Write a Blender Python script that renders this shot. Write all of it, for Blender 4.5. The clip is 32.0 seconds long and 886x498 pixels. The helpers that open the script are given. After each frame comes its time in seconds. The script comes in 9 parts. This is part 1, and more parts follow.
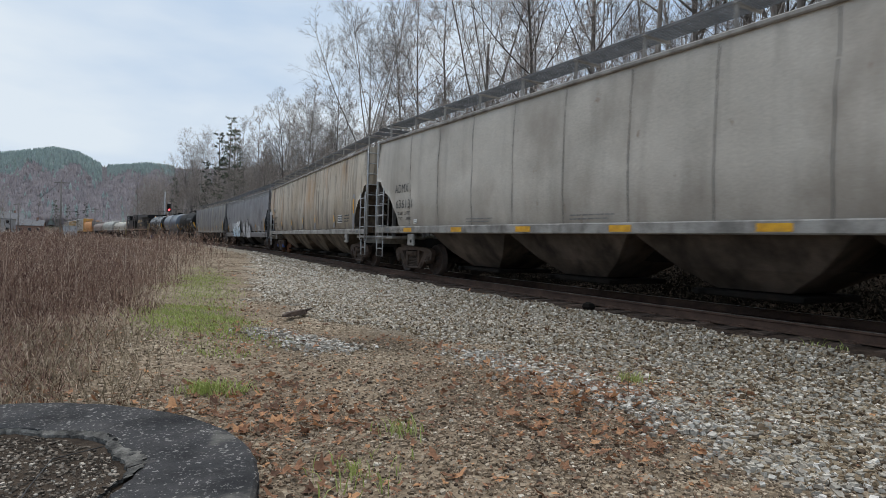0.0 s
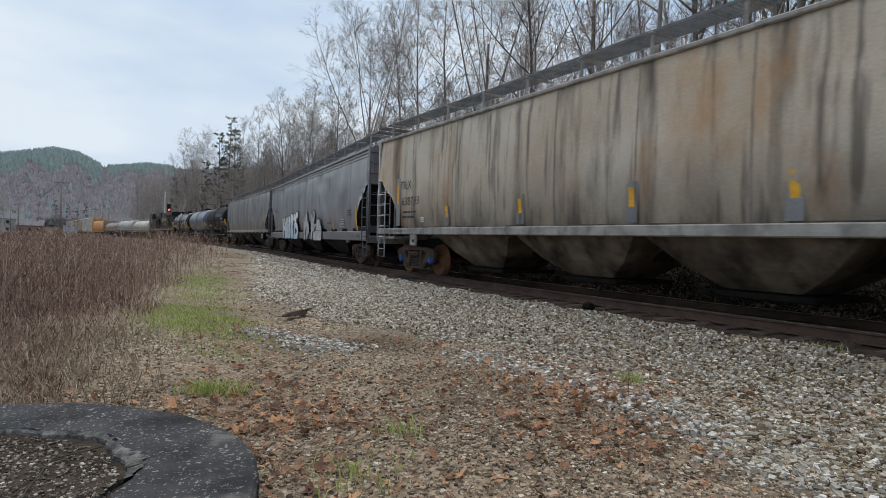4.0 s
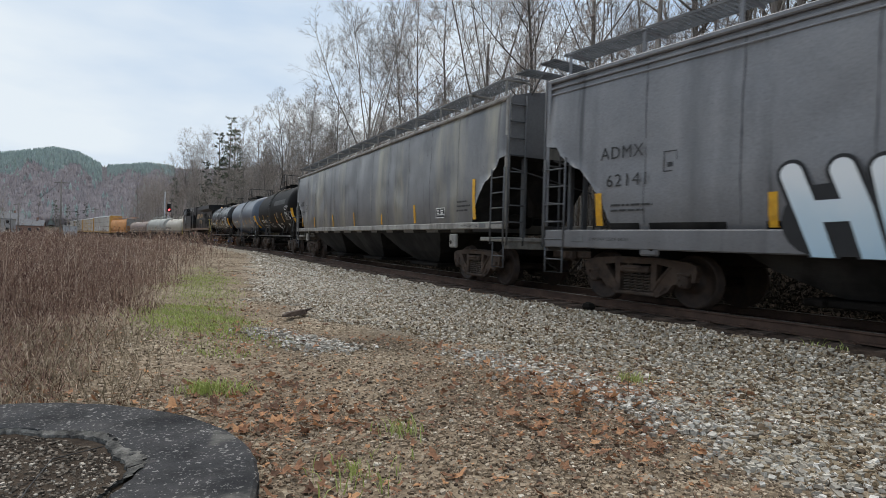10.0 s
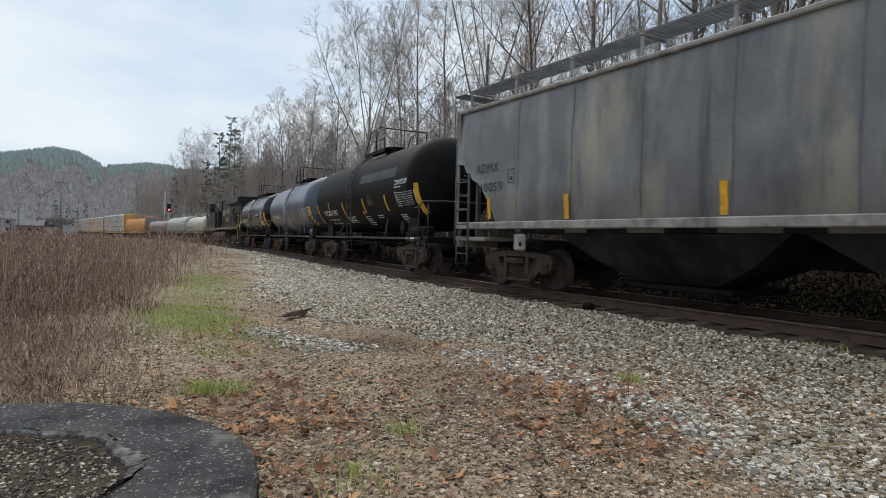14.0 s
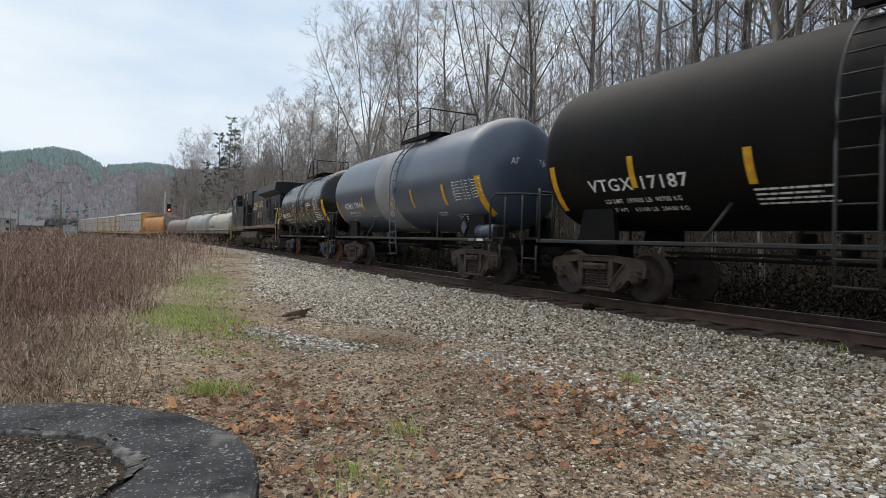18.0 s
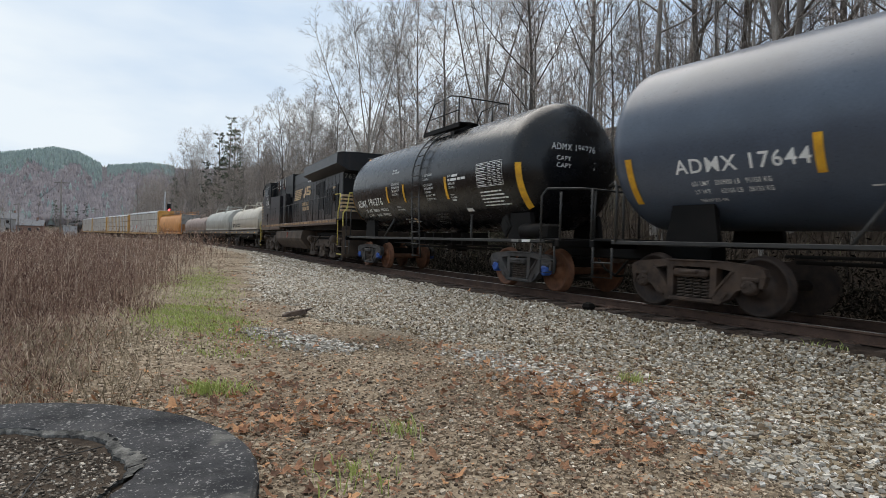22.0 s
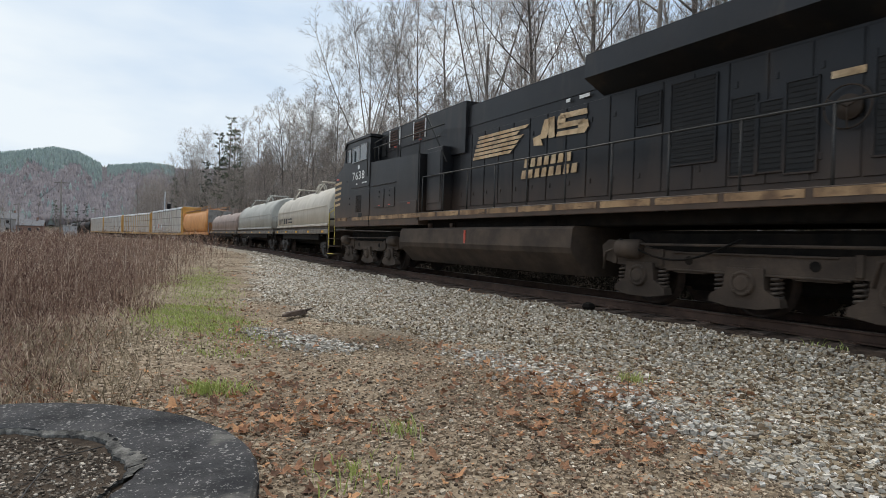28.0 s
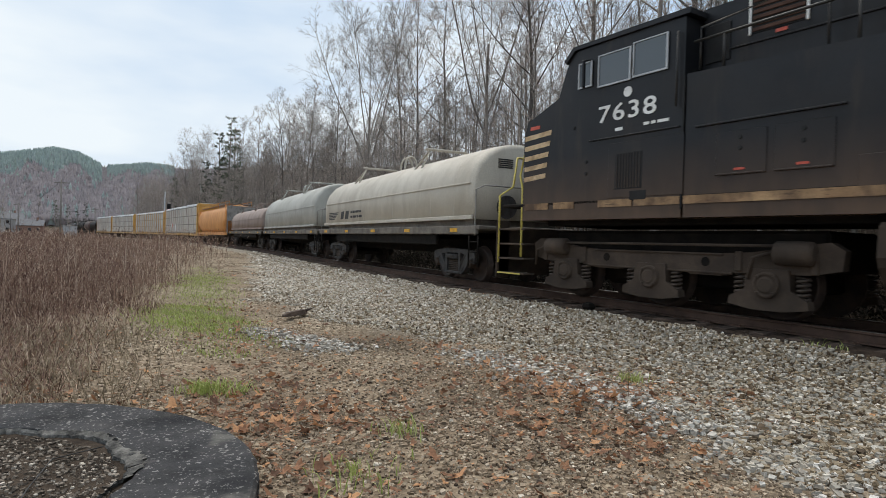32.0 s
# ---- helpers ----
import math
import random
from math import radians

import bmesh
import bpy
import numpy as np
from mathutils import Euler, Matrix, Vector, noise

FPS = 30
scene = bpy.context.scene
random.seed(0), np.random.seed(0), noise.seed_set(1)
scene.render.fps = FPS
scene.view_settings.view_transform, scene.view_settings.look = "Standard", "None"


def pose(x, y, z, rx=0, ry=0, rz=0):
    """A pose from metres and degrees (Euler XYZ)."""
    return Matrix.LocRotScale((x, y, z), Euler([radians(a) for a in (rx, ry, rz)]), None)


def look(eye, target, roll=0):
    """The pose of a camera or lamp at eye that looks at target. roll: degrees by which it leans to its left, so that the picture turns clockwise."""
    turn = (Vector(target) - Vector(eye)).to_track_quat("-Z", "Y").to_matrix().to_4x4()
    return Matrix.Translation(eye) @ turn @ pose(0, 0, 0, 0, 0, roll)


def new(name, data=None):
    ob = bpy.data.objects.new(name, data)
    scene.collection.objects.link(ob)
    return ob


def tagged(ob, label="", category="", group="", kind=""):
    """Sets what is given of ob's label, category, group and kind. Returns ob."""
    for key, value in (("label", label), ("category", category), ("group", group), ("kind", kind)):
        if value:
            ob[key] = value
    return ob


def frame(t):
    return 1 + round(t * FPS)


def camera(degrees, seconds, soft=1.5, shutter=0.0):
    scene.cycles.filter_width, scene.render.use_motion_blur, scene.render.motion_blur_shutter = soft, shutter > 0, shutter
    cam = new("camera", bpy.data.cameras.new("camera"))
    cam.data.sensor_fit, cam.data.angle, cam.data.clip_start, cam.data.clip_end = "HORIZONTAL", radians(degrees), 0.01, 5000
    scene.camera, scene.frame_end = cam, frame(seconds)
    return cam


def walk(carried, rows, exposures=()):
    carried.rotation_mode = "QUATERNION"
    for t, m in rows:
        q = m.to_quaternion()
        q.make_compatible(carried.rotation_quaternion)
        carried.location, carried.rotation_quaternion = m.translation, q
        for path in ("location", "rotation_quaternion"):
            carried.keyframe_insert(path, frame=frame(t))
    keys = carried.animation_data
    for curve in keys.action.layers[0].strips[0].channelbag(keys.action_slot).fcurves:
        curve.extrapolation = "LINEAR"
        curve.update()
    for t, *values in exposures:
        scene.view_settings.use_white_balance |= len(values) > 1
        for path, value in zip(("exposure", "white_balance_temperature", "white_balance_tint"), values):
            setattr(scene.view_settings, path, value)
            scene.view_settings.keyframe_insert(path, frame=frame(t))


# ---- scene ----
# camera: stands still beside the line, a little over 1 m above the rails
cam = camera(74.25, 32.0, soft=0.85, shutter=0.3)
EYE = pose(0, 0, 1.0245, 90 - 0.714, 0, -32.995) @ pose(0, 0, 0, 0, 0, 1.651)
walk(cam, [(0.0, EYE), (32.0, EYE)], exposures=[(0.0, -0.10, 6560, 10), (3.0, -0.08, 6560, 10), (7.0, -0.02, 6430, 10), (11.0, 0.0, 6780, 10), (17.0, 0.08, 6780, 10), (24.0, 0.08, 6800, 10), (32.0, 0.11, 6860, 10)])

# ---- daylight: thin overcast, soft sun high ahead ----
world = bpy.data.worlds.new("overcast")
scene.world = world
world.use_nodes = True
wn, wl = world.node_tree.nodes, world.node_tree.links
wn.clear()
w_out = wn.new("ShaderNodeOutputWorld")
w_bg = wn.new("ShaderNodeBackground")
w_sky = wn.new("ShaderNodeTexSky")
w_sky.sky_type = "NISHITA"
w_sky.sun_disc = False
w_sky.sun_elevation = radians(62)
w_sky.sun_rotation = radians(13)
w_sky.air_density, w_sky.dust_density, w_sky.ozone_density = 1.0, 2.5, 1.5
w_tc = wn.new("ShaderNodeTexCoord")
w_map = wn.new("ShaderNodeMapping")
w_map.inputs["Scale"].default_value = (1.0, 1.0, 3.2)
w_n = wn.new("ShaderNodeTexNoise")
w_n.inputs["Scale"].default_value = 1.7
w_n.inputs["Detail"].default_value = 5.0
w_ramp = wn.new("ShaderNodeValToRGB")
w_ramp.color_ramp.elements[0].position, w_ramp.color_ramp.elements[1].position = 0.36, 0.66
w_gain = wn.new("ShaderNodeMixRGB")
w_gain.blend_type = "MULTIPLY"
w_gain.inputs[0].default_value = 1.0
w_gain.inputs[2].default_value = (0.10, 0.10, 0.10, 1)
w_mix = wn.new("ShaderNodeMixRGB")
w_cl = wn.new("ShaderNodeMixRGB")
w_cl.inputs[1].default_value = (0.44, 0.60, 0.82, 1)
w_cl.inputs[2].default_value = (0.75, 0.84, 0.93, 1)
wl.new(w_tc.outputs["Generated"], w_map.inputs["Vector"])
wl.new(w_map.outputs["Vector"], w_n.inputs["Vector"])
wl.new(w_n.outputs["Fac"], w_ramp.inputs["Fac"])
wl.new(w_ramp.outputs["Color"], w_cl.inputs[0])
wl.new(w_sky.outputs["Color"], w_gain.inputs[1])
w_mix.inputs[0].default_value = 0.94
wl.new(w_gain.outputs["Color"], w_mix.inputs[1])
wl.new(w_cl.outputs["Color"], w_mix.inputs[2])
wl.new(w_mix.outputs["Color"], w_bg.inputs["Color"])
w_bg.inputs["Strength"].default_value = 1.06
wl.new(w_bg.outputs["Background"], w_out.inputs["Surface"])
sun = new("sun", bpy.data.lights.new("sun", "SUN"))
sun.data.energy, sun.data.angle, sun.data.color = 2.1, radians(60), (1.0, 0.94, 0.86)
sun.matrix_world = look((6, 26, 50), (0, 0, 0))

# ---- the line: arc length s, headings, and how far the train has come at t ----
D0 = 9.650
BENDS = ((None, 25.891, -0.005837), (25.891, 145.818, 0.0021194), (145.818, None, -0.0003834))


def line_at(s):
    """Place and heading (left of +y) of the track's centre line at arc length s."""
    left, fwd, h = 0.0, 0.0, 0.0
    for lo, hi, k in BENDS:
        x = s if hi is None else min(s, hi)
        x = x if lo is None else max(x - lo, 0.0)
        a, b = (1 - math.cos(k * x)) / k, math.sin(k * x) / k
        left, fwd, h = left + math.cos(h) * a + math.sin(h) * b, fwd - math.sin(h) * a + math.cos(h) * b, h + k * x
    return D0 - left, fwd, h


def beside(s, u, z=0.0):
    """A point u metres to the right of the line (away from the camera's side)."""
    x, y, h = line_at(s)
    return Vector((x + u * math.cos(h), y + u * math.sin(h), z))


KT = np.array([0, 1, 2, 3, 4.5, 6, 7, 8, 9, 10, 11, 12, 13, 14.5, 16.5, 18, 19, 20, 21, 22, 23, 24, 25.5, 27.5, 29, 30.5, 32.0])
KS = np.array([0.0, 6.029, 11.947, 17.722, 26.144, 34.322, 39.659, 44.92, 50.112, 55.22, 60.226, 65.117, 69.897, 76.909, 86.034,
               92.632, 96.853, 100.935, 104.944, 108.92, 112.848, 116.694, 122.3, 129.425, 134.509, 139.48, 144.45])


def spline(t):
    n, h = len(KT), np.diff(KT)
    a, b = np.zeros((n, n)), np.zeros(n)
    a[0, 0] = a[-1, -1] = 1
    for i in range(1, n - 1):
        a[i, i - 1], a[i, i], a[i, i + 1] = h[i - 1], 2 * (h[i - 1] + h[i]), h[i]
        b[i] = 6 * ((KS[i + 1] - KS[i]) / h[i] - (KS[i] - KS[i - 1]) / h[i - 1])
    m = np.linalg.solve(a, b)
    i = int(np.clip(np.searchsorted(KT, t, side="right") - 1, 0, n - 2))
    p, q, w = KT[i + 1] - t, t - KT[i], h[i]
    return float(m[i] * (p ** 3 / (6 * w) - p * w / 6) + m[i + 1] * (q ** 3 / (6 * w) - q * w / 6) + KS[i] * p / w + KS[i + 1] * q / w)


def car_pose(q, half, t):
    """A wagon with its middle at q along the train, on bogies half apart each way."""
    s = q - spline(t)
    x1, y1, h1 = line_at(s + half)
    x2, y2, h2 = line_at(s - half)
    return Matrix.Translation(((x1 + x2) / 2, (y1 + y2) / 2, 0)) @ Matrix.Rotation(math.atan2(y1 - y2, x1 - x2), 4, "Z")


# ---- mesh helper ----
class Geo:
    def __init__(self):
        self.v, self.f, self.sm = [], [], []

    def add(self, verts, faces, smooth=False):
        o = len(self.v)
        self.v.extend([tuple(p) for p in verts])
        self.f.extend([tuple(i + o for i in f) for f in faces])
        self.sm.extend([smooth] * len(faces))
        return self

    def box(self, c, size, b=0.0, m=None):
        """A box with chamfered edges of width b."""
        hx, hy, hz = size[0] / 2, size[1] / 2, size[2] / 2
        if b <= 0:
            vs = [(x, y, z) for x in (-hx, hx) for y in (-hy, hy) for z in (-hz, hz)]
            fs = [(0, 1, 3, 2), (4, 6, 7, 5), (0, 4, 5, 1), (2, 3, 7, 6), (0, 2, 6, 4), (1, 5, 7, 3)]
        else:
            b = min(b, hx * 0.9, hy * 0.9, hz * 0.9)
            vs, idx = [], {}
            for sx in (-1, 1):
                for sy in (-1, 1):
                    for sz in (-1, 1):
                        for ax in range(3):
                            p = [sx * (hx - b), sy * (hy - b), sz * (hz - b)]
                            p[ax] = (sx * hx, sy * hy, sz * hz)[ax]
                            idx[(sx, sy, sz, ax)] = len(vs)
                            vs.append(tuple(p))
            fs = []
            for ax in range(3):
                o1, o2 = (ax + 1) % 3, (ax + 2) % 3
                for sg in (-1, 1):
                    ring = []
                    for a, c2 in ((-1, -1), (1, -1), (1, 1), (-1, 1)):
                        k = [0, 0, 0]
                        k[ax], k[o1], k[o2] = sg, a, c2
                        ring.append(idx[(k[0], k[1], k[2], ax)])
                    fs.append(tuple(ring if sg > 0 else ring[::-1]))
            for ax in range(3):
                o1, o2 = (ax + 1) % 3, (ax + 2) % 3
                for a in (-1, 1):
                    for c2 in (-1, 1):
                        q = []
                        for sg, who in ((-1, o1), (1, o1), (1, o2), (-1, o2)):
                            k = [0, 0, 0]
                            k[ax], k[o1], k[o2] = sg, a, c2
                            q.append(idx[(k[0], k[1], k[2], who)])
                        fs.append(tuple(q if a * c2 < 0 else q[::-1]))
            for sx in (-1, 1):
                for sy in (-1, 1):
                    for sz in (-1, 1):
                        t3 = tuple(idx[(sx, sy, sz, ax)] for ax in range(3))
                        fs.append(t3 if sx * sy * sz > 0 else t3[::-1])
        if m is not None:
            vs = [m @ Vector(p) for p in vs]
        return self.add([(p[0] + c[0], p[1] + c[1], p[2] + c[2]) for p in vs], fs)

    def tube(self, pts, r, n=6, cap=True, taper=None):
        """A round bar through the points; r one radius or one for each."""
        pts = [Vector(p) for p in pts]
        rs = r if isinstance(r, (list, tuple)) else [r] * len(pts)
        vs, fs = [], []
        d0 = (pts[1] - pts[0]).normalized()
        ref = Vector((0, 0, 1)) if abs(d0.z) < 0.9 else Vector((1, 0, 0))
        for i, p in enumerate(pts):
            d = (pts[min(i + 1, len(pts) - 1)] - pts[max(i - 1, 0)]).normalized()
            a = d.cross(ref)
            if a.length < 1e-4:
                a = d.cross(Vector((0.3, 0.8, 0.5)))
            a.normalize()
            b = d.cross(a)
            for k in range(n):
                t = 2 * math.pi * k / n
                vs.append(p + rs[i] * (math.cos(t) * a + math.sin(t) * b))
        for i in range(len(pts) - 1):
            for k in range(n):
                k2 = (k + 1) % n
                fs.append((i * n + k, i * n + k2, (i + 1) * n + k2, (i + 1) * n + k))
        if cap:
            fs.append(tuple(range(n))[::-1])
            fs.append(tuple(range((len(pts) - 1) * n, len(pts) * n)))
        return self.add(vs, fs, n > 4)

    def cyl(self, a, b, r, n=12, r2=None):
        return self.tube([a, b], [r, r if r2 is None else r2], n)

    def revolve(self, prof, c=(0, 0, 0), axis="x", n=32, smooth=True):
        """A profile of (along, radius) turned about an axis through c."""
        vs, fs = [], []
        for a, r in prof:
            for k in range(n):
                t = 2 * math.pi * k / n
                u, w = r * math.cos(t), r * math.sin(t)
                vs.append((c[0] + a, c[1] + u, c[2] + w) if axis == "x" else (c[0] + w, c[1] + a, c[2] + u) if axis == "y" else (c[0] + u, c[1] + w, c[2] + a))
        for i in range(len(prof) - 1):
            for k in range(n):
                k2 = (k + 1) % n
                fs.append((i * n + k, (i + 1) * n + k, (i + 1) * n + k2, i * n + k2))
        self.add(vs, fs, smooth)
        self.add(vs[:n], [tuple(range(n))])
        self.add(vs[-n:], [tuple(range(n))[::-1]])
        return self

    def prism(self, poly, y0, y1, plane="xz"):
        """A polygon in one plane, with thickness along the third axis."""
        n = len(poly)
        put = {"xz": lambda p, w: (p[0], w, p[1]), "yz": lambda p, w: (w, p[0], p[1]), "xy": lambda p, w: (p[0], p[1], w)}[plane]
        vs = [put(p, y0) for p in poly] + [put(p, y1) for p in poly]
        fs = [tuple(range(n)), tuple(range(n, 2 * n))[::-1]]
        fs += [(i, i + n, (i + 1) % n + n, (i + 1) % n) for i in range(n)]
        return self.add(vs, fs)

    def loft(self, rings, cap=True, smooth=False, closed=True):
        n = len(rings[0])
        vs = [p for r in rings for p in r]
        fs = []
        for i in range(len(rings) - 1):
            for k in range(n if closed else n - 1):
                k2 = (k + 1) % n
                fs.append((i * n + k, i * n + k2, (i + 1) * n + k2, (i + 1) * n + k))
        if cap:
            fs.append(tuple(range(n))[::-1])
            fs.append(tuple(range((len(rings) - 1) * n, len(rings) * n)))
        return self.add(vs, fs, smooth)

    def mesh(self, name, mat):
        me = bpy.data.meshes.new(name)
        me.from_pydata(self.v, [], self.f)
        me.polygons.foreach_set("use_smooth", self.sm)
        if mat is not None:
            me.materials.append(mat)
        me.update()
        bm = bmesh.new()
        bm.from_mesh(me)
        bmesh.ops.recalc_face_normals(bm, faces=bm.faces)
        bm.to_mesh(me)
        bm.free()
        return me


def part(name, geo, mat, parent, label="", m=None):
    """Links a Geo (or a ready mesh) as one mesh object under a thing or a part."""
    ob = new(name, geo.mesh(name, mat) if isinstance(geo, Geo) else geo)
    ob.parent = parent
    if m is not None:
        ob.matrix_basis = m
    return tagged(ob, label) if label else ob


def thing(name, label, category, group="", m=None, kind=""):
    ob = new(name)
    ob.empty_display_size = 0.1
    if m is not None:
        ob.matrix_basis = m
    return tagged(ob, label, category, group, kind)


def numpy_mesh(name, verts, faces, mat, smooth=False):
    me = bpy.data.meshes.new(name)
    me.from_pydata(verts, [], faces)
    if smooth:
        me.polygons.foreach_set("use_smooth", [True] * len(me.polygons))
    me.materials.append(mat)
    me.update()
    return me


def lettering(text, size, extrude=0.0, offset=0.0, spacing=1.0, shear=0.0, align="LEFT"):
    """A mesh of the words, in the built-in font, in the xy plane."""
    cu = bpy.data.curves.new("lettering", "FONT")
    cu.body, cu.size, cu.extrude, cu.offset, cu.space_character, cu.shear, cu.align_x = text, size, extrude, offset, spacing, shear, align
    cu.resolution_u = 3
    ob = bpy.data.objects.new("lettering", cu)
    scene.collection.objects.link(ob)
    bpy.context.view_layer.update()
    me = bpy.data.meshes.new_from_object(ob.evaluated_get(bpy.context.evaluated_depsgraph_get()))
    bpy.data.objects.remove(ob)
    bpy.data.curves.remove(cu)
    return me


# ---- materials ----
MATS = {}


def mat_new(name):
    m = bpy.data.materials.new(name)
    m.use_nodes = True
    return m, m.node_tree.nodes, m.node_tree.links, m.node_tree.nodes["Principled BSDF"]


def ramp_node(n, stops):
    r = n.new("ShaderNodeValToRGB")
    e = r.color_ramp.elements
    while len(e) < len(stops):
        e.new(0.5)
    for el, (p, c) in zip(e, stops):
        el.position, el.color = p, (*c, 1)
    return r


def see_through(n, l, p, col, amount):
    """Mixes in light that comes through a thin leaf or a loose spray of twigs."""
    tl, mx = n.new("ShaderNodeBsdfTranslucent"), n.new("ShaderNodeMixShader")
    mx.inputs[0].default_value = amount
    l.new(col, tl.inputs["Color"])
    l.new(p.outputs["BSDF"], mx.inputs[1])
    l.new(tl.outputs["BSDF"], mx.inputs[2])
    l.new(mx.outputs["Shader"], n["Material Output"].inputs["Surface"])


def surface(name, c1, c2, scale=3.0, rough=0.7, metal=0.0, bump=0.15, fine=40.0, stretch=(1, 1, 1), dirt=None, dirt_amt=0.5, dirt_scale=1.2,
            dirt_stretch=(1, 1, 1), spec=0.4, lo=0.35, hi=0.65, dlo=0.45, dhi=0.7, coords="Object", vary=0.0, low=None, layers=(), thin=0.0):
    """Two tones at a large scale, fine grain, an optional layer of dirt or streaks, and relief."""
    m, n, l, p = mat_new(name)
    tc = n.new("ShaderNodeTexCoord")

    def field(sc, st, detail, seed):
        mp = n.new("ShaderNodeMapping")
        mp.inputs["Scale"].default_value = st
        mp.inputs["Location"].default_value = (seed, seed * 1.7, seed * 0.6)
        t = n.new("ShaderNodeTexNoise")
        t.inputs["Scale"].default_value, t.inputs["Detail"].default_value, t.inputs["Roughness"].default_value = sc, detail, 0.6
        l.new(tc.outputs[coords], mp.inputs["Vector"])
        l.new(mp.outputs["Vector"], t.inputs["Vector"])
        return t.outputs["Fac"]

    big = field(scale, stretch, 6.0, 3.1)
    small = field(fine, (1, 1, 1), 4.0, 7.7)
    r = ramp_node(n, [(lo, c1), (hi, c2)])
    l.new(big, r.inputs["Fac"])
    col = r.outputs["Color"]
    g = n.new("ShaderNodeMixRGB")
    g.blend_type = "OVERLAY"
    g.inputs[0].default_value = 0.35
    l.new(col, g.inputs[1])
    l.new(small, g.inputs[2])
    col = g.outputs["Color"]
    if dirt is not None:
        d = field(dirt_scale, dirt_stretch, 8.0, 12.3)
        dr = ramp_node(n, [(dlo, (0, 0, 0)), (dhi, (dirt_amt, dirt_amt, dirt_amt))])
        l.new(d, dr.inputs["Fac"])
        mx = n.new("ShaderNodeMixRGB")
        mx.inputs[2].default_value = (*dirt, 1)
        l.new(dr.outputs["Color"], mx.inputs[0])
        l.new(col, mx.inputs[1])
        col = mx.outputs["Color"]
    for k, (lc, amt, sc, stre, l0, l1) in enumerate(layers):
        # further stains: (colour, amount, scale, stretch, from, to)
        d = field(sc, stre, 7.0, 31.7 + 9.1 * k)
        dr = ramp_node(n, [(l0, (0, 0, 0)), (l1, (amt, amt, amt))])
        l.new(d, dr.inputs["Fac"])
        mx = n.new("ShaderNodeMixRGB")
        mx.inputs[2].default_value = (*lc, 1)
        l.new(dr.outputs["Color"], mx.inputs[0])
        l.new(col, mx.inputs[1])
        col = mx.outputs["Color"]
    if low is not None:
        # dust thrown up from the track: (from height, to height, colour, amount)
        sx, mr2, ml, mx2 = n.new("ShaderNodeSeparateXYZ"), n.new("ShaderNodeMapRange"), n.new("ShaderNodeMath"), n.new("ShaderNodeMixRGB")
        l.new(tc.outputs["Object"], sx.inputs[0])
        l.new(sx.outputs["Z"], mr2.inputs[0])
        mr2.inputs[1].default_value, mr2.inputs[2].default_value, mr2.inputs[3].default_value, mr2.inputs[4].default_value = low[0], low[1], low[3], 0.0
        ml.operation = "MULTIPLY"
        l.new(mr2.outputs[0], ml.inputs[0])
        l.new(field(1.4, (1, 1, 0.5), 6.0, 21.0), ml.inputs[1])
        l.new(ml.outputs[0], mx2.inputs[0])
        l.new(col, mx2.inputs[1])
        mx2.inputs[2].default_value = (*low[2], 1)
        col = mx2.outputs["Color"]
    if vary > 0:
        oi = n.new("ShaderNodeObjectInfo")
        hv = n.new("ShaderNodeHueSaturation")
        mr = n.new("ShaderNodeMapRange")
        mr.inputs[3].default_value, mr.inputs[4].default_value = 1 - vary, 1 + vary
        l.new(oi.outputs["Random"], mr.inputs[0])
        l.new(mr.outputs[0], hv.inputs["Value"])
        l.new(col, hv.inputs["Color"])
        col = hv.outputs["Color"]
    l.new(col, p.inputs["Base Color"])
    rr = n.new("ShaderNodeMapRange")
    rr.inputs[3].default_value, rr.inputs[4].default_value = max(rough - 0.12, 0.05), min(rough + 0.12, 1.0)
    l.new(small, rr.inputs[0])
    l.new(rr.outputs[0], p.inputs["Roughness"])
    p.inputs["Metallic"].default_value = metal
    p.inputs["Specular IOR Level"].default_value = spec
    if bump > 0:
        b = n.new("ShaderNodeBump")
        b.inputs["Strength"].default_value, b.inputs["Distance"].default_value = bump, 0.02
        l.new(small, b.inputs["Height"])
        l.new(b.outputs["Normal"], p.inputs["Normal"])
    if thin > 0:
        see_through(n, l, p, col, thin)
    MATS[name] = m
    return m


def islands(name, stops, rough=0.85, bump=0.3, spec=0.3, fine=60.0, thin=0.0):
    """Pieces of one heap, each in its own tone; thin sprays of twigs and leaves pass some light."""
    m, n, l, p = mat_new(name)
    ge = n.new("ShaderNodeNewGeometry")
    r = ramp_node(n, stops)
    r.color_ramp.interpolation = "LINEAR"
    l.new(ge.outputs["Random Per Island"], r.inputs["Fac"])
    tc = n.new("ShaderNodeTexCoord")
    t = n.new("ShaderNodeTexNoise")
    t.inputs["Scale"].default_value, t.inputs["Detail"].default_value = fine, 4
    l.new(tc.outputs["Object"], t.inputs["Vector"])
    g = n.new("ShaderNodeMixRGB")
    g.blend_type = "OVERLAY"
    g.inputs[0].default_value = 0.5
    l.new(r.outputs["Color"], g.inputs[1])
    l.new(t.outputs["Fac"], g.inputs[2])
    l.new(g.outputs["Color"], p.inputs["Base Color"])
    p.inputs["Roughness"].default_value = rough
    p.inputs["Specular IOR Level"].default_value = spec
    if bump > 0:
        b = n.new("ShaderNodeBump")
        b.inputs["Strength"].default_value, b.inputs["Distance"].default_value = bump, 0.01
        l.new(t.outputs["Fac"], b.inputs["Height"])
        l.new(b.outputs["Normal"], p.inputs["Normal"])
    if thin > 0:
        see_through(n, l, p, g.outputs["Color"], thin)
    MATS[name] = m
    return m


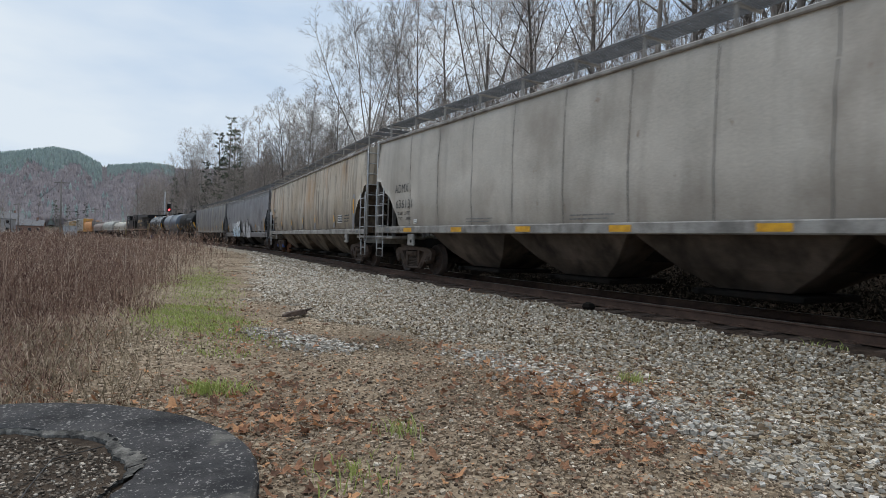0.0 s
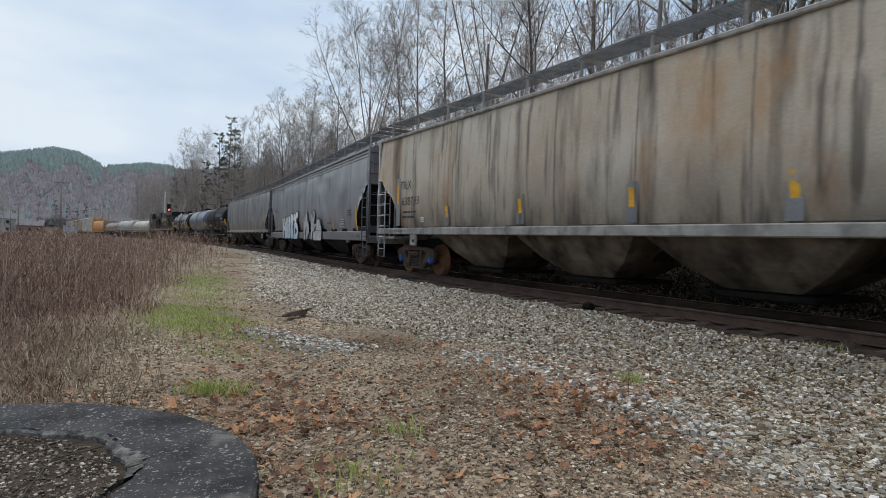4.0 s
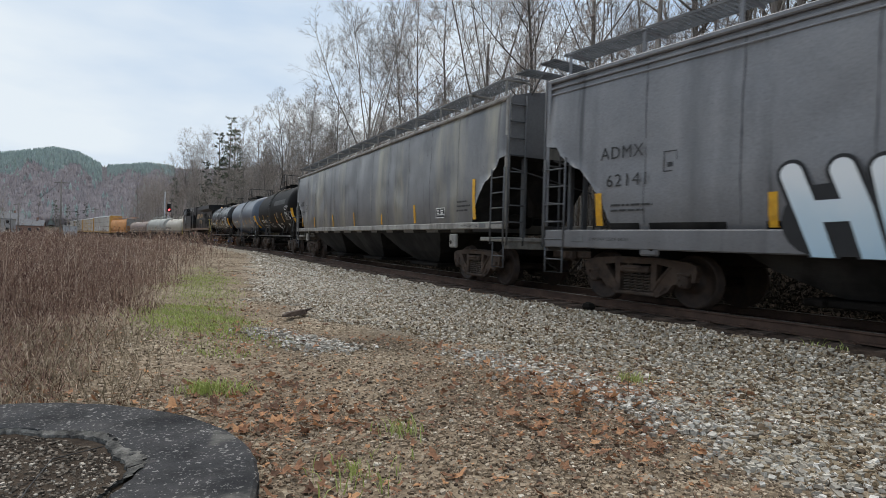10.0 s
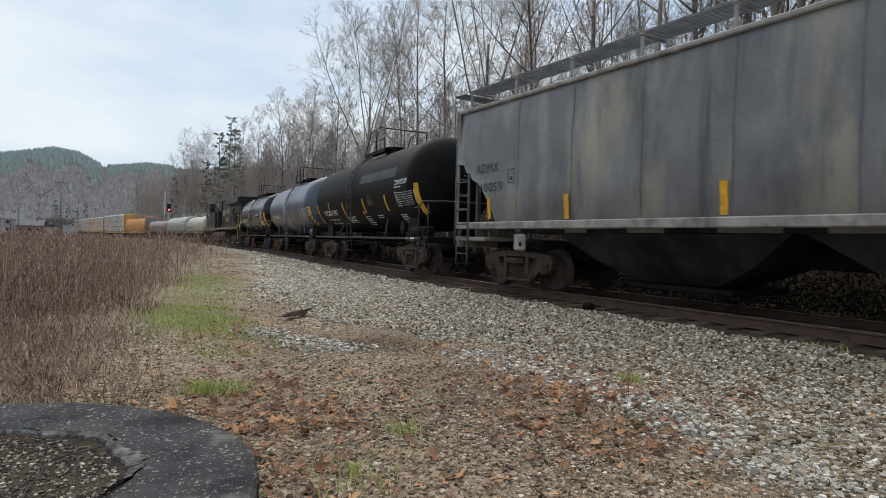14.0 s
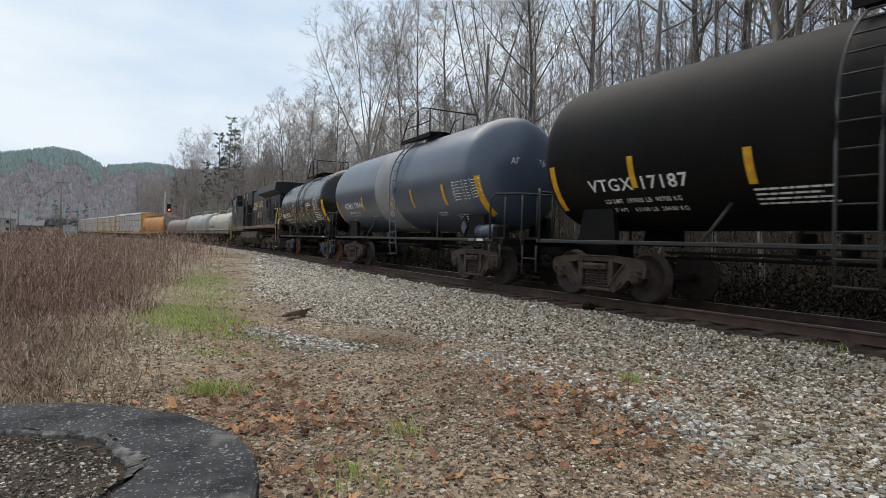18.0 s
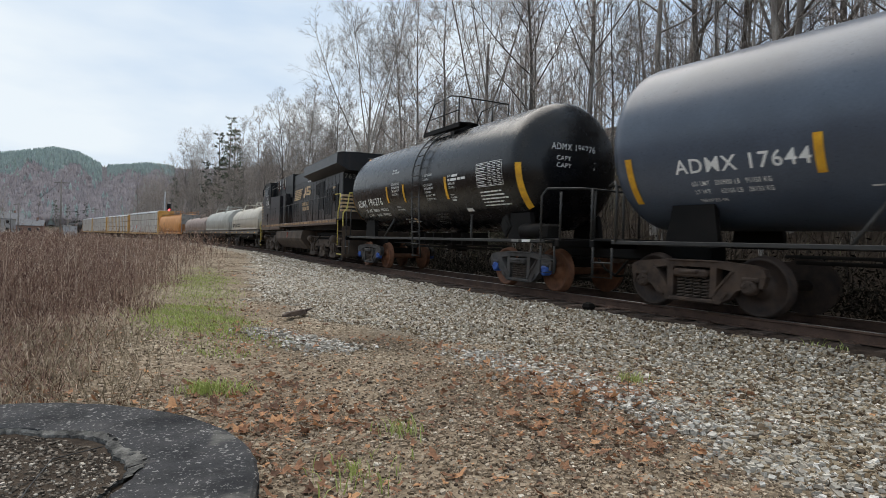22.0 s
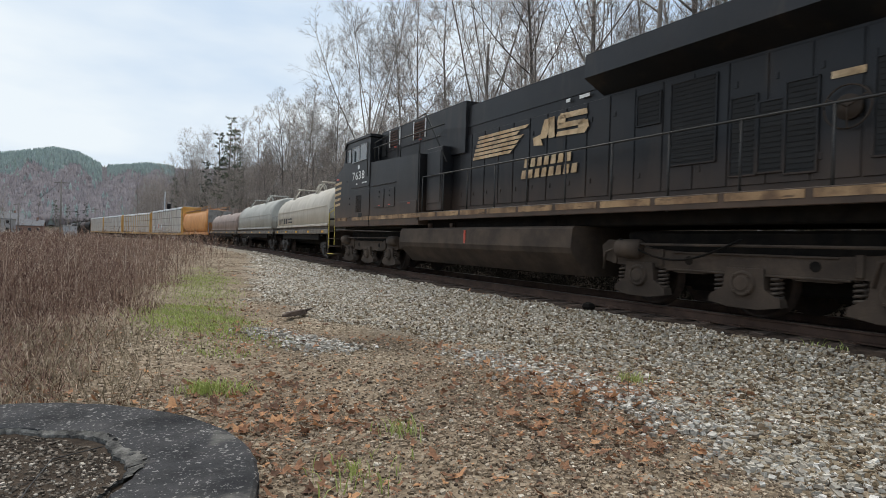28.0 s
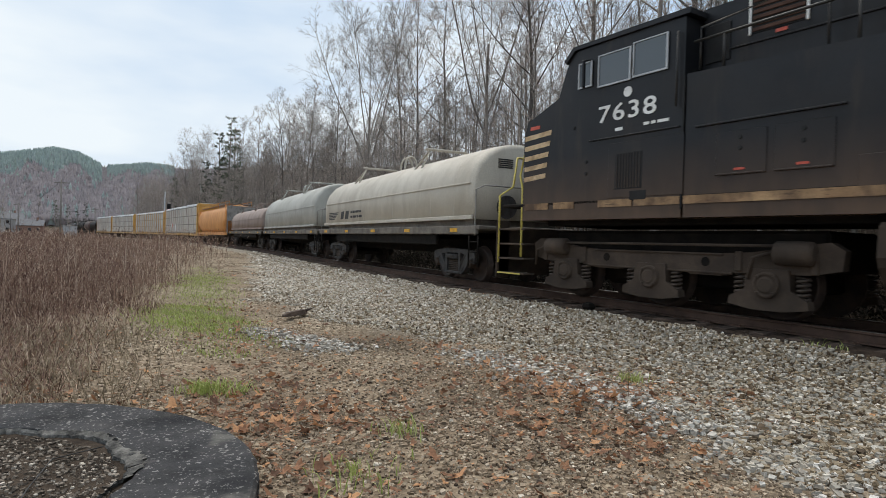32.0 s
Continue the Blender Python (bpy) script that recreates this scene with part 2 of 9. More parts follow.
STEEL_DARK = surface("oily_steel", (0.005, 0.0045, 0.004), (0.013, 0.011, 0.009), 4.0, 0.85, 0.0, 0.3, 60, spec=0.15, dirt=(0.026, 0.018, 0.013), dirt_amt=0.5, dirt_scale=2.5)
BOGIE = surface("bogie_cast_steel", (0.030, 0.020, 0.015), (0.074, 0.051, 0.038), 5.0, 0.8, 0.0, 0.4, 70, dirt=(0.105, 0.058, 0.034), dirt_amt=0.45, dirt_scale=3.0)
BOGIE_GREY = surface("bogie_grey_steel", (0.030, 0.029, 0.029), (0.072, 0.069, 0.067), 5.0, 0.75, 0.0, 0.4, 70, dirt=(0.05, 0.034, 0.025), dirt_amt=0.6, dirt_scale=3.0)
WHEEL = surface("wheel_steel", (0.026, 0.019, 0.016), (0.062, 0.040, 0.030), 6.0, 0.65, 0.2, 0.2, 60)
BLUE_CAP = surface("blue_bearing_cap", (0.02, 0.06, 0.24), (0.03, 0.10, 0.36), 8.0, 0.5)
WHEEL_RUST = surface("fresh_rust_wheel", (0.10, 0.042, 0.022), (0.20, 0.085, 0.042), 6.0, 0.7, 0.1, 0.2, 60)
RAIL = surface("rusty_rail", (0.060, 0.037, 0.028), (0.105, 0.064, 0.047), 3.0, 0.8, 0.0, 0.2, 80, spec=0.25)
RAIL_TOP = surface("worn_rail_head", (0.28, 0.26, 0.25), (0.42, 0.40, 0.38), 3.0, 0.35, 0.9, 0.0, 80)
TIE = surface("weathered_tie_wood", (0.045, 0.031, 0.024), (0.105, 0.074, 0.057), 2.0, 0.9, 0.0, 0.6, 50, stretch=(1, 6, 6), vary=0.4)
WHITE_TEXT = surface("white_stencil_paint", (0.68, 0.68, 0.66), (0.84, 0.84, 0.82), 5.0, 0.6, bump=0)
BLACK_TEXT = surface("black_stencil_paint", (0.02, 0.02, 0.02), (0.05, 0.05, 0.05), 5.0, 0.6, bump=0)
GREY_TEXT = surface("faded_grey_stencil", (0.16, 0.155, 0.15), (0.24, 0.235, 0.225), 5.0, 0.7, bump=0)
YELLOW = surface("yellow_reflector", (0.62, 0.30, 0.015), (0.78, 0.42, 0.03), 6.0, 0.5, bump=0, dirt=(0.2, 0.12, 0.05), dirt_amt=0.35, dirt_scale=6)
RED_LABEL = surface("red_label", (0.5, 0.08, 0.05), (0.6, 0.12, 0.08), 6.0, 0.5, bump=0)
HOP_GREY = surface("light_grey_wagon_paint", (0.45, 0.415, 0.36), (0.575, 0.53, 0.465), 0.5, 0.5, 0, 0.05, 30, dirt=(0.15, 0.125, 0.10), dirt_amt=0.55, dirt_scale=1.0,
                   dirt_stretch=(1.5, 1.5, 0.14), dlo=0.50, dhi=0.78, layers=[((0.30, 0.26, 0.215), 0.7, 0.5, (1, 1, 0.7), 0.50, 0.66), ((0.20, 0.11, 0.06), 0.7, 3.2, (1, 1, 0.5), 0.665, 0.72)],
                   low=(1.2, 2.5, (0.12, 0.095, 0.075), 1.0))
HOP_CREAM = surface("stained_cream_wagon_paint", (0.45, 0.365, 0.265), (0.56, 0.50, 0.41), 0.45, 0.6, 0, 0.06, 30, dirt=(0.050, 0.040, 0.033), dirt_amt=0.85, dirt_scale=1.0,
                    dirt_stretch=(1.9, 1.9, 0.20), dlo=0.50, dhi=0.68, layers=[((0.42, 0.20, 0.055), 0.6, 0.55, (1.2, 1.2, 0.5), 0.56, 0.70), ((0.07, 0.055, 0.044), 0.75, 2.6, (2.0, 2.0, 0.10), 0.545, 0.66)],
                    low=(1.2, 2.9, (0.055, 0.043, 0.034), 1.5))
HOP_SLATE = surface("slate_grey_wagon_paint", (0.180, 0.183, 0.196), (0.245, 0.246, 0.254), 0.6, 0.32, 0, 0.03, 30, dirt=(0.080, 0.081, 0.089), dirt_amt=0.6, dirt_scale=0.8,
                    dirt_stretch=(1.4, 1.4, 0.22), dlo=0.50, dhi=0.72, layers=[((0.045, 0.045, 0.050), 0.75, 1.3, (2.2, 2.2, 0.10), 0.61, 0.70)], low=(0.9, 2.0, (0.085, 0.080, 0.078), 1.1))
HOP_PATCHY = surface("patchy_grey_and_cream_paint", (0.128, 0.129, 0.136), (0.190, 0.190, 0.194), 0.8, 0.32, 0, 0.04, 30, dirt=(0.42, 0.38, 0.265), dirt_amt=0.55, dirt_scale=0.62,
                     dirt_stretch=(1.5, 1.5, 0.30), dlo=0.50, dhi=0.66, layers=[((0.065, 0.066, 0.071), 0.7, 0.7, (1.4, 1.4, 0.5), 0.53, 0.68), ((0.05, 0.05, 0.052), 0.7, 1.6, (2.0, 2.0, 0.11), 0.60, 0.69)], low=(1.3, 2.4, (0.10, 0.092, 0.082), 1.0))
SILL_PALE = surface("pale_sill_paint", (0.25, 0.238, 0.22), (0.36, 0.345, 0.32), 1.5, 0.65, 0, 0.1, 40, dirt=(0.07, 0.06, 0.052), dirt_amt=0.75, dirt_scale=2.0, dirt_stretch=(1.5, 1.5, 1))
# chute grime, also used to paint shade on the body's undersides
CHUTE = surface("grime_and_shade_chute", (0.050, 0.040, 0.032), (0.125, 0.098, 0.078), 1.0, 0.85, 0, 0.2, 40, spec=0.15, dirt=(0.016, 0.013, 0.011), dirt_amt=0.85, dirt_scale=1.3, dirt_stretch=(1.5, 1.5, 0.4))
CHUTE_CREAM = surface("dust_and_shade_tan_chute", (0.075, 0.058, 0.045), (0.20, 0.165, 0.125), 1.0, 0.85, 0, 0.15, 40, spec=0.15, dirt=(0.020, 0.016, 0.013), dirt_amt=0.85, dirt_scale=1.2, dirt_stretch=(1.6, 1.6, 0.4))
CHUTE_GREY = surface("grime_and_shade_grey_chute", (0.015, 0.0145, 0.0145), (0.042, 0.040, 0.038), 1.0, 0.85, 0, 0.2, 40, spec=0.12, dirt=(0.007, 0.0065, 0.006), dirt_amt=0.8, dirt_scale=1.3, dirt_stretch=(1.5, 1.5, 0.4))
GRATING = surface("galvanised_grating", (0.11, 0.112, 0.115), (0.18, 0.182, 0.185), 3.0, 0.6, 0.2, 0.1, 60)
SEAM = surface("weld_seam_grime", (0.10, 0.095, 0.09), (0.17, 0.16, 0.15), 3.0, 0.7, bump=0.1)
SEAM_SLATE = surface("slate_weld_seam", (0.075, 0.078, 0.085), (0.11, 0.112, 0.118), 3.0, 0.65, bump=0.1)
TANK_BLACK = surface("black_tank_paint", (0.0035, 0.0035, 0.0042), (0.0065, 0.0065, 0.0075), 0.8, 0.26, 0, 0.0, 3, spec=0.36)
TANK_DULL = surface("dull_black_tank_paint", (0.0045, 0.0045, 0.0045), (0.009, 0.0085, 0.008), 0.8, 0.6, 0, 0.05, 30, spec=0.12, dirt=(0.026, 0.017, 0.014), dirt_amt=0.25, dirt_scale=0.9)
TANK_BLUE = surface("blue_grey_tank_paint", (0.056, 0.073, 0.104), (0.076, 0.098, 0.134), 0.7, 0.32, 0, 0.02, 30, spec=0.55, dirt=(0.045, 0.055, 0.072), dirt_amt=0.5, dirt_scale=0.8)
TANK_BAND = surface("pale_grey_tank_band", (0.22, 0.22, 0.225), (0.29, 0.29, 0.295), 0.7, 0.5, 0, 0.04, 30, dirt=(0.11, 0.11, 0.115), dirt_amt=0.5, dirt_scale=1.2)
TANK_BROWN = surface("dark_brown_tank_paint", (0.05, 0.03, 0.026), (0.085, 0.05, 0.042), 0.8, 0.6)
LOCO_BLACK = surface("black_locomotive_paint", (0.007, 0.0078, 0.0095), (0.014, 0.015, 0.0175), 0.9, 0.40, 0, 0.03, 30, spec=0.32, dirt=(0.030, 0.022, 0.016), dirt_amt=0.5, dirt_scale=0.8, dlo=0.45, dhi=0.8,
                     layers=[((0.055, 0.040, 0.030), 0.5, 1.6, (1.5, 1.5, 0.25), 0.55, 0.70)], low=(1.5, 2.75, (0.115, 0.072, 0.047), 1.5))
LOCO_GRIME = surface("dusty_brown_running_gear", (0.043, 0.030, 0.0215), (0.086, 0.061, 0.044), 1.6, 0.85, 0, 0.25, 50, dirt=(0.022, 0.0165, 0.0125), dirt_amt=0.55, dirt_scale=2.0)
LOCO_DARK = surface("dark_louvre", (0.008, 0.008, 0.008), (0.015, 0.015, 0.015), 3, 0.7)
GOLD = surface("worn_cream_gold_paint", (0.50, 0.33, 0.17), (0.70, 0.53, 0.33), 2.5, 0.55, 0, 0.05, 60, dirt=(0.10, 0.055, 0.03), dirt_amt=0.65, dirt_scale=3.5)
GOLD_DUSTY = surface("dusty_brown_gold_stripe", (0.19, 0.105, 0.052), (0.44, 0.28, 0.145), 1.6, 0.6, 0, 0.05, 60, dirt=(0.060, 0.034, 0.021), dirt_amt=0.85, dirt_scale=2.2, layers=[((0.05, 0.03, 0.02), 0.8, 5.0, (0.4, 1, 2.0), 0.58, 0.66)])
COIL_DECK = surface("dusty_dark_wagon_deck", (0.12, 0.105, 0.088), (0.22, 0.195, 0.165), 1.6, 0.75, 0, 0.15, 40, dirt=(0.045, 0.037, 0.03), dirt_amt=0.8, dirt_scale=2.0)
TANK_WORN = surface("faded_black_stripe", (0.020, 0.020, 0.021), (0.050, 0.049, 0.048), 1.5, 0.6, bump=0, dirt=(0.008, 0.008, 0.008), dirt_amt=0.8, dirt_scale=2.5)
INTAKE_RUST = surface("rusty_intake_slat", (0.045, 0.022, 0.016), (0.095, 0.045, 0.030), 3.0, 0.8)
HANDRAIL = surface("black_handrail", (0.02, 0.02, 0.02), (0.035, 0.033, 0.03), 3, 0.5)
HANDRAIL_Y = surface("yellow_handrail", (0.50, 0.40, 0.08), (0.62, 0.52, 0.14), 3, 0.5)
COIL_CREAM = surface("pale_grey_hood_paint", (0.47, 0.43, 0.36), (0.56, 0.52, 0.445), 0.7, 0.55, 0, 0.04, 30, dirt=(0.30, 0.255, 0.195), dirt_amt=0.5, dirt_scale=0.9, dirt_stretch=(1.6, 1.6, 0.5))
COIL_GREY = surface("grey_green_hood_paint", (0.38, 0.38, 0.345), (0.46, 0.46, 0.42), 0.7, 0.6, 0, 0.04, 30, dirt=(0.22, 0.20, 0.17), dirt_amt=0.5, dirt_scale=0.9)
COIL_BROWN = surface("faded_brown_hood_paint", (0.27, 0.205, 0.175), (0.35, 0.275, 0.24), 0.8, 0.65, 0, 0.05, 30, dirt=(0.16, 0.125, 0.105), dirt_amt=0.5)
ORANGE = surface("orange_wagon_paint", (0.60, 0.255, 0.070), (0.70, 0.33, 0.11), 0.8, 0.6, 0, 0.05, 30, dirt=(0.36, 0.16, 0.06), dirt_amt=0.5, dirt_scale=1.0, dirt_stretch=(2, 2, 0.4))
RACK_GREY = surface("galvanised_rack_panel", (0.46, 0.43, 0.385), (0.58, 0.55, 0.50), 0.8, 0.6, 0.1, 0.05, 30, dirt=(0.36, 0.22, 0.13), dirt_amt=0.5, dirt_scale=0.7, dirt_stretch=(2, 2, 0.5))
RACK_YELLOW = surface("yellow_rack_frame", (0.55, 0.30, 0.07), (0.66, 0.40, 0.12), 1.0, 0.6, 0, 0.05, 30, dirt=(0.25, 0.12, 0.05), dirt_amt=0.6)
RACK_ROOF = surface("pale_rack_roof", (0.46, 0.47, 0.48), (0.58, 0.59, 0.60), 0.8, 0.5, 0.2)
GRAF_WHITE, _n, _l, _p = mat_new("white_and_blue_spray_paint")
_t, _x, _z, _a = _n.new("ShaderNodeTexCoord"), _n.new("ShaderNodeSeparateXYZ"), _n.new("ShaderNodeTexNoise"), _n.new("ShaderNodeMath")
_z.inputs["Scale"].default_value = 1.6
_a.operation = "MULTIPLY_ADD"
_a.inputs[1].default_value = 0.5
_r = ramp_node(_n, [(0.05, (0.33, 0.49, 0.61)), (0.45, (0.50, 0.61, 0.68)), (0.8, (0.74, 0.765, 0.78))])
_l.new(_t.outputs["Object"], _x.inputs[0])
_l.new(_t.outputs["Object"], _z.inputs["Vector"])
_l.new(_z.outputs["Fac"], _a.inputs[0])
_l.new(_x.outputs["Z"], _a.inputs[2])
_s = _n.new("ShaderNodeMath")
_s.operation = "MULTIPLY"
_s.inputs[1].default_value = 0.55
_l.new(_a.outputs[0], _s.inputs[0])
_l.new(_s.outputs[0], _r.inputs["Fac"])
_l.new(_r.outputs["Color"], _p.inputs["Base Color"])
_p.inputs["Roughness"].default_value = 0.5
GRAF_BLACK = surface("black_spray_paint", (0.010, 0.010, 0.011), (0.018, 0.018, 0.019), 2.0, 0.5, bump=0)
GRAF_SILVER = surface("silver_spray_paint", (0.36, 0.36, 0.37), (0.48, 0.48, 0.49), 2.0, 0.45, 0.1, bump=0)
CONCRETE = surface("dark_tarred_concrete", (0.050, 0.051, 0.055), (0.090, 0.088, 0.089), 3.2, 0.95, 0, 1.0, 90, spec=0.15, dirt=(0.42, 0.405, 0.38), dirt_amt=0.85, dirt_scale=42.0, dlo=0.585, dhi=0.625,
                   layers=[((0.24, 0.228, 0.205), 0.65, 2.6, (1, 1, 1), 0.585, 0.68), ((0.022, 0.022, 0.024), 0.75, 1.5, (1, 1, 1), 0.50, 0.66)])
CONCRETE_PALE = surface("pale_broken_concrete", (0.060, 0.058, 0.055), (0.27, 0.258, 0.235), 9.0, 0.95, 0, 1.0, 60, spec=0.1, dirt=(0.04, 0.04, 0.04), dirt_amt=0.8, dirt_scale=14.0)
BARK = surface("grey_brown_bark", (0.17, 0.145, 0.127), (0.36, 0.325, 0.29), 2.0, 0.95, 0, 0.4, 30, stretch=(3, 3, 0.5), vary=0.45)
TWIG = surface("brown_twigs", (0.37, 0.322, 0.285), (0.54, 0.48, 0.435), 0.4, 0.95, 0, 0.0, 5, vary=0.35, thin=0.45)
PINE = surface("dark_pine_needles", (0.050, 0.068, 0.045), (0.105, 0.125, 0.078), 1.0, 0.9, 0, 0.0, 6, vary=0.4, thin=0.2)
POLE = surface("weathered_pole_wood", (0.16, 0.14, 0.125), (0.27, 0.25, 0.23), 2.0, 0.9, 0, 0.3, 30, stretch=(4, 4, 0.5))
GALV = surface("galvanised_post", (0.36, 0.37, 0.38), (0.48, 0.49, 0.50), 3.0, 0.5, 0.4)
SIGNAL_BLACK = surface("black_signal_housing", (0.010, 0.010, 0.010), (0.02, 0.02, 0.02), 3.0, 0.6)
WALL_WHITE = surface("white_clapboard", (0.36, 0.345, 0.33), (0.44, 0.425, 0.41), 1.5, 0.8)
WALL_BRICK = surface("dull_red_brick", (0.22, 0.13, 0.10), (0.30, 0.18, 0.14), 3.0, 0.9)
ROOF_GREY = surface("grey_shingles", (0.13, 0.13, 0.135), (0.20, 0.20, 0.205), 2.5, 0.9)
PANE, _n, _l, _p = mat_new("window_glass")
_p.inputs["Base Color"].default_value, _p.inputs["Roughness"].default_value = (0.02, 0.025, 0.03, 1), 0.06
CAB_GLASS, _n, _l, _p = mat_new("cab_window_glass")
_p.inputs["Base Color"].default_value, _p.inputs["Roughness"].default_value, _p.inputs["Specular IOR Level"].default_value = (0.05, 0.065, 0.075, 1), 0.05, 0.9
SIGNAL_RED, _n, _l, _p = mat_new("red_signal_lens")
_p.inputs["Base Color"].default_value = (0.6, 0.02, 0.02, 1)
_p.inputs["Emission Color"].default_value, _p.inputs["Emission Strength"].default_value = (1.0, 0.05, 0.06, 1), 5.0
LAMP_AMBER, _n, _l, _p = mat_new("amber_marker_lens")
_p.inputs["Base Color"].default_value = (0.6, 0.35, 0.15, 1)
_p.inputs["Emission Color"].default_value, _p.inputs["Emission Strength"].default_value = (1.0, 0.6, 0.3, 1), 0.8
STONE = islands("ballast_stone", [(0.0, (0.060, 0.042, 0.028)), (0.18, (0.18, 0.128, 0.078)), (0.42, (0.30, 0.238, 0.160)), (0.62, (0.30, 0.278, 0.24)), (0.86, (0.42, 0.37, 0.295)), (1.0, (0.66, 0.615, 0.545))])
STONE_PALER = islands("paler_ballast_stone", [(0.0, (0.16, 0.125, 0.090)), (0.2, (0.34, 0.275, 0.20)), (0.5, (0.47, 0.41, 0.325)), (0.8, (0.56, 0.52, 0.455)), (1.0, (0.78, 0.74, 0.67))])
DIRTY_STONE = islands("oily_ballast_stone", [(0.0, (0.016, 0.012, 0.010)), (0.6, (0.045, 0.034, 0.027)), (1.0, (0.11, 0.09, 0.072))])
PEBBLE = islands("trodden_gravel", [(0.0, (0.065, 0.045, 0.031)), (0.3, (0.20, 0.148, 0.100)), (0.7, (0.34, 0.262, 0.185)), (0.95, (0.46, 0.38, 0.29)), (1.0, (0.66, 0.59, 0.49))])
PALE_STONE = islands("pale_washed_stone", [(0.0, (0.22, 0.19, 0.155)), (0.4, (0.37, 0.34, 0.29)), (0.8, (0.48, 0.45, 0.40)), (1.0, (0.68, 0.65, 0.60))])
LEAF = islands("dead_leaves", [(0.0, (0.13, 0.070, 0.046)), (0.4, (0.26, 0.135, 0.080)), (0.8, (0.38, 0.195, 0.105)), (1.0, (0.58, 0.31, 0.155))], 0.8, 0.0, thin=0.2)
GRASS = islands("green_grass", [(0.0, (0.24, 0.28, 0.085)), (0.5, (0.36, 0.43, 0.125)), (1.0, (0.52, 0.53, 0.25))], 0.8, 0.0, thin=0.3)
RUBBLE = islands("sooty_rubble", [(0.0, (0.045, 0.035, 0.027)), (0.5, (0.125, 0.10, 0.077)), (0.85, (0.27, 0.225, 0.18)), (1.0, (0.55, 0.49, 0.42))])
STRAW = islands("dry_straw", [(0.0, (0.15, 0.115, 0.075)), (0.6, (0.27, 0.215, 0.145)), (1.0, (0.40, 0.33, 0.23))], 0.9, 0.0)
WEED = islands("dead_weed_stalks", [(0.0, (0.050, 0.027, 0.021)), (0.4, (0.175, 0.102, 0.078)), (0.78, (0.36, 0.245, 0.19)), (1.0, (0.72, 0.60, 0.47))], 0.95, 0.0, thin=0.2)
# distant woods: the haze is put into these pale colours
HAZY_BARE = islands("hazy_bare_woods", [(0.0, (0.38, 0.348, 0.36)), (0.5, (0.415, 0.380, 0.392)), (1.0, (0.45, 0.412, 0.42))], 0.95, 0.0, 0.1, 0.2, thin=0.5)
HAZY_PINE = islands("hazy_pines", [(0.0, (0.44, 0.505, 0.495)), (0.6, (0.49, 0.56, 0.535)), (1.0, (0.54, 0.61, 0.565))], 0.95, 0.0, 0.1, 0.2, thin=0.5)
BRUSH_DRY = islands("dry_bank_brush", [(0.0, (0.080, 0.062, 0.045)), (0.5, (0.160, 0.126, 0.092)), (0.85, (0.240, 0.196, 0.148)), (1.0, (0.136, 0.144, 0.068))], 0.95, 0.0)
BACK_WOOD = islands("back_woods_bark", [(0.0, (0.22, 0.187, 0.163)), (0.5, (0.34, 0.297, 0.263)), (1.0, (0.48, 0.43, 0.39))], 0.95, 0.0, thin=0.4)
EVERGREEN = islands("dull_evergreen_leaves", [(0.0, (0.030, 0.032, 0.020)), (0.45, (0.070, 0.074, 0.043)), (0.8, (0.115, 0.110, 0.070)), (1.0, (0.17, 0.135, 0.095))], 0.7, 0.0, thin=0.25)
# near-black leaves: the shade behind the train is in their colour
VINE_SHADED = islands("shaded_bank_leaves", [(0.0, (0.007, 0.006, 0.005)), (0.6, (0.014, 0.012, 0.009)), (1.0, (0.024, 0.021, 0.014))], 0.95, 0.0, 0.1)
# coils paler than the bogie: the light they catch is in the colour
SPRING_STEEL = surface("lit_spring_steel", (0.050, 0.037, 0.029), (0.105, 0.080, 0.064), 8.0, 0.75, 0.1, 0.1, 60)
# brush low on the bank, darkened to hold the shade there
BRUSH_SHADED = islands("shaded_trackside_brush", [(0.0, (0.016, 0.012, 0.009)), (0.5, (0.040, 0.030, 0.021)), (0.9, (0.080, 0.062, 0.044)), (1.0, (0.12, 0.10, 0.075))], 0.95, 0.0)


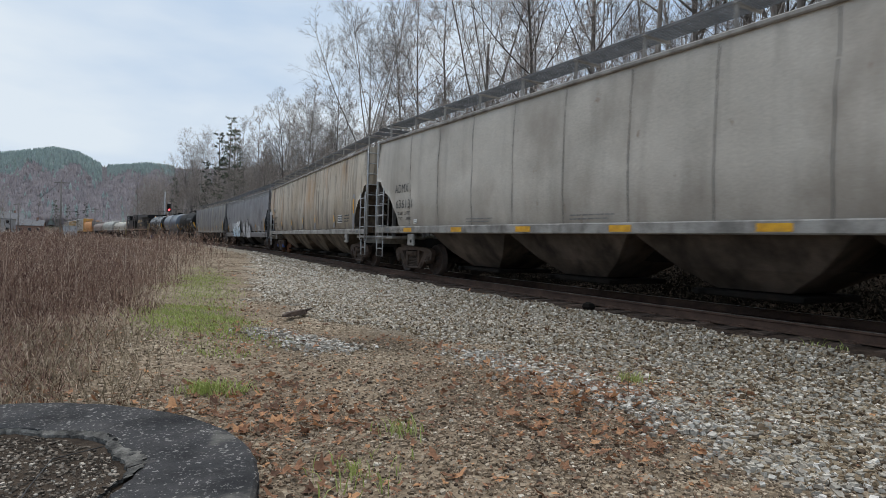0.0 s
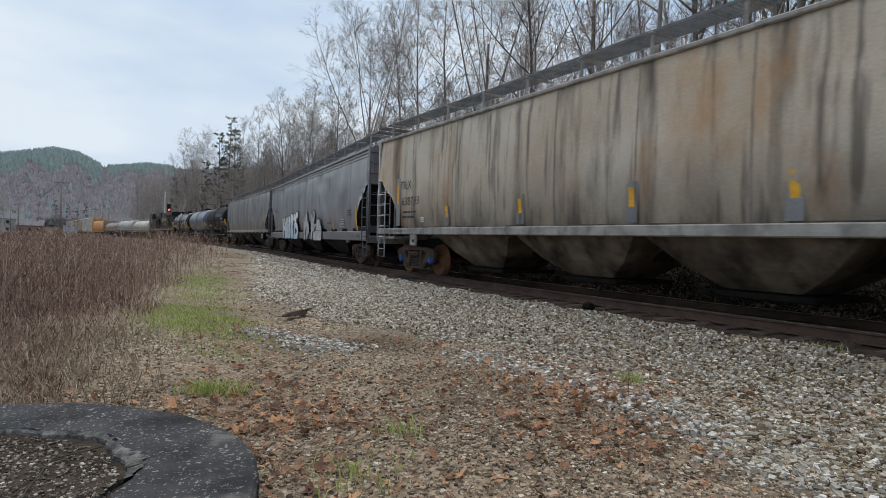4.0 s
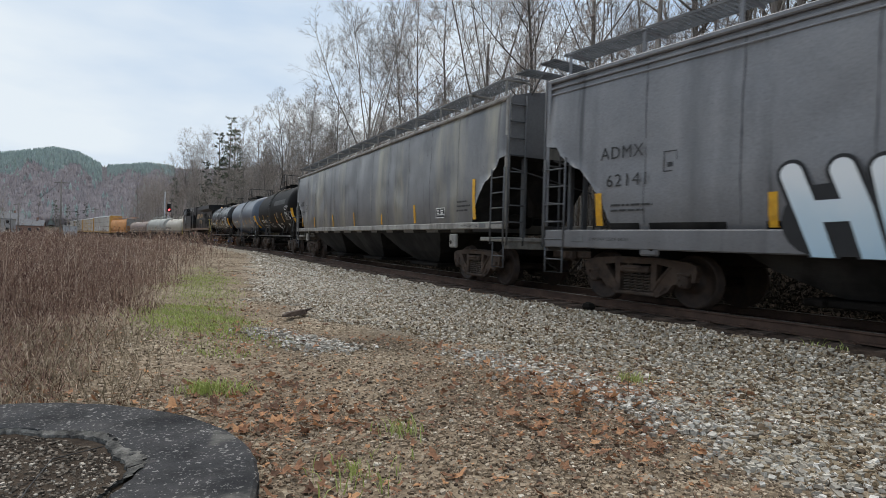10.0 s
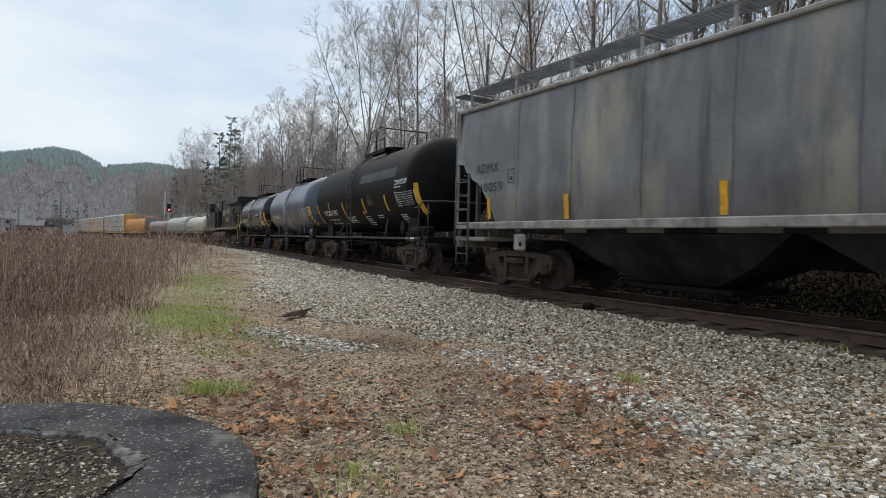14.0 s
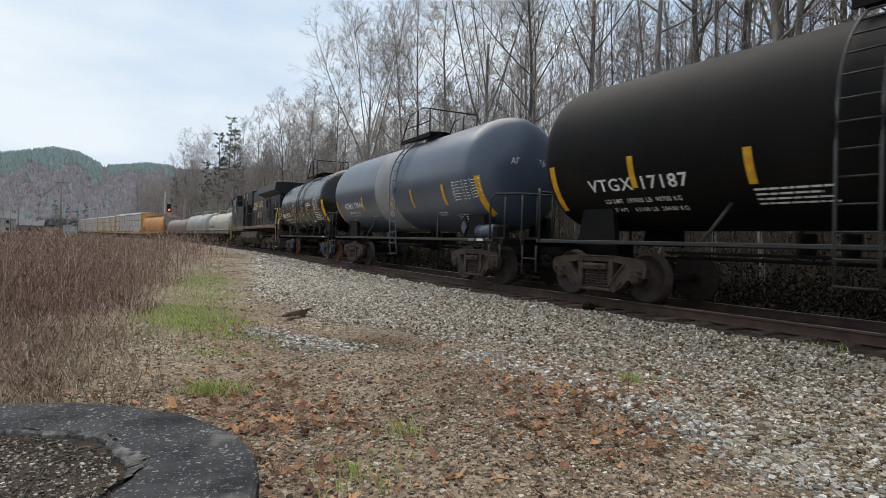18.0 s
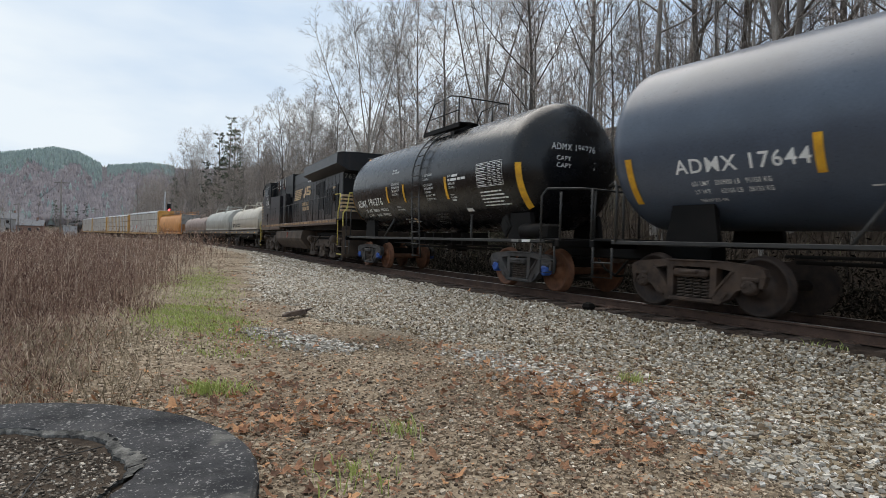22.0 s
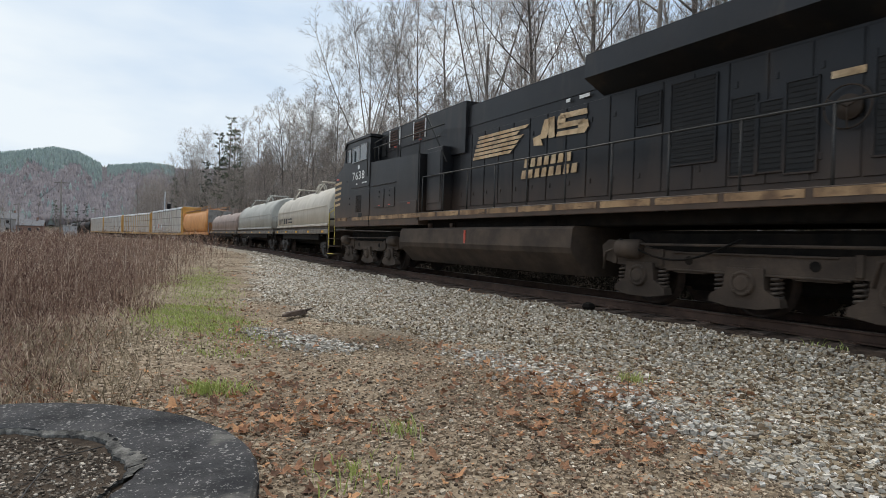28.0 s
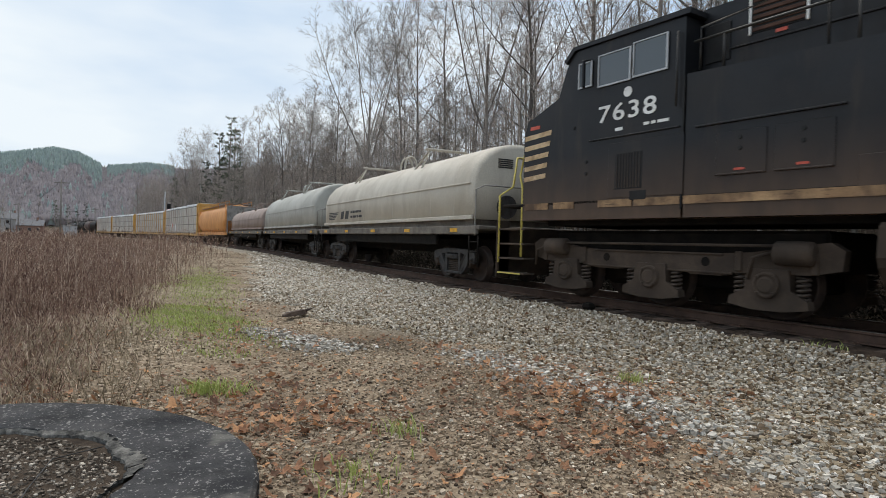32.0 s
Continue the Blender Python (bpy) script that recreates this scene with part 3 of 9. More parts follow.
def ground_material():
    m, n, l, p = mat_new("gravelly_earth")
    tc = n.new("ShaderNodeTexCoord")

    def tex(kind, sc, **kw):
        t = n.new(kind)
        t.inputs["Scale"].default_value = sc
        for k, v in kw.items():
            t.inputs[k].default_value = v
        l.new(tc.outputs["Object"], t.inputs["Vector"])
        return t

    def mix(fac, a, b, mode="MIX"):
        x = n.new("ShaderNodeMixRGB")
        x.blend_type = mode
        for sock, val in ((x.inputs[0], fac), (x.inputs[1], a), (x.inputs[2], b)):
            if isinstance(val, (int, float)):
                sock.default_value = val
            elif isinstance(val, tuple):
                sock.default_value = (*val, 1)
            else:
                l.new(val, sock)
        return x.outputs["Color"]

    big = tex("ShaderNodeTexNoise", 0.35, Detail=6.0)
    mid = tex("ShaderNodeTexNoise", 1.6, Detail=6.0)
    fine = tex("ShaderNodeTexNoise", 30.0, Detail=5.0)
    peb = tex("ShaderNodeTexVoronoi", 24.0)
    earth = ramp_node(n, [(0.3, (0.115, 0.081, 0.054)), (0.55, (0.203, 0.146, 0.097)), (0.75, (0.324, 0.247, 0.170))])
    l.new(mid.outputs["Fac"], earth.inputs["Fac"])
    grey = ramp_node(n, [(0.0, (0.101, 0.077, 0.054)), (0.5, (0.284, 0.223, 0.155)), (1.0, (0.594, 0.499, 0.371))])
    l.new(peb.outputs["Color"], grey.inputs["Fac"])
    where = ramp_node(n, [(0.40, (0.25, 0.25, 0.25)), (0.62, (0.9, 0.9, 0.9))])
    l.new(big.outputs["Fac"], where.inputs["Fac"])
    col = mix(where.outputs["Color"], earth.outputs["Color"], grey.outputs["Color"])
    col = mix(0.4, col, fine.outputs["Fac"], "OVERLAY")
    # the wooded bank and the hills: leaf litter, darkened to paint in the shade
    at = n.new("ShaderNodeAttribute")
    at.attribute_name = "litter"
    litter = ramp_node(n, [(0.3, (0.020, 0.014, 0.010)), (0.6, (0.050, 0.035, 0.025)), (0.8, (0.045, 0.037, 0.021))])
    l.new(mid.outputs["Fac"], litter.inputs["Fac"])
    col = mix(at.outputs["Fac"], col, litter.outputs["Color"])
    ag = n.new("ShaderNodeAttribute")
    ag.attribute_name = "green"
    gr = ramp_node(n, [(0.35, (0.16, 0.175, 0.075)), (0.65, (0.15, 0.235, 0.055))])
    l.new(fine.outputs["Fac"], gr.inputs["Fac"])
    col = mix(ag.outputs["Fac"], col, gr.outputs["Color"])
    ah = n.new("ShaderNodeAttribute")
    ah.attribute_name = "field"
    fl = ramp_node(n, [(0.35, (0.075, 0.050, 0.036)), (0.65, (0.17, 0.122, 0.088))])
    l.new(mid.outputs["Fac"], fl.inputs["Fac"])
    col = mix(ah.outputs["Fac"], col, fl.outputs["Color"])
    ao = n.new("ShaderNodeAttribute")
    ao.attribute_name = "soil"
    soil = ramp_node(n, [(0.35, (0.040, 0.028, 0.018)), (0.65, (0.105, 0.076, 0.050))])
    l.new(fine.outputs["Fac"], soil.inputs["Fac"])
    ab = n.new("ShaderNodeAttribute")
    ab.attribute_name = "ballast"
    pale = ramp_node(n, [(0.0, (0.24, 0.195, 0.14)), (0.5, (0.40, 0.35, 0.28)), (1.0, (0.62, 0.57, 0.49))])
    l.new(peb.outputs["Color"], pale.inputs["Fac"])
    col = mix(ab.outputs["Fac"], col, pale.outputs["Color"])
    col = mix(ao.outputs["Fac"], col, soil.outputs["Color"])
    l.new(col, p.inputs["Base Color"])
    p.inputs["Roughness"].default_value = 0.95
    p.inputs["Specular IOR Level"].default_value = 0.2
    b = n.new("ShaderNodeBump")
    b.inputs["Strength"].default_value, b.inputs["Distance"].default_value = 0.7, 0.03
    l.new(peb.outputs["Distance"], b.inputs["Height"])
    b2 = n.new("ShaderNodeBump")
    b2.inputs["Strength"].default_value, b2.inputs["Distance"].default_value = 0.5, 0.02
    l.new(fine.outputs["Fac"], b2.inputs["Height"])
    l.new(b.outputs["Normal"], b2.inputs["Normal"])
    l.new(b2.outputs["Normal"], p.inputs["Normal"])
    return m


GROUND = ground_material()
FILL = surface("dark_soil", (0.035, 0.026, 0.020), (0.085, 0.064, 0.048), 6.0, 0.95, 0, 0.8, 90, spec=0.1)
SHOULDER = surface("pale_ballast_shoulder", (0.20, 0.165, 0.12), (0.44, 0.395, 0.325), 18.0, 0.95, 0, 0.9, 60, spec=0.1)
BED = surface("oily_ballast_bed", (0.034, 0.025, 0.020), (0.085, 0.062, 0.048), 4.0, 0.95, 0, 0.9, 60, spec=0.1)

# ---- ground: one sheet from the camera's feet to the hills ----
LINE = np.array([line_at(s)[:2] for s in np.arange(-120, 620, 2.0)])
LINE_S = np.arange(-120, 620, 2.0)


def lateral(x, y):
    """Metres to the right of the line, for arrays of points."""
    x, y = np.atleast_1d(x).astype(float), np.atleast_1d(y).astype(float)
    out, along = np.empty(len(x)), np.empty(len(x))
    for a in range(0, len(x), 4000):
        d = (x[a:a + 4000, None] - LINE[None, :, 0]) ** 2 + (y[a:a + 4000, None] - LINE[None, :, 1]) ** 2
        i = np.clip(d.argmin(1), 1, len(LINE) - 2)
        t = LINE[i + 1] - LINE[i - 1]
        t /= np.linalg.norm(t, axis=1)[:, None]
        out[a:a + 4000] = t[:, 1] * (x[a:a + 4000] - LINE[i, 0]) - t[:, 0] * (y[a:a + 4000] - LINE[i, 1])
        along[a:a + 4000] = LINE_S[i]
    return out, along


def smooth(a, b, x):
    t = np.clip((x - a) / (b - a), 0, 1)
    return t * t * (3 - 2 * t)


HILL_AZ = np.radians(np.array([-60, -30, -12, -4.1, -0.8, 1.0, 2.8, 4.5, 6.0, 8.9, 13, 20, 40, 60]))
HILL_TAN = np.array([0.07, 0.09, 0.09, 0.094, 0.108, 0.104, 0.088, 0.092, 0.097, 0.094, 0.10, 0.12, 0.14, 0.12])


def ground_z(x, y):
    """Height of the ground for arrays of points."""
    x, y = np.atleast_1d(x).astype(float), np.atleast_1d(y).astype(float)
    u, s = lateral(x, y)
    r, az = np.hypot(x, y), np.arctan2(x, y)
    wob = 0.03 * np.sin(x * 1.3 + 0.6 * y) + 0.025 * np.sin(0.9 * y - 0.7 * x) + 0.012 * np.sin(3.1 * x + 2.3 * y)
    z = -0.37 + wob * smooth(1.5, 5, r)
    z = z - 0.12 * smooth(2.3, 3.2, u) * (1 - smooth(3.2, 4.6, u))
    bank = 0.42 * np.maximum(u - 4.3, 0) * smooth(4.3, 9, u)
    bank = np.where(u > 45, 0.42 * 40.7 + 0.25 * (u - 45), bank)
    fade = 1 - smooth(170, 300, s)
    z = z + np.minimum(bank, 60) * fade * (u > 0)
    tan = np.interp(az, HILL_AZ, HILL_TAN)
    z = np.maximum(z, z + 700 * tan * smooth(330, 720, r) * (az < radians(32)) * (az > radians(-120)))
    return z


def bed_edge(y):
    """Where the pale ballast gives way to trodden gravel."""
    return np.interp(y, [-3, 1.5, 2.2, 3.7, 5.9, 7.5, 9.2, 13, 17.4, 26, 47, 80], [4.3, 4.2, 4.1, 4.35, 4.6, 4.5, 3.8, 3.6, 4.7, 7.0, 12.6, 19]) + 0.25 * np.sin(2.3 * y) + 0.15 * np.sin(5.1 * y + 1)


def make_ground():
    th = np.radians(np.concatenate([np.arange(-12, 80, 0.75), np.arange(80, 348, 6.0)]))
    rr = np.concatenate([[0.0], np.geomspace(0.6, 60, 90), np.geomspace(64, 3500, 46)])
    xs, ys = np.outer(rr[1:], np.sin(th)).ravel(), np.outer(rr[1:], np.cos(th)).ravel()
    xs, ys = np.append(xs, 0.0), np.append(ys, 0.0)
    zs = ground_z(xs, ys)
    n, k = len(th), len(rr) - 1
    faces = [(i * n + j, (i + 1) * n + j, (i + 1) * n + (j + 1) % n, i * n + (j + 1) % n) for i in range(k - 1) for j in range(n)]
    faces += [(n * k, j, (j + 1) % n) for j in range(n)]
    me = numpy_mesh("ground", np.stack([xs, ys, zs], 1).tolist(), faces, GROUND, True)
    u, s = lateral(xs, ys)
    for key, vals in (("litter", np.clip(smooth(1.4, 2.4, u), 0, 1)), ("green", 0.28 * patch_green(xs, ys)), ("field", in_weeds(xs, ys)), ("soil", 0.85 * np.clip(1.35 - np.hypot((xs - 3.85) / 0.9, (ys - 7.3) / 1.1) - 0.3 * np.sin(3 * xs + 2 * ys), 0, 1)), ("ballast", smooth(-0.3, 0.4, xs - bed_edge(ys)) * (u < 1.4))):
        a = me.attributes.new(key, "FLOAT", "POINT")
        a.data.foreach_set("value", np.asarray(vals, dtype=np.float32))
    return tagged(new("ground", me), "gravelly earth with dead leaves and thin grass", "ground", kind="structure")


def patch_green(x, y):
    w = 0.5 * np.sin(1.9 * x + 0.8 * y) + 0.4 * np.sin(2.7 * y - 1.1 * x) + 0.3 * np.sin(5 * x + 3.1 * y)
    d1 = np.hypot((x - (1.95 + 0.1 * (y - 11))) / 0.95, (y - 11.0) / 3.6)
    d2 = np.hypot((x - (3.4 + 0.19 * (y - 18))) / 1.0, (y - 19) / 7.0)
    return np.clip(1.25 - np.minimum(d1, d2) - 0.28 * w, 0, 1)


def in_weeds(x, y):
    """1 where the tall dead weeds stand."""
    edge = np.interp(y, [5.5, 6.3, 7.5, 9.4, 12.8, 18.4, 26, 30, 60, 97, 200], [-1.0, -0.5, -0.25, 0.2, 0.9, 2.1, 3.1, 3.6, 7.3, 12.0, 16.0])
    edge = edge + 0.3 * np.sin(y * 1.1) * smooth(6, 14, y)
    return smooth(0.8, -1.4, x - edge) * smooth(5.9, 7.4, y + 0.35 * x)


make_ground()


# ---- track: ballast bed, ties, rails ----
def make_track():
    bed = Geo()
    prof = [(-2.75, -0.47), (-1.75, -0.20), (-1.35, -0.185), (-0.5, -0.20), (0.5, -0.20), (1.35, -0.185), (1.75, -0.20), (2.9, -0.52)]
    rings = []
    for s in np.concatenate([np.arange(-30, 60, 0.6), np.arange(60, 420, 4.0)]):
        rings.append([beside(s, u + 0.05 * math.sin(s * 1.7 + u), z + 0.015 * math.sin(s * 2.3 + 4 * u)) for u, z in prof])
    bed.loft(rings, cap=False, closed=False)
    me = bed.mesh("ballast_bed", BED)
    me.materials.append(SHOULDER)
    for k, f in enumerate(me.polygons):
        f.material_index = 1 if k % 7 == 0 else 0
    tagged(new("ballast_bed", me), "grey crushed stone bed under the track", "ballast", kind="structure")
    for side, nm in ((-0.7525, "rail_near"), (0.7525, "rail_far")):
        g, top = Geo(), Geo()
        sec = [(-0.07, -0.172), (-0.07, -0.155), (-0.012, -0.14), (-0.012, -0.045), (-0.036, -0.035), (-0.036, -0.006), (0.036, -0.006), (0.036, -0.035), (0.012, -0.045), (0.012, -0.14), (0.07, -0.155), (0.07, -0.172)]
        ss = np.concatenate([np.arange(-30, 60, 1.0), np.arange(60, 420, 5.0)])
        g.loft([[beside(s, side + a, b) for a, b in sec] for s in ss])
        top.loft([[beside(s, side + a, b) for a, b in ((-0.033, -0.006), (-0.026, 0.0), (0.026, 0.0), (0.033, -0.006))] for s in ss], closed=False, cap=False)
        ob = tagged(new(nm, g.mesh(nm, RAIL)), "rusty steel rail with a worn head", "rail", kind="structure")
        part("rail_head", top, RAIL_TOP, ob, "bright worn running surface")
    tie = Geo().box((0, 0, -0.255), (0.23, 2.6, 0.17), 0.012).mesh("tie", TIE)
    bedob = tagged(new("track_ties", None), "dark weathered wooden ties under the rails", "ties", kind="structure")
    spike = Geo()
    for y in (-0.7525, 0.7525):
        spike.box((0, y, -0.168), (0.18, 0.30, 0.016), 0.004)
        for dx in (-0.05, 0.05):
            spike.box((dx, y - 0.10, -0.155), (0.03, 0.03, 0.03), 0.005)
            spike.box((dx, y + 0.10, -0.155), (0.03, 0.03, 0.03), 0.005)
    spike = spike.mesh("tie_plate", RAIL)
    rnd = random.Random(5)
    for i in range(150):
        s = -6 + i * 0.53
        x, y, h = line_at(s)
        m = Matrix.Translation((x, y, rnd.uniform(-0.006, 0.006))) @ Matrix.Rotation(h + math.pi / 2 + rnd.uniform(-0.012, 0.012), 4, "Z") @ Matrix.Translation((0, rnd.uniform(-0.05, 0.05), 0))
        t = part("tie", tie, None, bedob, m=m)
        if i < 90:
            part("tie_plate", spike, None, t)


make_track()

# ---- train ----
MOVERS = []     # (thing, q, half bogie distance)
WHEELS = []     # (wheelset, x on its wagon, radius)


def wheelset_mesh(r, cap_mat, spokes=False):
    g = Geo()
    for sy in (-1, 1):
        prof = [(0.665, r + 0.028), (0.69, r + 0.026), (0.70, r), (0.80, r - 0.006), (0.805, r - 0.045), (0.775, r - 0.06), (0.75, r * 0.55), (0.77, 0.17), (0.84, 0.15), (0.84, 0.05)]
        prof = [(sy * a, b) for a, b in prof]
        g.revolve(prof if sy > 0 else prof[::-1], (0, 0, 0), "y", 28)
    g.tube([(0, -0.84, 0), (0, 0.84, 0)], 0.085, 12)
    me = g.mesh("wheelset", WHEEL)
    me.materials.append(cap_mat)
    caps = []
    for sy in (-1, 1):
        c = Geo()
        c.revolve([(sy * 0.98, 0.115), (sy * 1.12, 0.115), (sy * 1.135, 0.08)], (0, 0, 0), "y", 14)
        for k in range(3):
            a = 2.0944 * k
            c.box((0.065 * math.cos(a), sy * 1.145, 0.065 * math.sin(a)), (0.035, 0.03, 0.035), 0.006)
        caps.append(c.mesh("bearing_cap", cap_mat))
    return me, caps


WS36, CAP36 = wheelset_mesh(0.46, BOGIE)
WS_RUST, CAP_BLUE = wheelset_mesh(0.46, BLUE_CAP)
WS_RUST.materials[0] = WHEEL_RUST
WS42, CAP42 = wheelset_mesh(0.53, LOCO_GRIME)


def side_frame_mesh(mat):
    """Cast side frame of a three-piece freight bogie, in the xz plane at y = 0."""
    g = Geo()
    top = [(-1.10, 0.64), (-1.06, 0.75), (-0.92, 0.80), (-0.45, 0.845), (0.45, 0.845), (0.92, 0.80), (1.06, 0.75), (1.10, 0.64), (1.01, 0.60), (0.76, 0.60), (0.66, 0.69), (0.40, 0.735),
           (-0.40, 0.735), (-0.66, 0.69), (-0.76, 0.60), (-1.01, 0.60)]
    g.prism(top, -0.07, 0.07)
    g.box((0, 0, 0.835), (0.86, 0.20, 0.03), 0.01)
    for s in (-1, 1):
        g.prism([(s * 1.10, 0.645), (s * 1.01, 0.605), (s * 1.005, 0.46), (s * 1.06, 0.46)], -0.065, 0.065)
        g.prism([(s * 0.80, 0.63), (s * 0.66, 0.70), (s * 0.385, 0.36), (s * 0.30, 0.165), (s * 0.44, 0.165), (s * 0.60, 0.27), (s * 0.70, 0.40), (s * 0.765, 0.42)], -0.068, 0.068)
        g.prism([(s * 0.66, 0.70), (s * 0.625, 0.70), (s * 0.335, 0.33), (s * 0.37, 0.32)], -0.095, 0.095)
        g.prism([(s * 0.405, 0.74), (s * 0.305, 0.74), (s * 0.30, 0.24), (s * 0.40, 0.32)], -0.085, 0.085)
        g.box((s * 0.885, 0, 0.585), (0.235, 0.19, 0.07), 0.02)
        g.box((s * 0.52, 0.085, 0.30), (0.16, 0.03, 0.05), 0.01, Matrix.Rotation(-s * 0.9, 3, "Y"))
    g.box((0, 0, 0.195), (0.74, 0.20, 0.075), 0.02)
    g.box((0, 0.04, 0.63), (0.56, 0.20, 0.13), 0.03)
    g.box((0, 0.10, 0.655), (0.30, 0.14, 0.05), 0.015)
    g.v = [(x * 1.10, y, z) for x, y, z in g.v]
    return g.mesh("side_frame", mat)


SF_DARK, SF_GREY = side_frame_mesh(BOGIE), side_frame_mesh(BOGIE_GREY)


def spring_mesh():
    g = Geo()
    g.tube([(0.060 * math.cos(k * 1.05), 0.060 * math.sin(k * 1.05), 0.245 + 0.31 * k / 36) for k in range(37)], 0.0165, 5)
    return g.mesh("coil_spring", SPRING_STEEL)


SPRING = spring_mesh()


def bogie(car, xb, frames=None, caps=None):
    frames, caps = frames or SF_DARK, caps or CAP36
    for sy in (-1, 1):
        f = part("side_frame", frames, None, car, m=Matrix.Translation((xb, sy * 1.03, 0)))
        for dx in (-0.225, -0.075, 0.075, 0.225):
            part("coil_spring", SPRING, None, f, m=Matrix.Translation((dx, 0, 0)))
    part("bogie_bolster", Geo().box((xb, 0, 0.62), (0.40, 2.0, 0.26), 0.04).box((xb, 0, 0.50), (0.9, 0.9, 0.08), 0.02), STEEL_DARK, car)
    for dx in (-0.96, 0.96):
        w = part("wheelset", WS_RUST if caps is CAP_BLUE else WS36, None, car, m=Matrix.Translation((xb + dx, 0, 0.46)))
        for c in caps:
            part("bearing_cap", c, None, w)
        WHEELS.append((w, xb + dx, 0.46))
    g = Geo()
    for dx in (-0.36, 0.36):
        g.box((xb + dx, 0, 0.42), (0.10, 1.6, 0.12), 0.02)
    part("brake_beam", g, STEEL_DARK, car)


def coupler(car, x, sgn):
    g = Geo()
    g.box((x + sgn * 0.20, 0, 0.82), (0.55, 0.16, 0.18), 0.03)
    g.box((x + sgn * 0.50, 0.03, 0.82), (0.22, 0.30, 0.28), 0.06)
    part("coupler", g, BOGIE, car)
    h = Geo().tube([(x, 0.35, 0.75), (x + sgn * 0.2, 0.34, 0.55), (x + sgn * 0.42, 0.22, 0.42), (x + sgn * 0.58, 0.1, 0.45)], 0.025, 6)
    part("air_hose", h, STEEL_DARK, car)


def ladder_geo(p0, p1, width, z0, z1, n, r=0.018):
    """Two stiles and n rungs between p0 and p1 (x, y)."""
    g = Geo()
    for p in (p0, p1):
        g.tube([(p[0], p[1], z0), (p[0], p[1], z1)], r * 1.3, 6)
    for k in range(n):
        z = z0 + (z1 - z0) * (k + 0.4) / n
        g.tube([(p0[0], p0[1], z), (p1[0], p1[1], z)], r, 5)
    return g


def flat_text(car, text, size, x, z, y, mat, name="lettering", spacing=1.1, shear=0.0, offset=0.0, label=""):
    """Words on the side that faces the camera; x is their left end."""
    me = lettering(text, size, 0.0, offset, spacing, shear)
    for v in me.vertices:
        v.co = Vector((-v.co.x, 0.0, v.co.y))
    me.materials.append(mat)
    return part(name, me, None, car, label, Matrix.Translation((x, y, z)))


def fit_mesh(text, x0, x1, h, bold=0.0):
    """Words scaled to run from x0 to x1 (leftwards in the wagon's space) at cap height h."""
    me = lettering(text, 1.0, 0.0, bold, 1.12)
    xs, ys = [v.co.x for v in me.vertices], [v.co.y for v in me.vertices]
    sx, sy, lo, lz = (x0 - x1) / (max(xs) - min(xs)), h / (max(ys) - min(ys)), min(xs), min(ys)
    for v in me.vertices:
        v.co = Vector((-(v.co.x - lo) * sx, 0.0, (v.co.y - lz) * sy))
    return me


def fit_text(car, text, x0, x1, z, h, y, mat, bold=0.012, name="lettering", label=""):
    me = fit_mesh(text, x0, x1, h, bold)
    me.materials.append(mat)
    return part(name, me, None, car, label, Matrix.Translation((x0, y, z)))


def bars(car, x, z, y, rows, w, h, gap, mat, seed=1, name="stencil_text", curve=None):
    """Writing too small to read: short bars in rows."""
    rnd, g = random.Random(seed), Geo()
    for r in range(rows):
        a, zz = 0.0, z - r * (h + gap)
        end = w * rnd.uniform(0.7, 1.0)
        hh = h * 0.72
        while a < end:
            b = min(a + rnd.uniform(1.2, 4.5) * h, end)
            quad = [(x - a, y, zz), (x - b, y, zz), (x - b, y, zz + hh), (x - a, y, zz + hh)]
            if curve:
                quad = [curve(p) for p in quad]
            g.add(quad, [(0, 1, 2, 3)])
            a = b + 0.5 * h
    return tagged(part(name, g, mat, car), kind="stuff")


def placard(car, x, z, y, w, h, mat_in, mat_line, curve=None):
    g = Geo()
    t = 0.018
    cells = [(0, 0, w, t), (0, h - t, w, h), (0, 0, t, h), (w - t, 0, w, h), (w * 0.48, h * 0.3, w * 0.48 + t, h), (0, h * 0.28, w, h * 0.28 + t)]
    for k in range(2):
        for j in range(2):
            cells.append((w * (0.12 + 0.46 * k), h * (0.42 + 0.24 * j), w * (0.36 + 0.46 * k), h * (0.54 + 0.24 * j)))
    for a, b, c, d in cells:
        q = [(x - a, y + 0.004, z + b), (x - c, y + 0.004, z + b), (x - c, y + 0.004, z + d), (x - a, y + 0.004, z + d)]
        g.add([curve(p) for p in q] if curve else q, [(0, 1, 2, 3)])
    bk = Geo()
    q = [(x - w * f, y, z + h * e) for e in (0, 1) for f in (0, 1)]
    bk.add([curve(p) for p in q] if curve else q, [(0, 1, 3, 2)])
    p = part("consolidated_stencil", bk, mat_in, car, "black stencil panel with white lines")
    part("stencil_lines", g, mat_line, p)


def yside(z):
    return float(np.interp(z, [1.2, 1.5, 2.1, 3.2, 3.9, 4.3], [1.36, 1.44, 1.495, 1.50, 1.475, 1.43]))


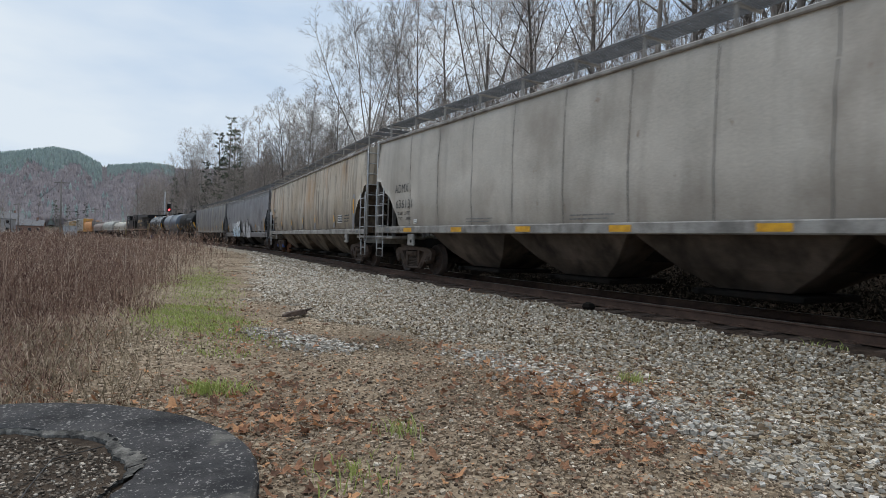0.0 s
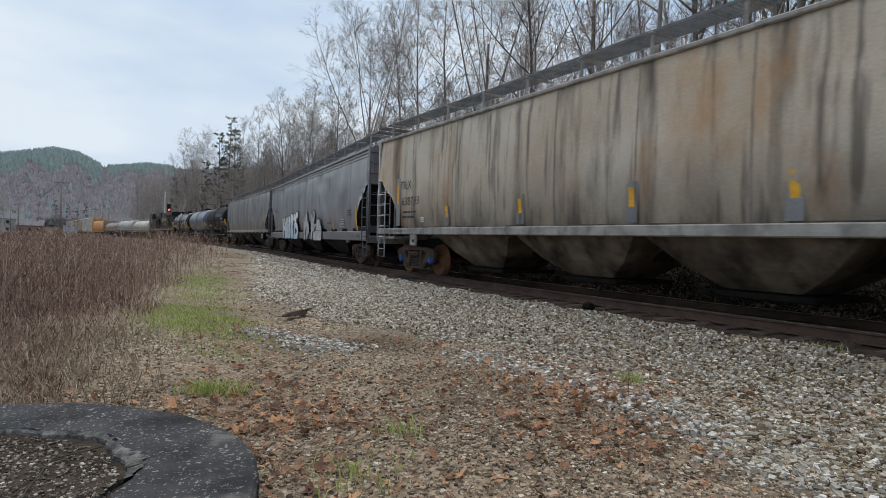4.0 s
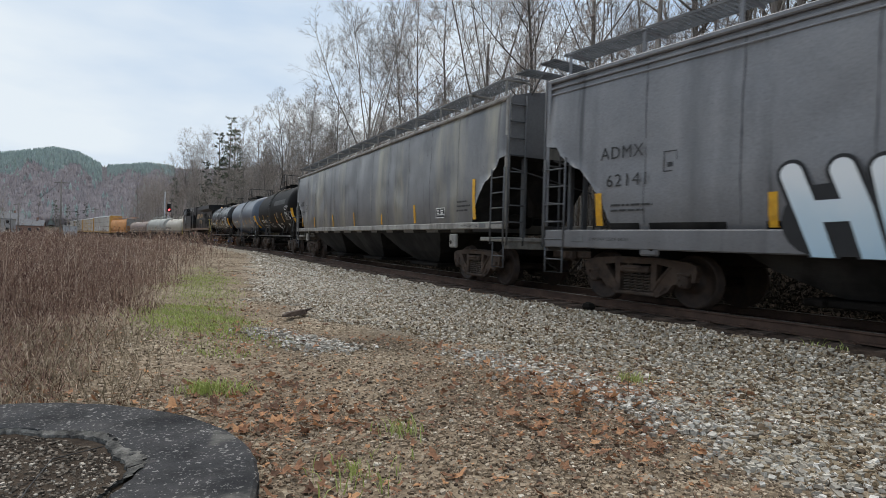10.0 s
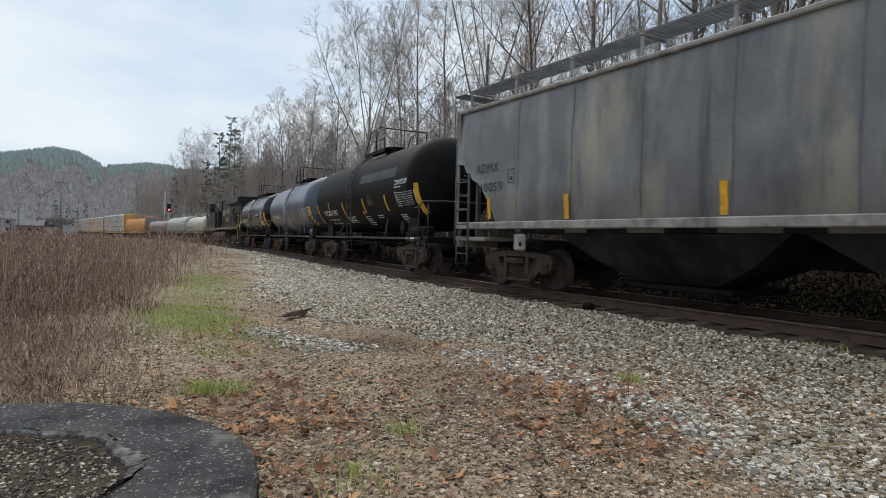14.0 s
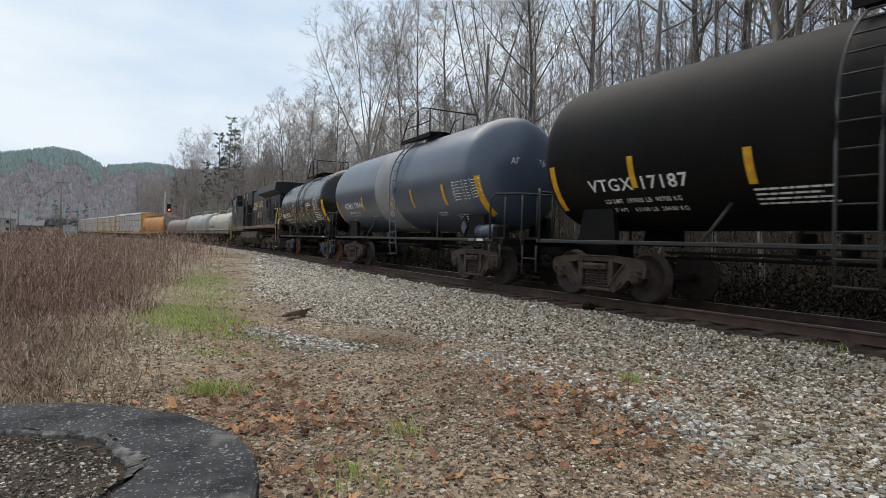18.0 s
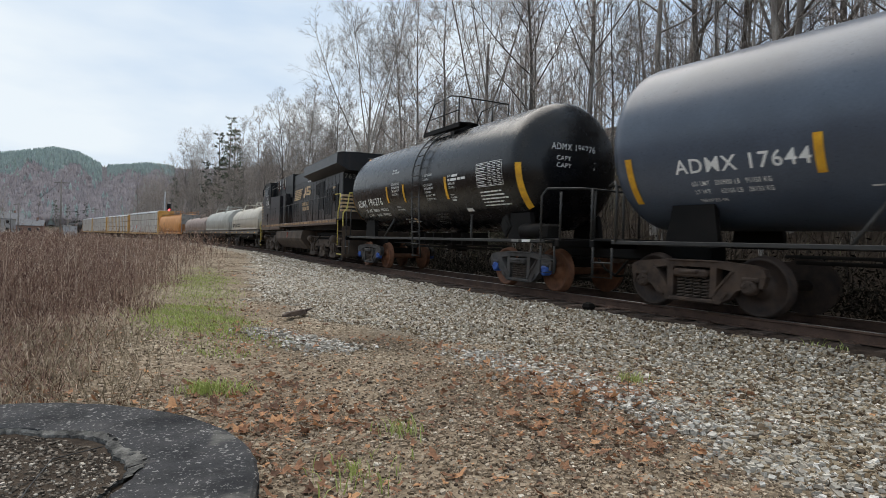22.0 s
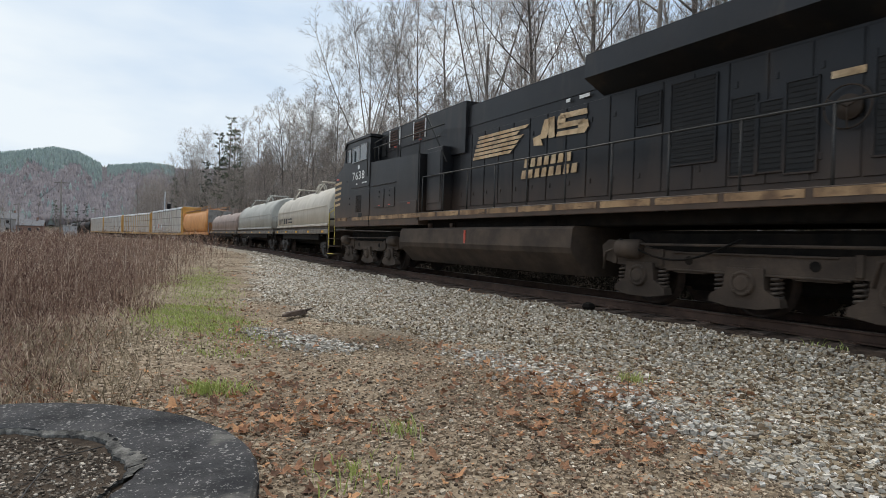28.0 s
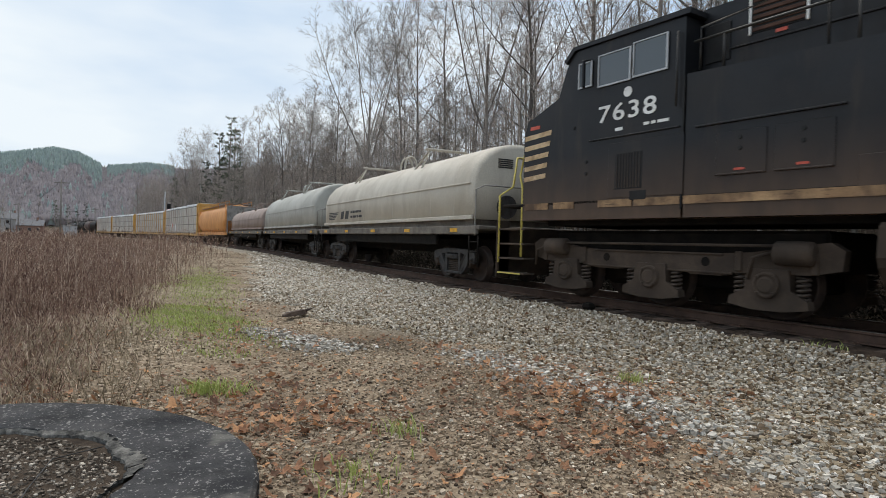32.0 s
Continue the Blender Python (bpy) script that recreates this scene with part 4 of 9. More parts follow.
def hopper(label, q, hx, paint, seam_mat, sill=(1.20, 1.40), sill_mat=None, bays=4, chute=None, marks=(), frames=None, caps=None, seams=9, eave_mat=None, deep=False, dent_seed=1):
    car = thing("covered_hopper", label, "freight wagon", "wagons of the train")
    half = hx - 2.0
    sill_mat, chute = sill_mat or SILL_PALE, chute or CHUTE
    eave_mat = eave_mat or sill_mat
    ends = [(0.0, 3.02), (0.30, 2.98), (0.42, 2.80), (0.75, 2.55), (0.95, 2.48), (1.25, 2.15), (1.50, 1.80), (1.62, 1.52), (1.66, 1.30)]
    st = [(-hx + a, z) for a, z in ends] + [(x, 1.28) for x in np.linspace(-hx + 1.9, hx - 1.9, 92)] + [(hx - a, z) for a, z in ends[::-1]]
    lv = [1.28, 1.45, 1.65, 1.85, 2.05, 2.25, 2.45, 2.7, 2.95, 3.2, 3.45, 3.7, 3.95, 4.15, 4.30]
    rings, rnd = [], random.Random(dent_seed)
    pitch = (2 * hx - 4.8) / (seams - 1)
    dents = [(rnd.uniform(-hx + 2, hx - 2), rnd.uniform(1.7, 3.9), rnd.uniform(0.18, 0.5), rnd.uniform(0.15, 0.7), rnd.uniform(-0.045, 0.018), rnd.uniform(-0.8, 0.8)) for _ in range(60)]

    def sheet(x, z):
        """How far the thin side sheet is pushed out or in."""
        fade = min(max((hx - 1.7 - abs(x)) / 0.6, 0), 1) * min(max((z - 1.35) / 0.3, 0), 1) * min(max((4.28 - z) / 0.3, 0), 1)
        d = -0.014 * math.cos(2 * math.pi * (x + hx - 2.4) / pitch) + 0.006 * math.sin(1.9 * x + 2.3 * z) * math.sin(0.7 * x - 3.1 * z + dent_seed)
        for cx, cz, rx, rz, deep_, sk in dents:
            e = ((x - cx + sk * (z - cz)) / rx) ** 2 + ((z - cz) / rz) ** 2
            if e < 6:
                d += deep_ * math.exp(-e)
        return d * fade

    for x, zb in st:
        side = [(yside(max(z, zb)) + sheet(x, max(z, zb)), max(z, zb)) for z in lv]
        top = [(1.36, 4.39), (0.9, 4.50), (0.45, 4.56), (0.0, 4.58)]
        ring = [(x, y, z) for y, z in side + top] + [(x, -y, z) for y, z in (side + top[:-1])[::-1]]
        rings.append(ring)
    g = Geo().loft(rings, True, False)
    me = g.mesh("body", paint)
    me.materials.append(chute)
    # sheets facing down take the darker chute colour, so their shade is painted
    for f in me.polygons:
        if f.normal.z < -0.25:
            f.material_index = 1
        f.use_smooth = abs(f.normal.y) > 0.9
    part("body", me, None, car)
    # welded seams down the side
    for k in range(seams):
        x = -hx + 2.4 + (2 * hx - 4.8) * k / (seams - 1)
        s = Geo()
        zz = np.linspace(1.42, 4.25, 22)
        s.loft([[(x + w + rnd.uniform(-0.008, 0.008), yside(z) + sheet(x, z) + 0.006, z) for w in (-0.010, 0.010)] for z in zz], cap=False, closed=False)
        part("seam", s, seam_mat, car)
    for sy in (-1, 1):
        part("eave_rail", Geo().box((0, sy * 1.45, 4.335), (2 * hx + 0.04, 0.09, 0.09), 0.02), eave_mat, car)
        if deep:
            part("eave_bead", Geo().box((0, sy * 1.47, 4.19), (2 * hx, 0.03, 0.05), 0.01), eave_mat, car)
            part("eave_bead", Geo().box((0, sy * 1.475, 4.06), (2 * hx, 0.02, 0.03), 0.008), eave_mat, car)
        part("side_sill", Geo().box((0, sy * 1.44, (sill[0] + sill[1]) / 2), (2 * hx - 0.1, 0.16, sill[1] - sill[0]), 0.02), sill_mat, car)
    part("centre_sill", Geo().box((0, 0, 0.93), (2 * hx - 0.2, 0.42, 0.36), 0.02), STEEL_DARK, car)
    # chutes
    span = 2 * (half - 1.5)
    for k in range(bays):
        c, w = -span / 2 + span * (k + 0.5) / bays, span / bays * 0.96
        h = Geo()
        r0 = [(c - w / 2, -1.36, 1.27), (c + w / 2, -1.36, 1.27), (c + w / 2, 1.36, 1.27), (c - w / 2, 1.36, 1.27)]
        r1 = [(c - w * 0.33, -0.95, 0.72), (c + w * 0.33, -0.95, 0.72), (c + w * 0.33, 0.95, 0.72), (c - w * 0.33, 0.95, 0.72)]
        r2 = [(c - w * 0.17, -0.62, 0.38), (c + w * 0.17, -0.62, 0.38), (c + w * 0.17, 0.62, 0.38), (c - w * 0.17, 0.62, 0.38)]
        h.loft([r0, r1, r2])
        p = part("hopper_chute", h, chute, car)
        part("outlet_gate", Geo().box((c, 0, 0.31), (w * 0.52, 1.75, 0.10), 0.02).box((c + w * 0.2, 0.95, 0.31), (0.10, 0.16, 0.10), 0.02), STEEL_DARK, p)
    # ends: platforms, ladders, posts, brake gear
    for sg in (-1, 1):
        x = sg * hx
        part("end_platform", Geo().box((x - sg * 0.55, 0, 1.12), (1.25, 2.9, 0.10), 0.02).box((x - sg * 0.02, 0, 1.03), (0.10, 2.9, 0.26), 0.02), sill_mat, car)
        part("end_ladder", ladder_geo((x + sg * 0.06, 1.47), (x + sg * 0.06, 1.03), 0.44, 0.98, 4.40, 9), GALV if paint in (HOP_GREY, HOP_CREAM) else seam_mat, car)
        part("side_ladder", ladder_geo((x - sg * 0.02, 1.52), (x - sg * 0.58, 1.52), 0.5, 1.0, 2.75, 5), GALV if paint in (HOP_GREY, HOP_CREAM) else seam_mat, car)
        part("end_ladder", ladder_geo((x + sg * 0.06, -1.47), (x + sg * 0.06, -1.03), 0.44, 0.98, 4.40, 9), seam_mat, car)
        st_ = Geo()
        st_.tube([(x - sg * 0.04, 1.48, 1.05), (x - sg * 0.04, 1.48, 0.48), (x - sg * 0.52, 1.48, 0.48), (x - sg * 0.52, 1.48, 1.05)], 0.02, 6)
        st_.tube([(x - sg * 0.04, 1.48, 0.74), (x - sg * 0.52, 1.48, 0.74)], 0.016, 5)
        part("stirrup_step", st_, GALV if paint in (HOP_GREY, HOP_CREAM) else seam_mat, car)
        pg = Geo()
        for y in (-0.9, 0.9):
            pg.box((x - sg * 0.15, y, 2.1), (0.09, 0.12, 1.95), 0.015)
        pg.tube([(x - sg * 0.4, -1.3, 2.35), (x - sg * 0.05, 1.3, 2.75)], 0.018, 5)
        part("end_post", pg, seam_mat, car)
        pad = part("jacking_pad", Geo().box((x - sg * 2.55, 1.46, 1.06), (0.36, 0.10, 0.36), 0.03), sill_mat, car)
        # solid dark disc that paints the shade inside a hole
        part("pad_hole", Geo().revolve([(1.508, 0.055), (1.516, 0.055)], (x - sg * 2.62, 0, 1.02), "y", 14), STEEL_DARK, pad)
        part("corner_post", Geo().box((x - sg * 0.04, 1.475, 2.86), (0.085, 0.03, 2.92), 0.006).box((x + sg * 0.005, 1.44, 2.86), (0.02, 0.09, 2.92), 0.005), sill_mat, car)
        part("sill_placard", Geo().box((x - sg * 0.95, 1.523, (sill[0] + sill[1]) / 2), (0.30, 0.012, 0.11), 0.003), GRATING, car)
        cw = Geo()
        for k in range(8):
            cw.box((x + sg * (0.02 + 0.42 * k / 7), 0, 4.86), (0.006, 2.64, 0.024))
        for k in range(27):
            cw.box((x + sg * 0.23, -1.32 + 2.64 * k / 26, 4.86), (0.42, 0.010, 0.016))
        cw.box((x + sg * 0.44, 0, 4.86), (0.012, 2.64, 0.045))
        for y in (-0.85, 0.85):
            cw.tube([(x + sg * 0.42, y, 4.84), (x - sg * 0.02, y, 4.45)], 0.018, 5)
        part("crossover_walkway", cw, GRATING, car, "open steel grating on braces")
        fit_text(car, "2 INCH HF COMP SHOES", x - 1.25 if sg > 0 else x + 2.1, x - 2.15 if sg > 0 else x + 1.2, (sill[0] + sill[1]) / 2 - 0.03, 0.06, 1.524, BLACK_TEXT, 0.0)
        coupler(car, x, sg)
    xb = -hx + 0.35
    bw = Geo().revolve([(0, 0.30), (0.03, 0.30)], (xb - 0.2, 0.45, 2.25), "x", 16).box((xb, 0.4, 1.9), (0.25, 0.35, 0.5), 0.04)
    part("brake_gear", bw, STEEL_DARK, car)
    part("air_reservoir", Geo().revolve([(-0.5, 0.10), (-0.42, 0.19), (0.42, 0.19), (0.5, 0.10)], (xb + 1.0, 0.25, 1.6), "x", 14), STEEL_DARK, car)
    # roof walkway of open grating on brackets
    for y0 in (0.74, -1.32):
        gg = Geo()
        for k in range(10):
            gg.box((0, y0 + 0.58 * k / 9, 4.86), (2 * hx - 0.5, 0.006, 0.024))
        n = int((2 * hx - 0.5) / 0.10)
        for k in range(n + 1):
            gg.box((-hx + 0.25 + k * (2 * hx - 0.5) / n, y0 + 0.29, 4.86), (0.010, 0.58, 0.016))
        gg.box((0, y0 if y0 < 0 else y0 + 0.58, 4.86), (2 * hx - 0.5, 0.012, 0.045))
        w = part("roof_walkway", gg, GRATING, car, "open steel grating")
        for k in range(int(2 * hx / 1.75) + 1):
            x, yo = -hx + 0.35 + k * 1.75, 1.32 if y0 > 0 else -1.32
            part("walkway_bracket", Geo().box((x, y0 + 0.29, 4.825), (0.06, 0.70, 0.045), 0.01).box((x, yo, 4.61), (0.07, 0.04, 0.48), 0.01), eave_mat, w)
    hatch = Geo()
    hatch.box((0, 0, 4.62), (2 * hx - 2.4, 0.62, 0.10), 0.03)
    part("roof_hatch", hatch, paint, car)
    for xb in (-half, half):
        bogie(car, xb, frames, caps if xb > 0 else None)
    for mk in marks:
        mk(car)
    MOVERS.append((car, q, half))
    return car


def end_words(rows, hx):
    """Words on the end sheet that faces back along the train: (text, y left, y right, z, cap height)."""
    def go(car):
        for text, y0, y1, z, h in rows:
            me = fit_mesh(text, y0, y1, h)
            for v in me.vertices:
                v.co = Vector((-hx - 0.012, y0 + v.co.x, z + v.co.z))
            me.materials.append(BLACK_TEXT)
            part("lettering", me, None, car)
    return go


def strip(x, z, w, h, mat=YELLOW, back=None):
    def go(car):
        if back:
            part("reflector_backing", Geo().box((x, yside(z + h / 2) + 0.008, z + h / 2 + 0.04), (w * 2.0, 0.006, h * 1.25)), back, car)
        g = Geo().loft([[(x + a, yside(zz) + 0.016, zz) for a in (-w / 2, w / 2)] for zz in np.linspace(z, z + h, 4)], cap=False, closed=False)
        part("reflector", g, mat, car, "yellow reflective strip")
    return go


def say(text, size, x, z, mat=BLACK_TEXT, **kw):
    return lambda car: flat_text(car, text, size, x, z, yside(z + size / 2) + 0.012, mat, **kw)


def word(text, x0, x1, z, h, mat=BLACK_TEXT, bold=0.0):
    return lambda car: fit_text(car, text, x0, x1, z, h, yside(z + h / 2) + 0.012, mat, bold)


def small_print(x, z, rows, w, h=0.05, mat=BLACK_TEXT, seed=2):
    return lambda car: bars(car, x, z, yside(z) + 0.012, rows, w, h, h * 0.9, mat, seed)


def board(x, z, w=0.62, h=0.40):
    return lambda car: placard(car, x, z, yside(z + 0.2) + 0.012, w, h, GRAF_BLACK, WHITE_TEXT)


def frame_mark(x, z, w=0.28, mat=BLACK_TEXT):
    def go(car):
        y, g = yside(z) + 0.012, Geo()
        for a, b, c, d in ((0, 0, w, 0.02), (0, 1.25 * w, w, 1.25 * w + 0.02), (0, 0, 0.02, 1.25 * w), (w - 0.02, 0, w, 1.25 * w + 0.02), (w * 0.3, w * 0.3, w * 0.7, w * 0.6)):
            g.add([(x - a, y, z + b), (x - c, y, z + b), (x - c, y, z + d), (x - a, y, z + d)], [(0, 1, 2, 3)])
        part("inspection_mark", g, mat, car)
    return go


def sill_reflectors(xs, z=1.30):
    def go(car):
        for x in xs:
            part("reflector", Geo().box((x, 1.526, z), (0.52, 0.012, 0.12)), YELLOW, car, "yellow reflective strip")
    return go


def graffiti(car):
    """Bulging letters sprayed over side and sill, white fading to pale blue, outlined in black."""
    y = 1.53

    def ribbon(strokes, wide, mat, y, nm):
        """Fat strokes with round ends and joints, laid a hair apart."""
        g, lift, foot = Geo(), 0.0, 0.05 if mat is GRAF_BLACK else 0.06
        for pts in strokes:
            for i, p in enumerate(pts):
                lift += 0.0003
                ring = [(p[0] + wide / 2 * math.cos(a), lift, max(p[1] - 0.9 + wide / 2 * math.sin(a), foot)) for a in np.linspace(0, 6.283, 19)[:-1]]
                g.add(ring, [tuple(range(18))])
                if i:
                    q = pts[i - 1]
                    d = Vector((p[0] - q[0], p[1] - q[1])).normalized() * wide / 2
                    lift += 0.0003
                    g.add([(a, lift, max(b - 0.9, foot)) for a, b in ((q[0] - d.y, q[1] + d.x), (p[0] - d.y, p[1] + d.x), (p[0] + d.y, p[1] - d.x), (q[0] + d.y, q[1] - d.x))], [(0, 1, 2, 3)])
        part(nm, g, mat, car, m=Matrix.Translation((0, y, 0.9)))

    def curve(*pts):
        """A smooth line through a few points."""
        out = []
        for i in range(len(pts) - 1):
            p0, p1, p2, p3 = (Vector(pts[min(max(i + k, 0), len(pts) - 1)]) for k in (-1, 0, 1, 2))
            for t in np.linspace(0, 1, 6)[:-1]:
                out.append(tuple(0.5 * (2 * p1 + (p2 - p0) * t + (2 * p0 - 5 * p1 + 4 * p2 - p3) * t * t + (3 * p1 - p0 - 3 * p2 + p3) * t ** 3)))
        return out + [pts[-1]]

    ribbon([[(5.70, 1.45), (1.75, 1.50)]], 0.95, GRAF_BLACK, y - 0.004, "graffiti_shadow")
    for wide, strokes in (
            (0.24, [[(6.06, 2.08), (5.84, 1.55), (5.62, 0.92)], [(5.44, 2.10), (5.22, 1.55), (5.04, 0.92)], [(5.80, 1.56), (5.24, 1.58)]]),
            (0.23, [curve((4.98, 2.08), (4.86, 1.55), (4.72, 1.12), (4.50, 1.05), (4.36, 1.25), (4.32, 1.7), (4.34, 2.08))]),
            (0.25, [curve((4.00, 2.10), (3.99, 1.6), (3.92, 0.96)), curve((4.00, 2.12), (3.72, 2.06), (3.64, 1.86), (3.88, 1.60)), curve((3.88, 1.60), (3.55, 1.46), (3.52, 1.18), (3.90, 1.06))]),
            (0.27, [curve((3.24, 2.18), (3.16, 1.6), (3.04, 0.92)), curve((3.24, 2.20), (2.90, 2.16), (2.80, 1.92), (3.06, 1.64)), curve((3.04, 1.64), (2.78, 1.35), (2.50, 0.92))]),
            (0.40, [[(2.42, 2.13), (2.38, 2.15)]]), (0.27, [curve((2.26, 1.72), (2.22, 1.4), (2.13, 0.92))]),
            (0.29, [curve((1.50, 2.24), (1.78, 2.26), (1.96, 2.04), (1.92, 1.74), (1.60, 1.66), (1.34, 1.46), (1.40, 1.16), (1.64, 1.06), (1.90, 1.08))])):
        ribbon(strokes, wide + 0.16, GRAF_BLACK, y, "graffiti_outline")
        ribbon(strokes, wide + 0.05, GRAF_WHITE, y + 0.012, "graffiti_fill")
        y += 0.004
    ribbon([[(0.10, 2.10), (-0.05, 1.5), (-0.14, 1.02)]], 0.20, GRAF_BLACK, y - 0.02, "graffiti_shadow")
    # three bulging silver shapes
    def blob(poly, y):
        n = len(poly)
        area = sum(poly[i][0] * poly[(i + 1) % n][1] - poly[(i + 1) % n][0] * poly[i][1] for i in range(n))
        wide = []
        for i in range(n):
            (ax, az), (bx, bz), (cx, cz) = poly[i - 1], poly[i], poly[(i + 1) % n]
            d1, d2 = Vector((bx - ax, bz - az)).normalized(), Vector((cx - bx, cz - bz)).normalized()
            nrm = Vector((d1.y + d2.y, -d1.x - d2.x))
            nrm = nrm.normalized() * (0.055 if area > 0 else -0.055) if nrm.length > 0.05 else Vector((0, 0))
            wide.append((bx + nrm.x, bz + nrm.y))
        for pts, mat, dy, nm in ((wide, GRAF_BLACK, 0.0, "graffiti_outline"), (poly, GRAF_SILVER, 0.006, "graffiti_fill")):
            bm = bmesh.new()
            f = bm.faces.new([bm.verts.new((px, y + dy, pz)) for px, pz in pts])
            bmesh.ops.triangulate(bm, faces=[f])
            me = bpy.data.meshes.new(nm)
            bm.to_mesh(me)
            bm.free()
            me.materials.append(mat)
            part(nm, me, None, car)

    blob([(-0.10, 2.08), (-0.97, 2.33), (-1.09, 1.97), (-0.68, 1.72), (-1.17, 1.90), (-1.41, 1.72), (-1.56, 1.32), (-1.41, 1.22), (-0.97, 0.92), (-0.89, 1.32), (-1.05, 1.44), (-1.02, 1.66), (-0.63, 1.44), (-0.50, 1.33), (-0.63, 0.92), (-0.33, 0.94), (-0.24, 1.32)], y)
    blob([(-1.83, 2.12), (-1.97, 2.27), (-2.15, 2.18), (-2.20, 1.90), (-2.17, 2.06), (-2.31, 2.34), (-2.52, 2.40), (-2.74, 2.26), (-2.79, 2.05), (-2.62, 1.82), (-2.40, 1.71), (-3.05, 1.71), (-3.07, 1.63), (-2.64, 1.45), (-2.59, 1.35), (-2.37, 1.35), (-2.29, 1.15), (-2.25, 0.96), (-2.03, 0.96), (-2.00, 1.26), (-2.06, 1.35), (-1.92, 1.80)], y + 0.003)
    blob([(-2.59, 0.93), (-2.59, 1.32), (-3.08, 1.37), (-3.07, 1.66), (-3.24, 1.90), (-3.49, 1.95), (-3.77, 1.87), (-4.08, 1.56), (-4.23, 1.34), (-4.17, 1.32), (-4.15, 0.93)], y + 0.006)
    ribbon([curve((-0.42, 2.02), (-0.52, 2.14), (-0.66, 2.10), (-0.62, 1.92), (-0.50, 1.96), (-0.56, 2.2))], 0.03, GRAF_BLACK, y + 0.02, "graffiti_scribble")
    ribbon([curve((-2.30, 2.12), (-2.48, 2.20), (-2.62, 2.10), (-2.50, 2.02), (-2.40, 2.16), (-2.44, 2.32))], 0.03, GRAF_BLACK, y + 0.02, "graffiti_scribble")
    ribbon([[(-2.7, 1.40), (-4.2, 1.38)]], 0.02, GRATING, y + 0.02, "paint_run")


hopper("light grey covered hopper wagon, dented and streaked, on the rails", 7.05, 11.0, HOP_GREY, SEAM, sill=(1.26, 1.47), seams=11, marks=[
    word("ADMX", 9.55, 8.63, 2.53, 0.26, bold=0.0), word("636131", 9.48, 8.37, 2.04, 0.26, bold=0.0), word("LD LMT  217500", 9.44, 8.52, 1.83, 0.10, bold=0.004), word("LT WT      68500", 9.44, 8.52, 1.66, 0.10, bold=0.004), frame_mark(7.85, 2.22, 0.24), board(8.3, 1.55, 0.2, 0.13),
    sill_reflectors([8.6 - 2.83 * k for k in range(7)], 1.36), small_print(1.5, 1.62, 2, 1.2, 0.04, GREY_TEXT), small_print(5.4, 1.62, 2, 1.2, 0.04, GREY_TEXT), small_print(-7.6, 1.95, 3, 0.8, 0.06, GREY_TEXT)])
hopper("cream covered hopper wagon, heavily streaked with grime, on the rails", 30.25, 11.0, HOP_CREAM, SEAM, sill=(1.22, 1.42), bays=4, chute=CHUTE_CREAM, caps=CAP_BLUE, marks=[
    word("TILX", 9.32, 8.6, 2.62, 0.25), word("638793", 9.21, 8.09, 2.12, 0.25), small_print(9.18, 1.88, 2, 0.9, 0.08), frame_mark(7.65, 2.22, 0.28), board(8.0, 1.6, 0.2, 0.13),
    strip(9.47, 1.59, 0.14, 1.2, back=HOP_SLATE), strip(6.5, 1.5, 0.13, 0.5, back=HOP_SLATE), strip(3.27, 1.5, 0.13, 0.55, back=HOP_SLATE), strip(0.06, 1.5, 0.13, 0.6, back=HOP_SLATE), strip(-2.8, 1.49, 0.13, 0.66, back=HOP_SLATE), strip(-6.45, 1.53, 0.13, 0.5, back=HOP_SLATE),
    strip(-9.45, 1.47, 0.15, 1.11, back=HOP_SLATE), board(-7.13, 1.70, 0.66, 0.31), small_print(-8.15, 1.95, 3, 0.75, 0.06, seed=5)])
hopper("slate grey covered hopper wagon sprayed with large graffiti, on the rails", 53.3, 10.9, HOP_SLATE, SEAM_SLATE, sill=(0.98, 1.33), sill_mat=HOP_SLATE, bays=3, chute=CHUTE_GREY, eave_mat=HOP_SLATE, deep=True, seams=11, marks=[
    word("ADMX", 9.44, 8.5, 2.6, 0.22), word("62141", 9.29, 8.43, 2.1, 0.22), small_print(9.2, 1.75, 2, 0.9, 0.05), frame_mark(8.1, 2.28, 0.26), graffiti,
    strip(9.48, 1.4, 0.15, 0.6), strip(6.32, 1.36, 0.13, 0.5), strip(0.24, 1.36, 0.14, 0.52), strip(-9.45, 1.36, 0.15, 0.98), strip(-5.98, 1.4, 0.13, 0.55), board(-7.14, 1.54, 0.60, 0.28), small_print(-8.26, 2.15, 3, 0.7, 0.05, seed=8),
    small_print(-4.9, 1.75, 2, 0.7, 0.04, seed=9)])
hopper("patchy grey and cream covered hopper wagon, dented, on the rails", 76.25, 10.85, HOP_PATCHY, SEAM_SLATE, sill=(1.36, 1.53), bays=3, chute=CHUTE_GREY, seams=11, marks=[
    word("ADMX", 9.98, 9.1, 2.7, 0.22), word("60059", 9.83, 8.95, 2.24, 0.22), frame_mark(8.75, 2.40, 0.24), strip(9.45, 1.6, 0.12, 0.5), strip(6.87, 1.56, 0.13, 0.5), strip(3.5, 1.56, 0.13, 0.52), strip(0.4, 1.56, 0.13, 0.52), strip(-2.75, 1.56, 0.13, 0.55),
    strip(-5.68, 1.56, 0.14, 0.55), strip(-9.4, 1.60, 0.15, 1.0), board(-7.21, 1.68, 0.55, 0.28), small_print(-8.5, 2.05, 3, 0.75, 0.06, seed=4), end_words([("ADMX", 0.25, -0.30, 3.75, 0.15), ("60059", 0.25, -0.30, 3.50, 0.15)], 10.85)])


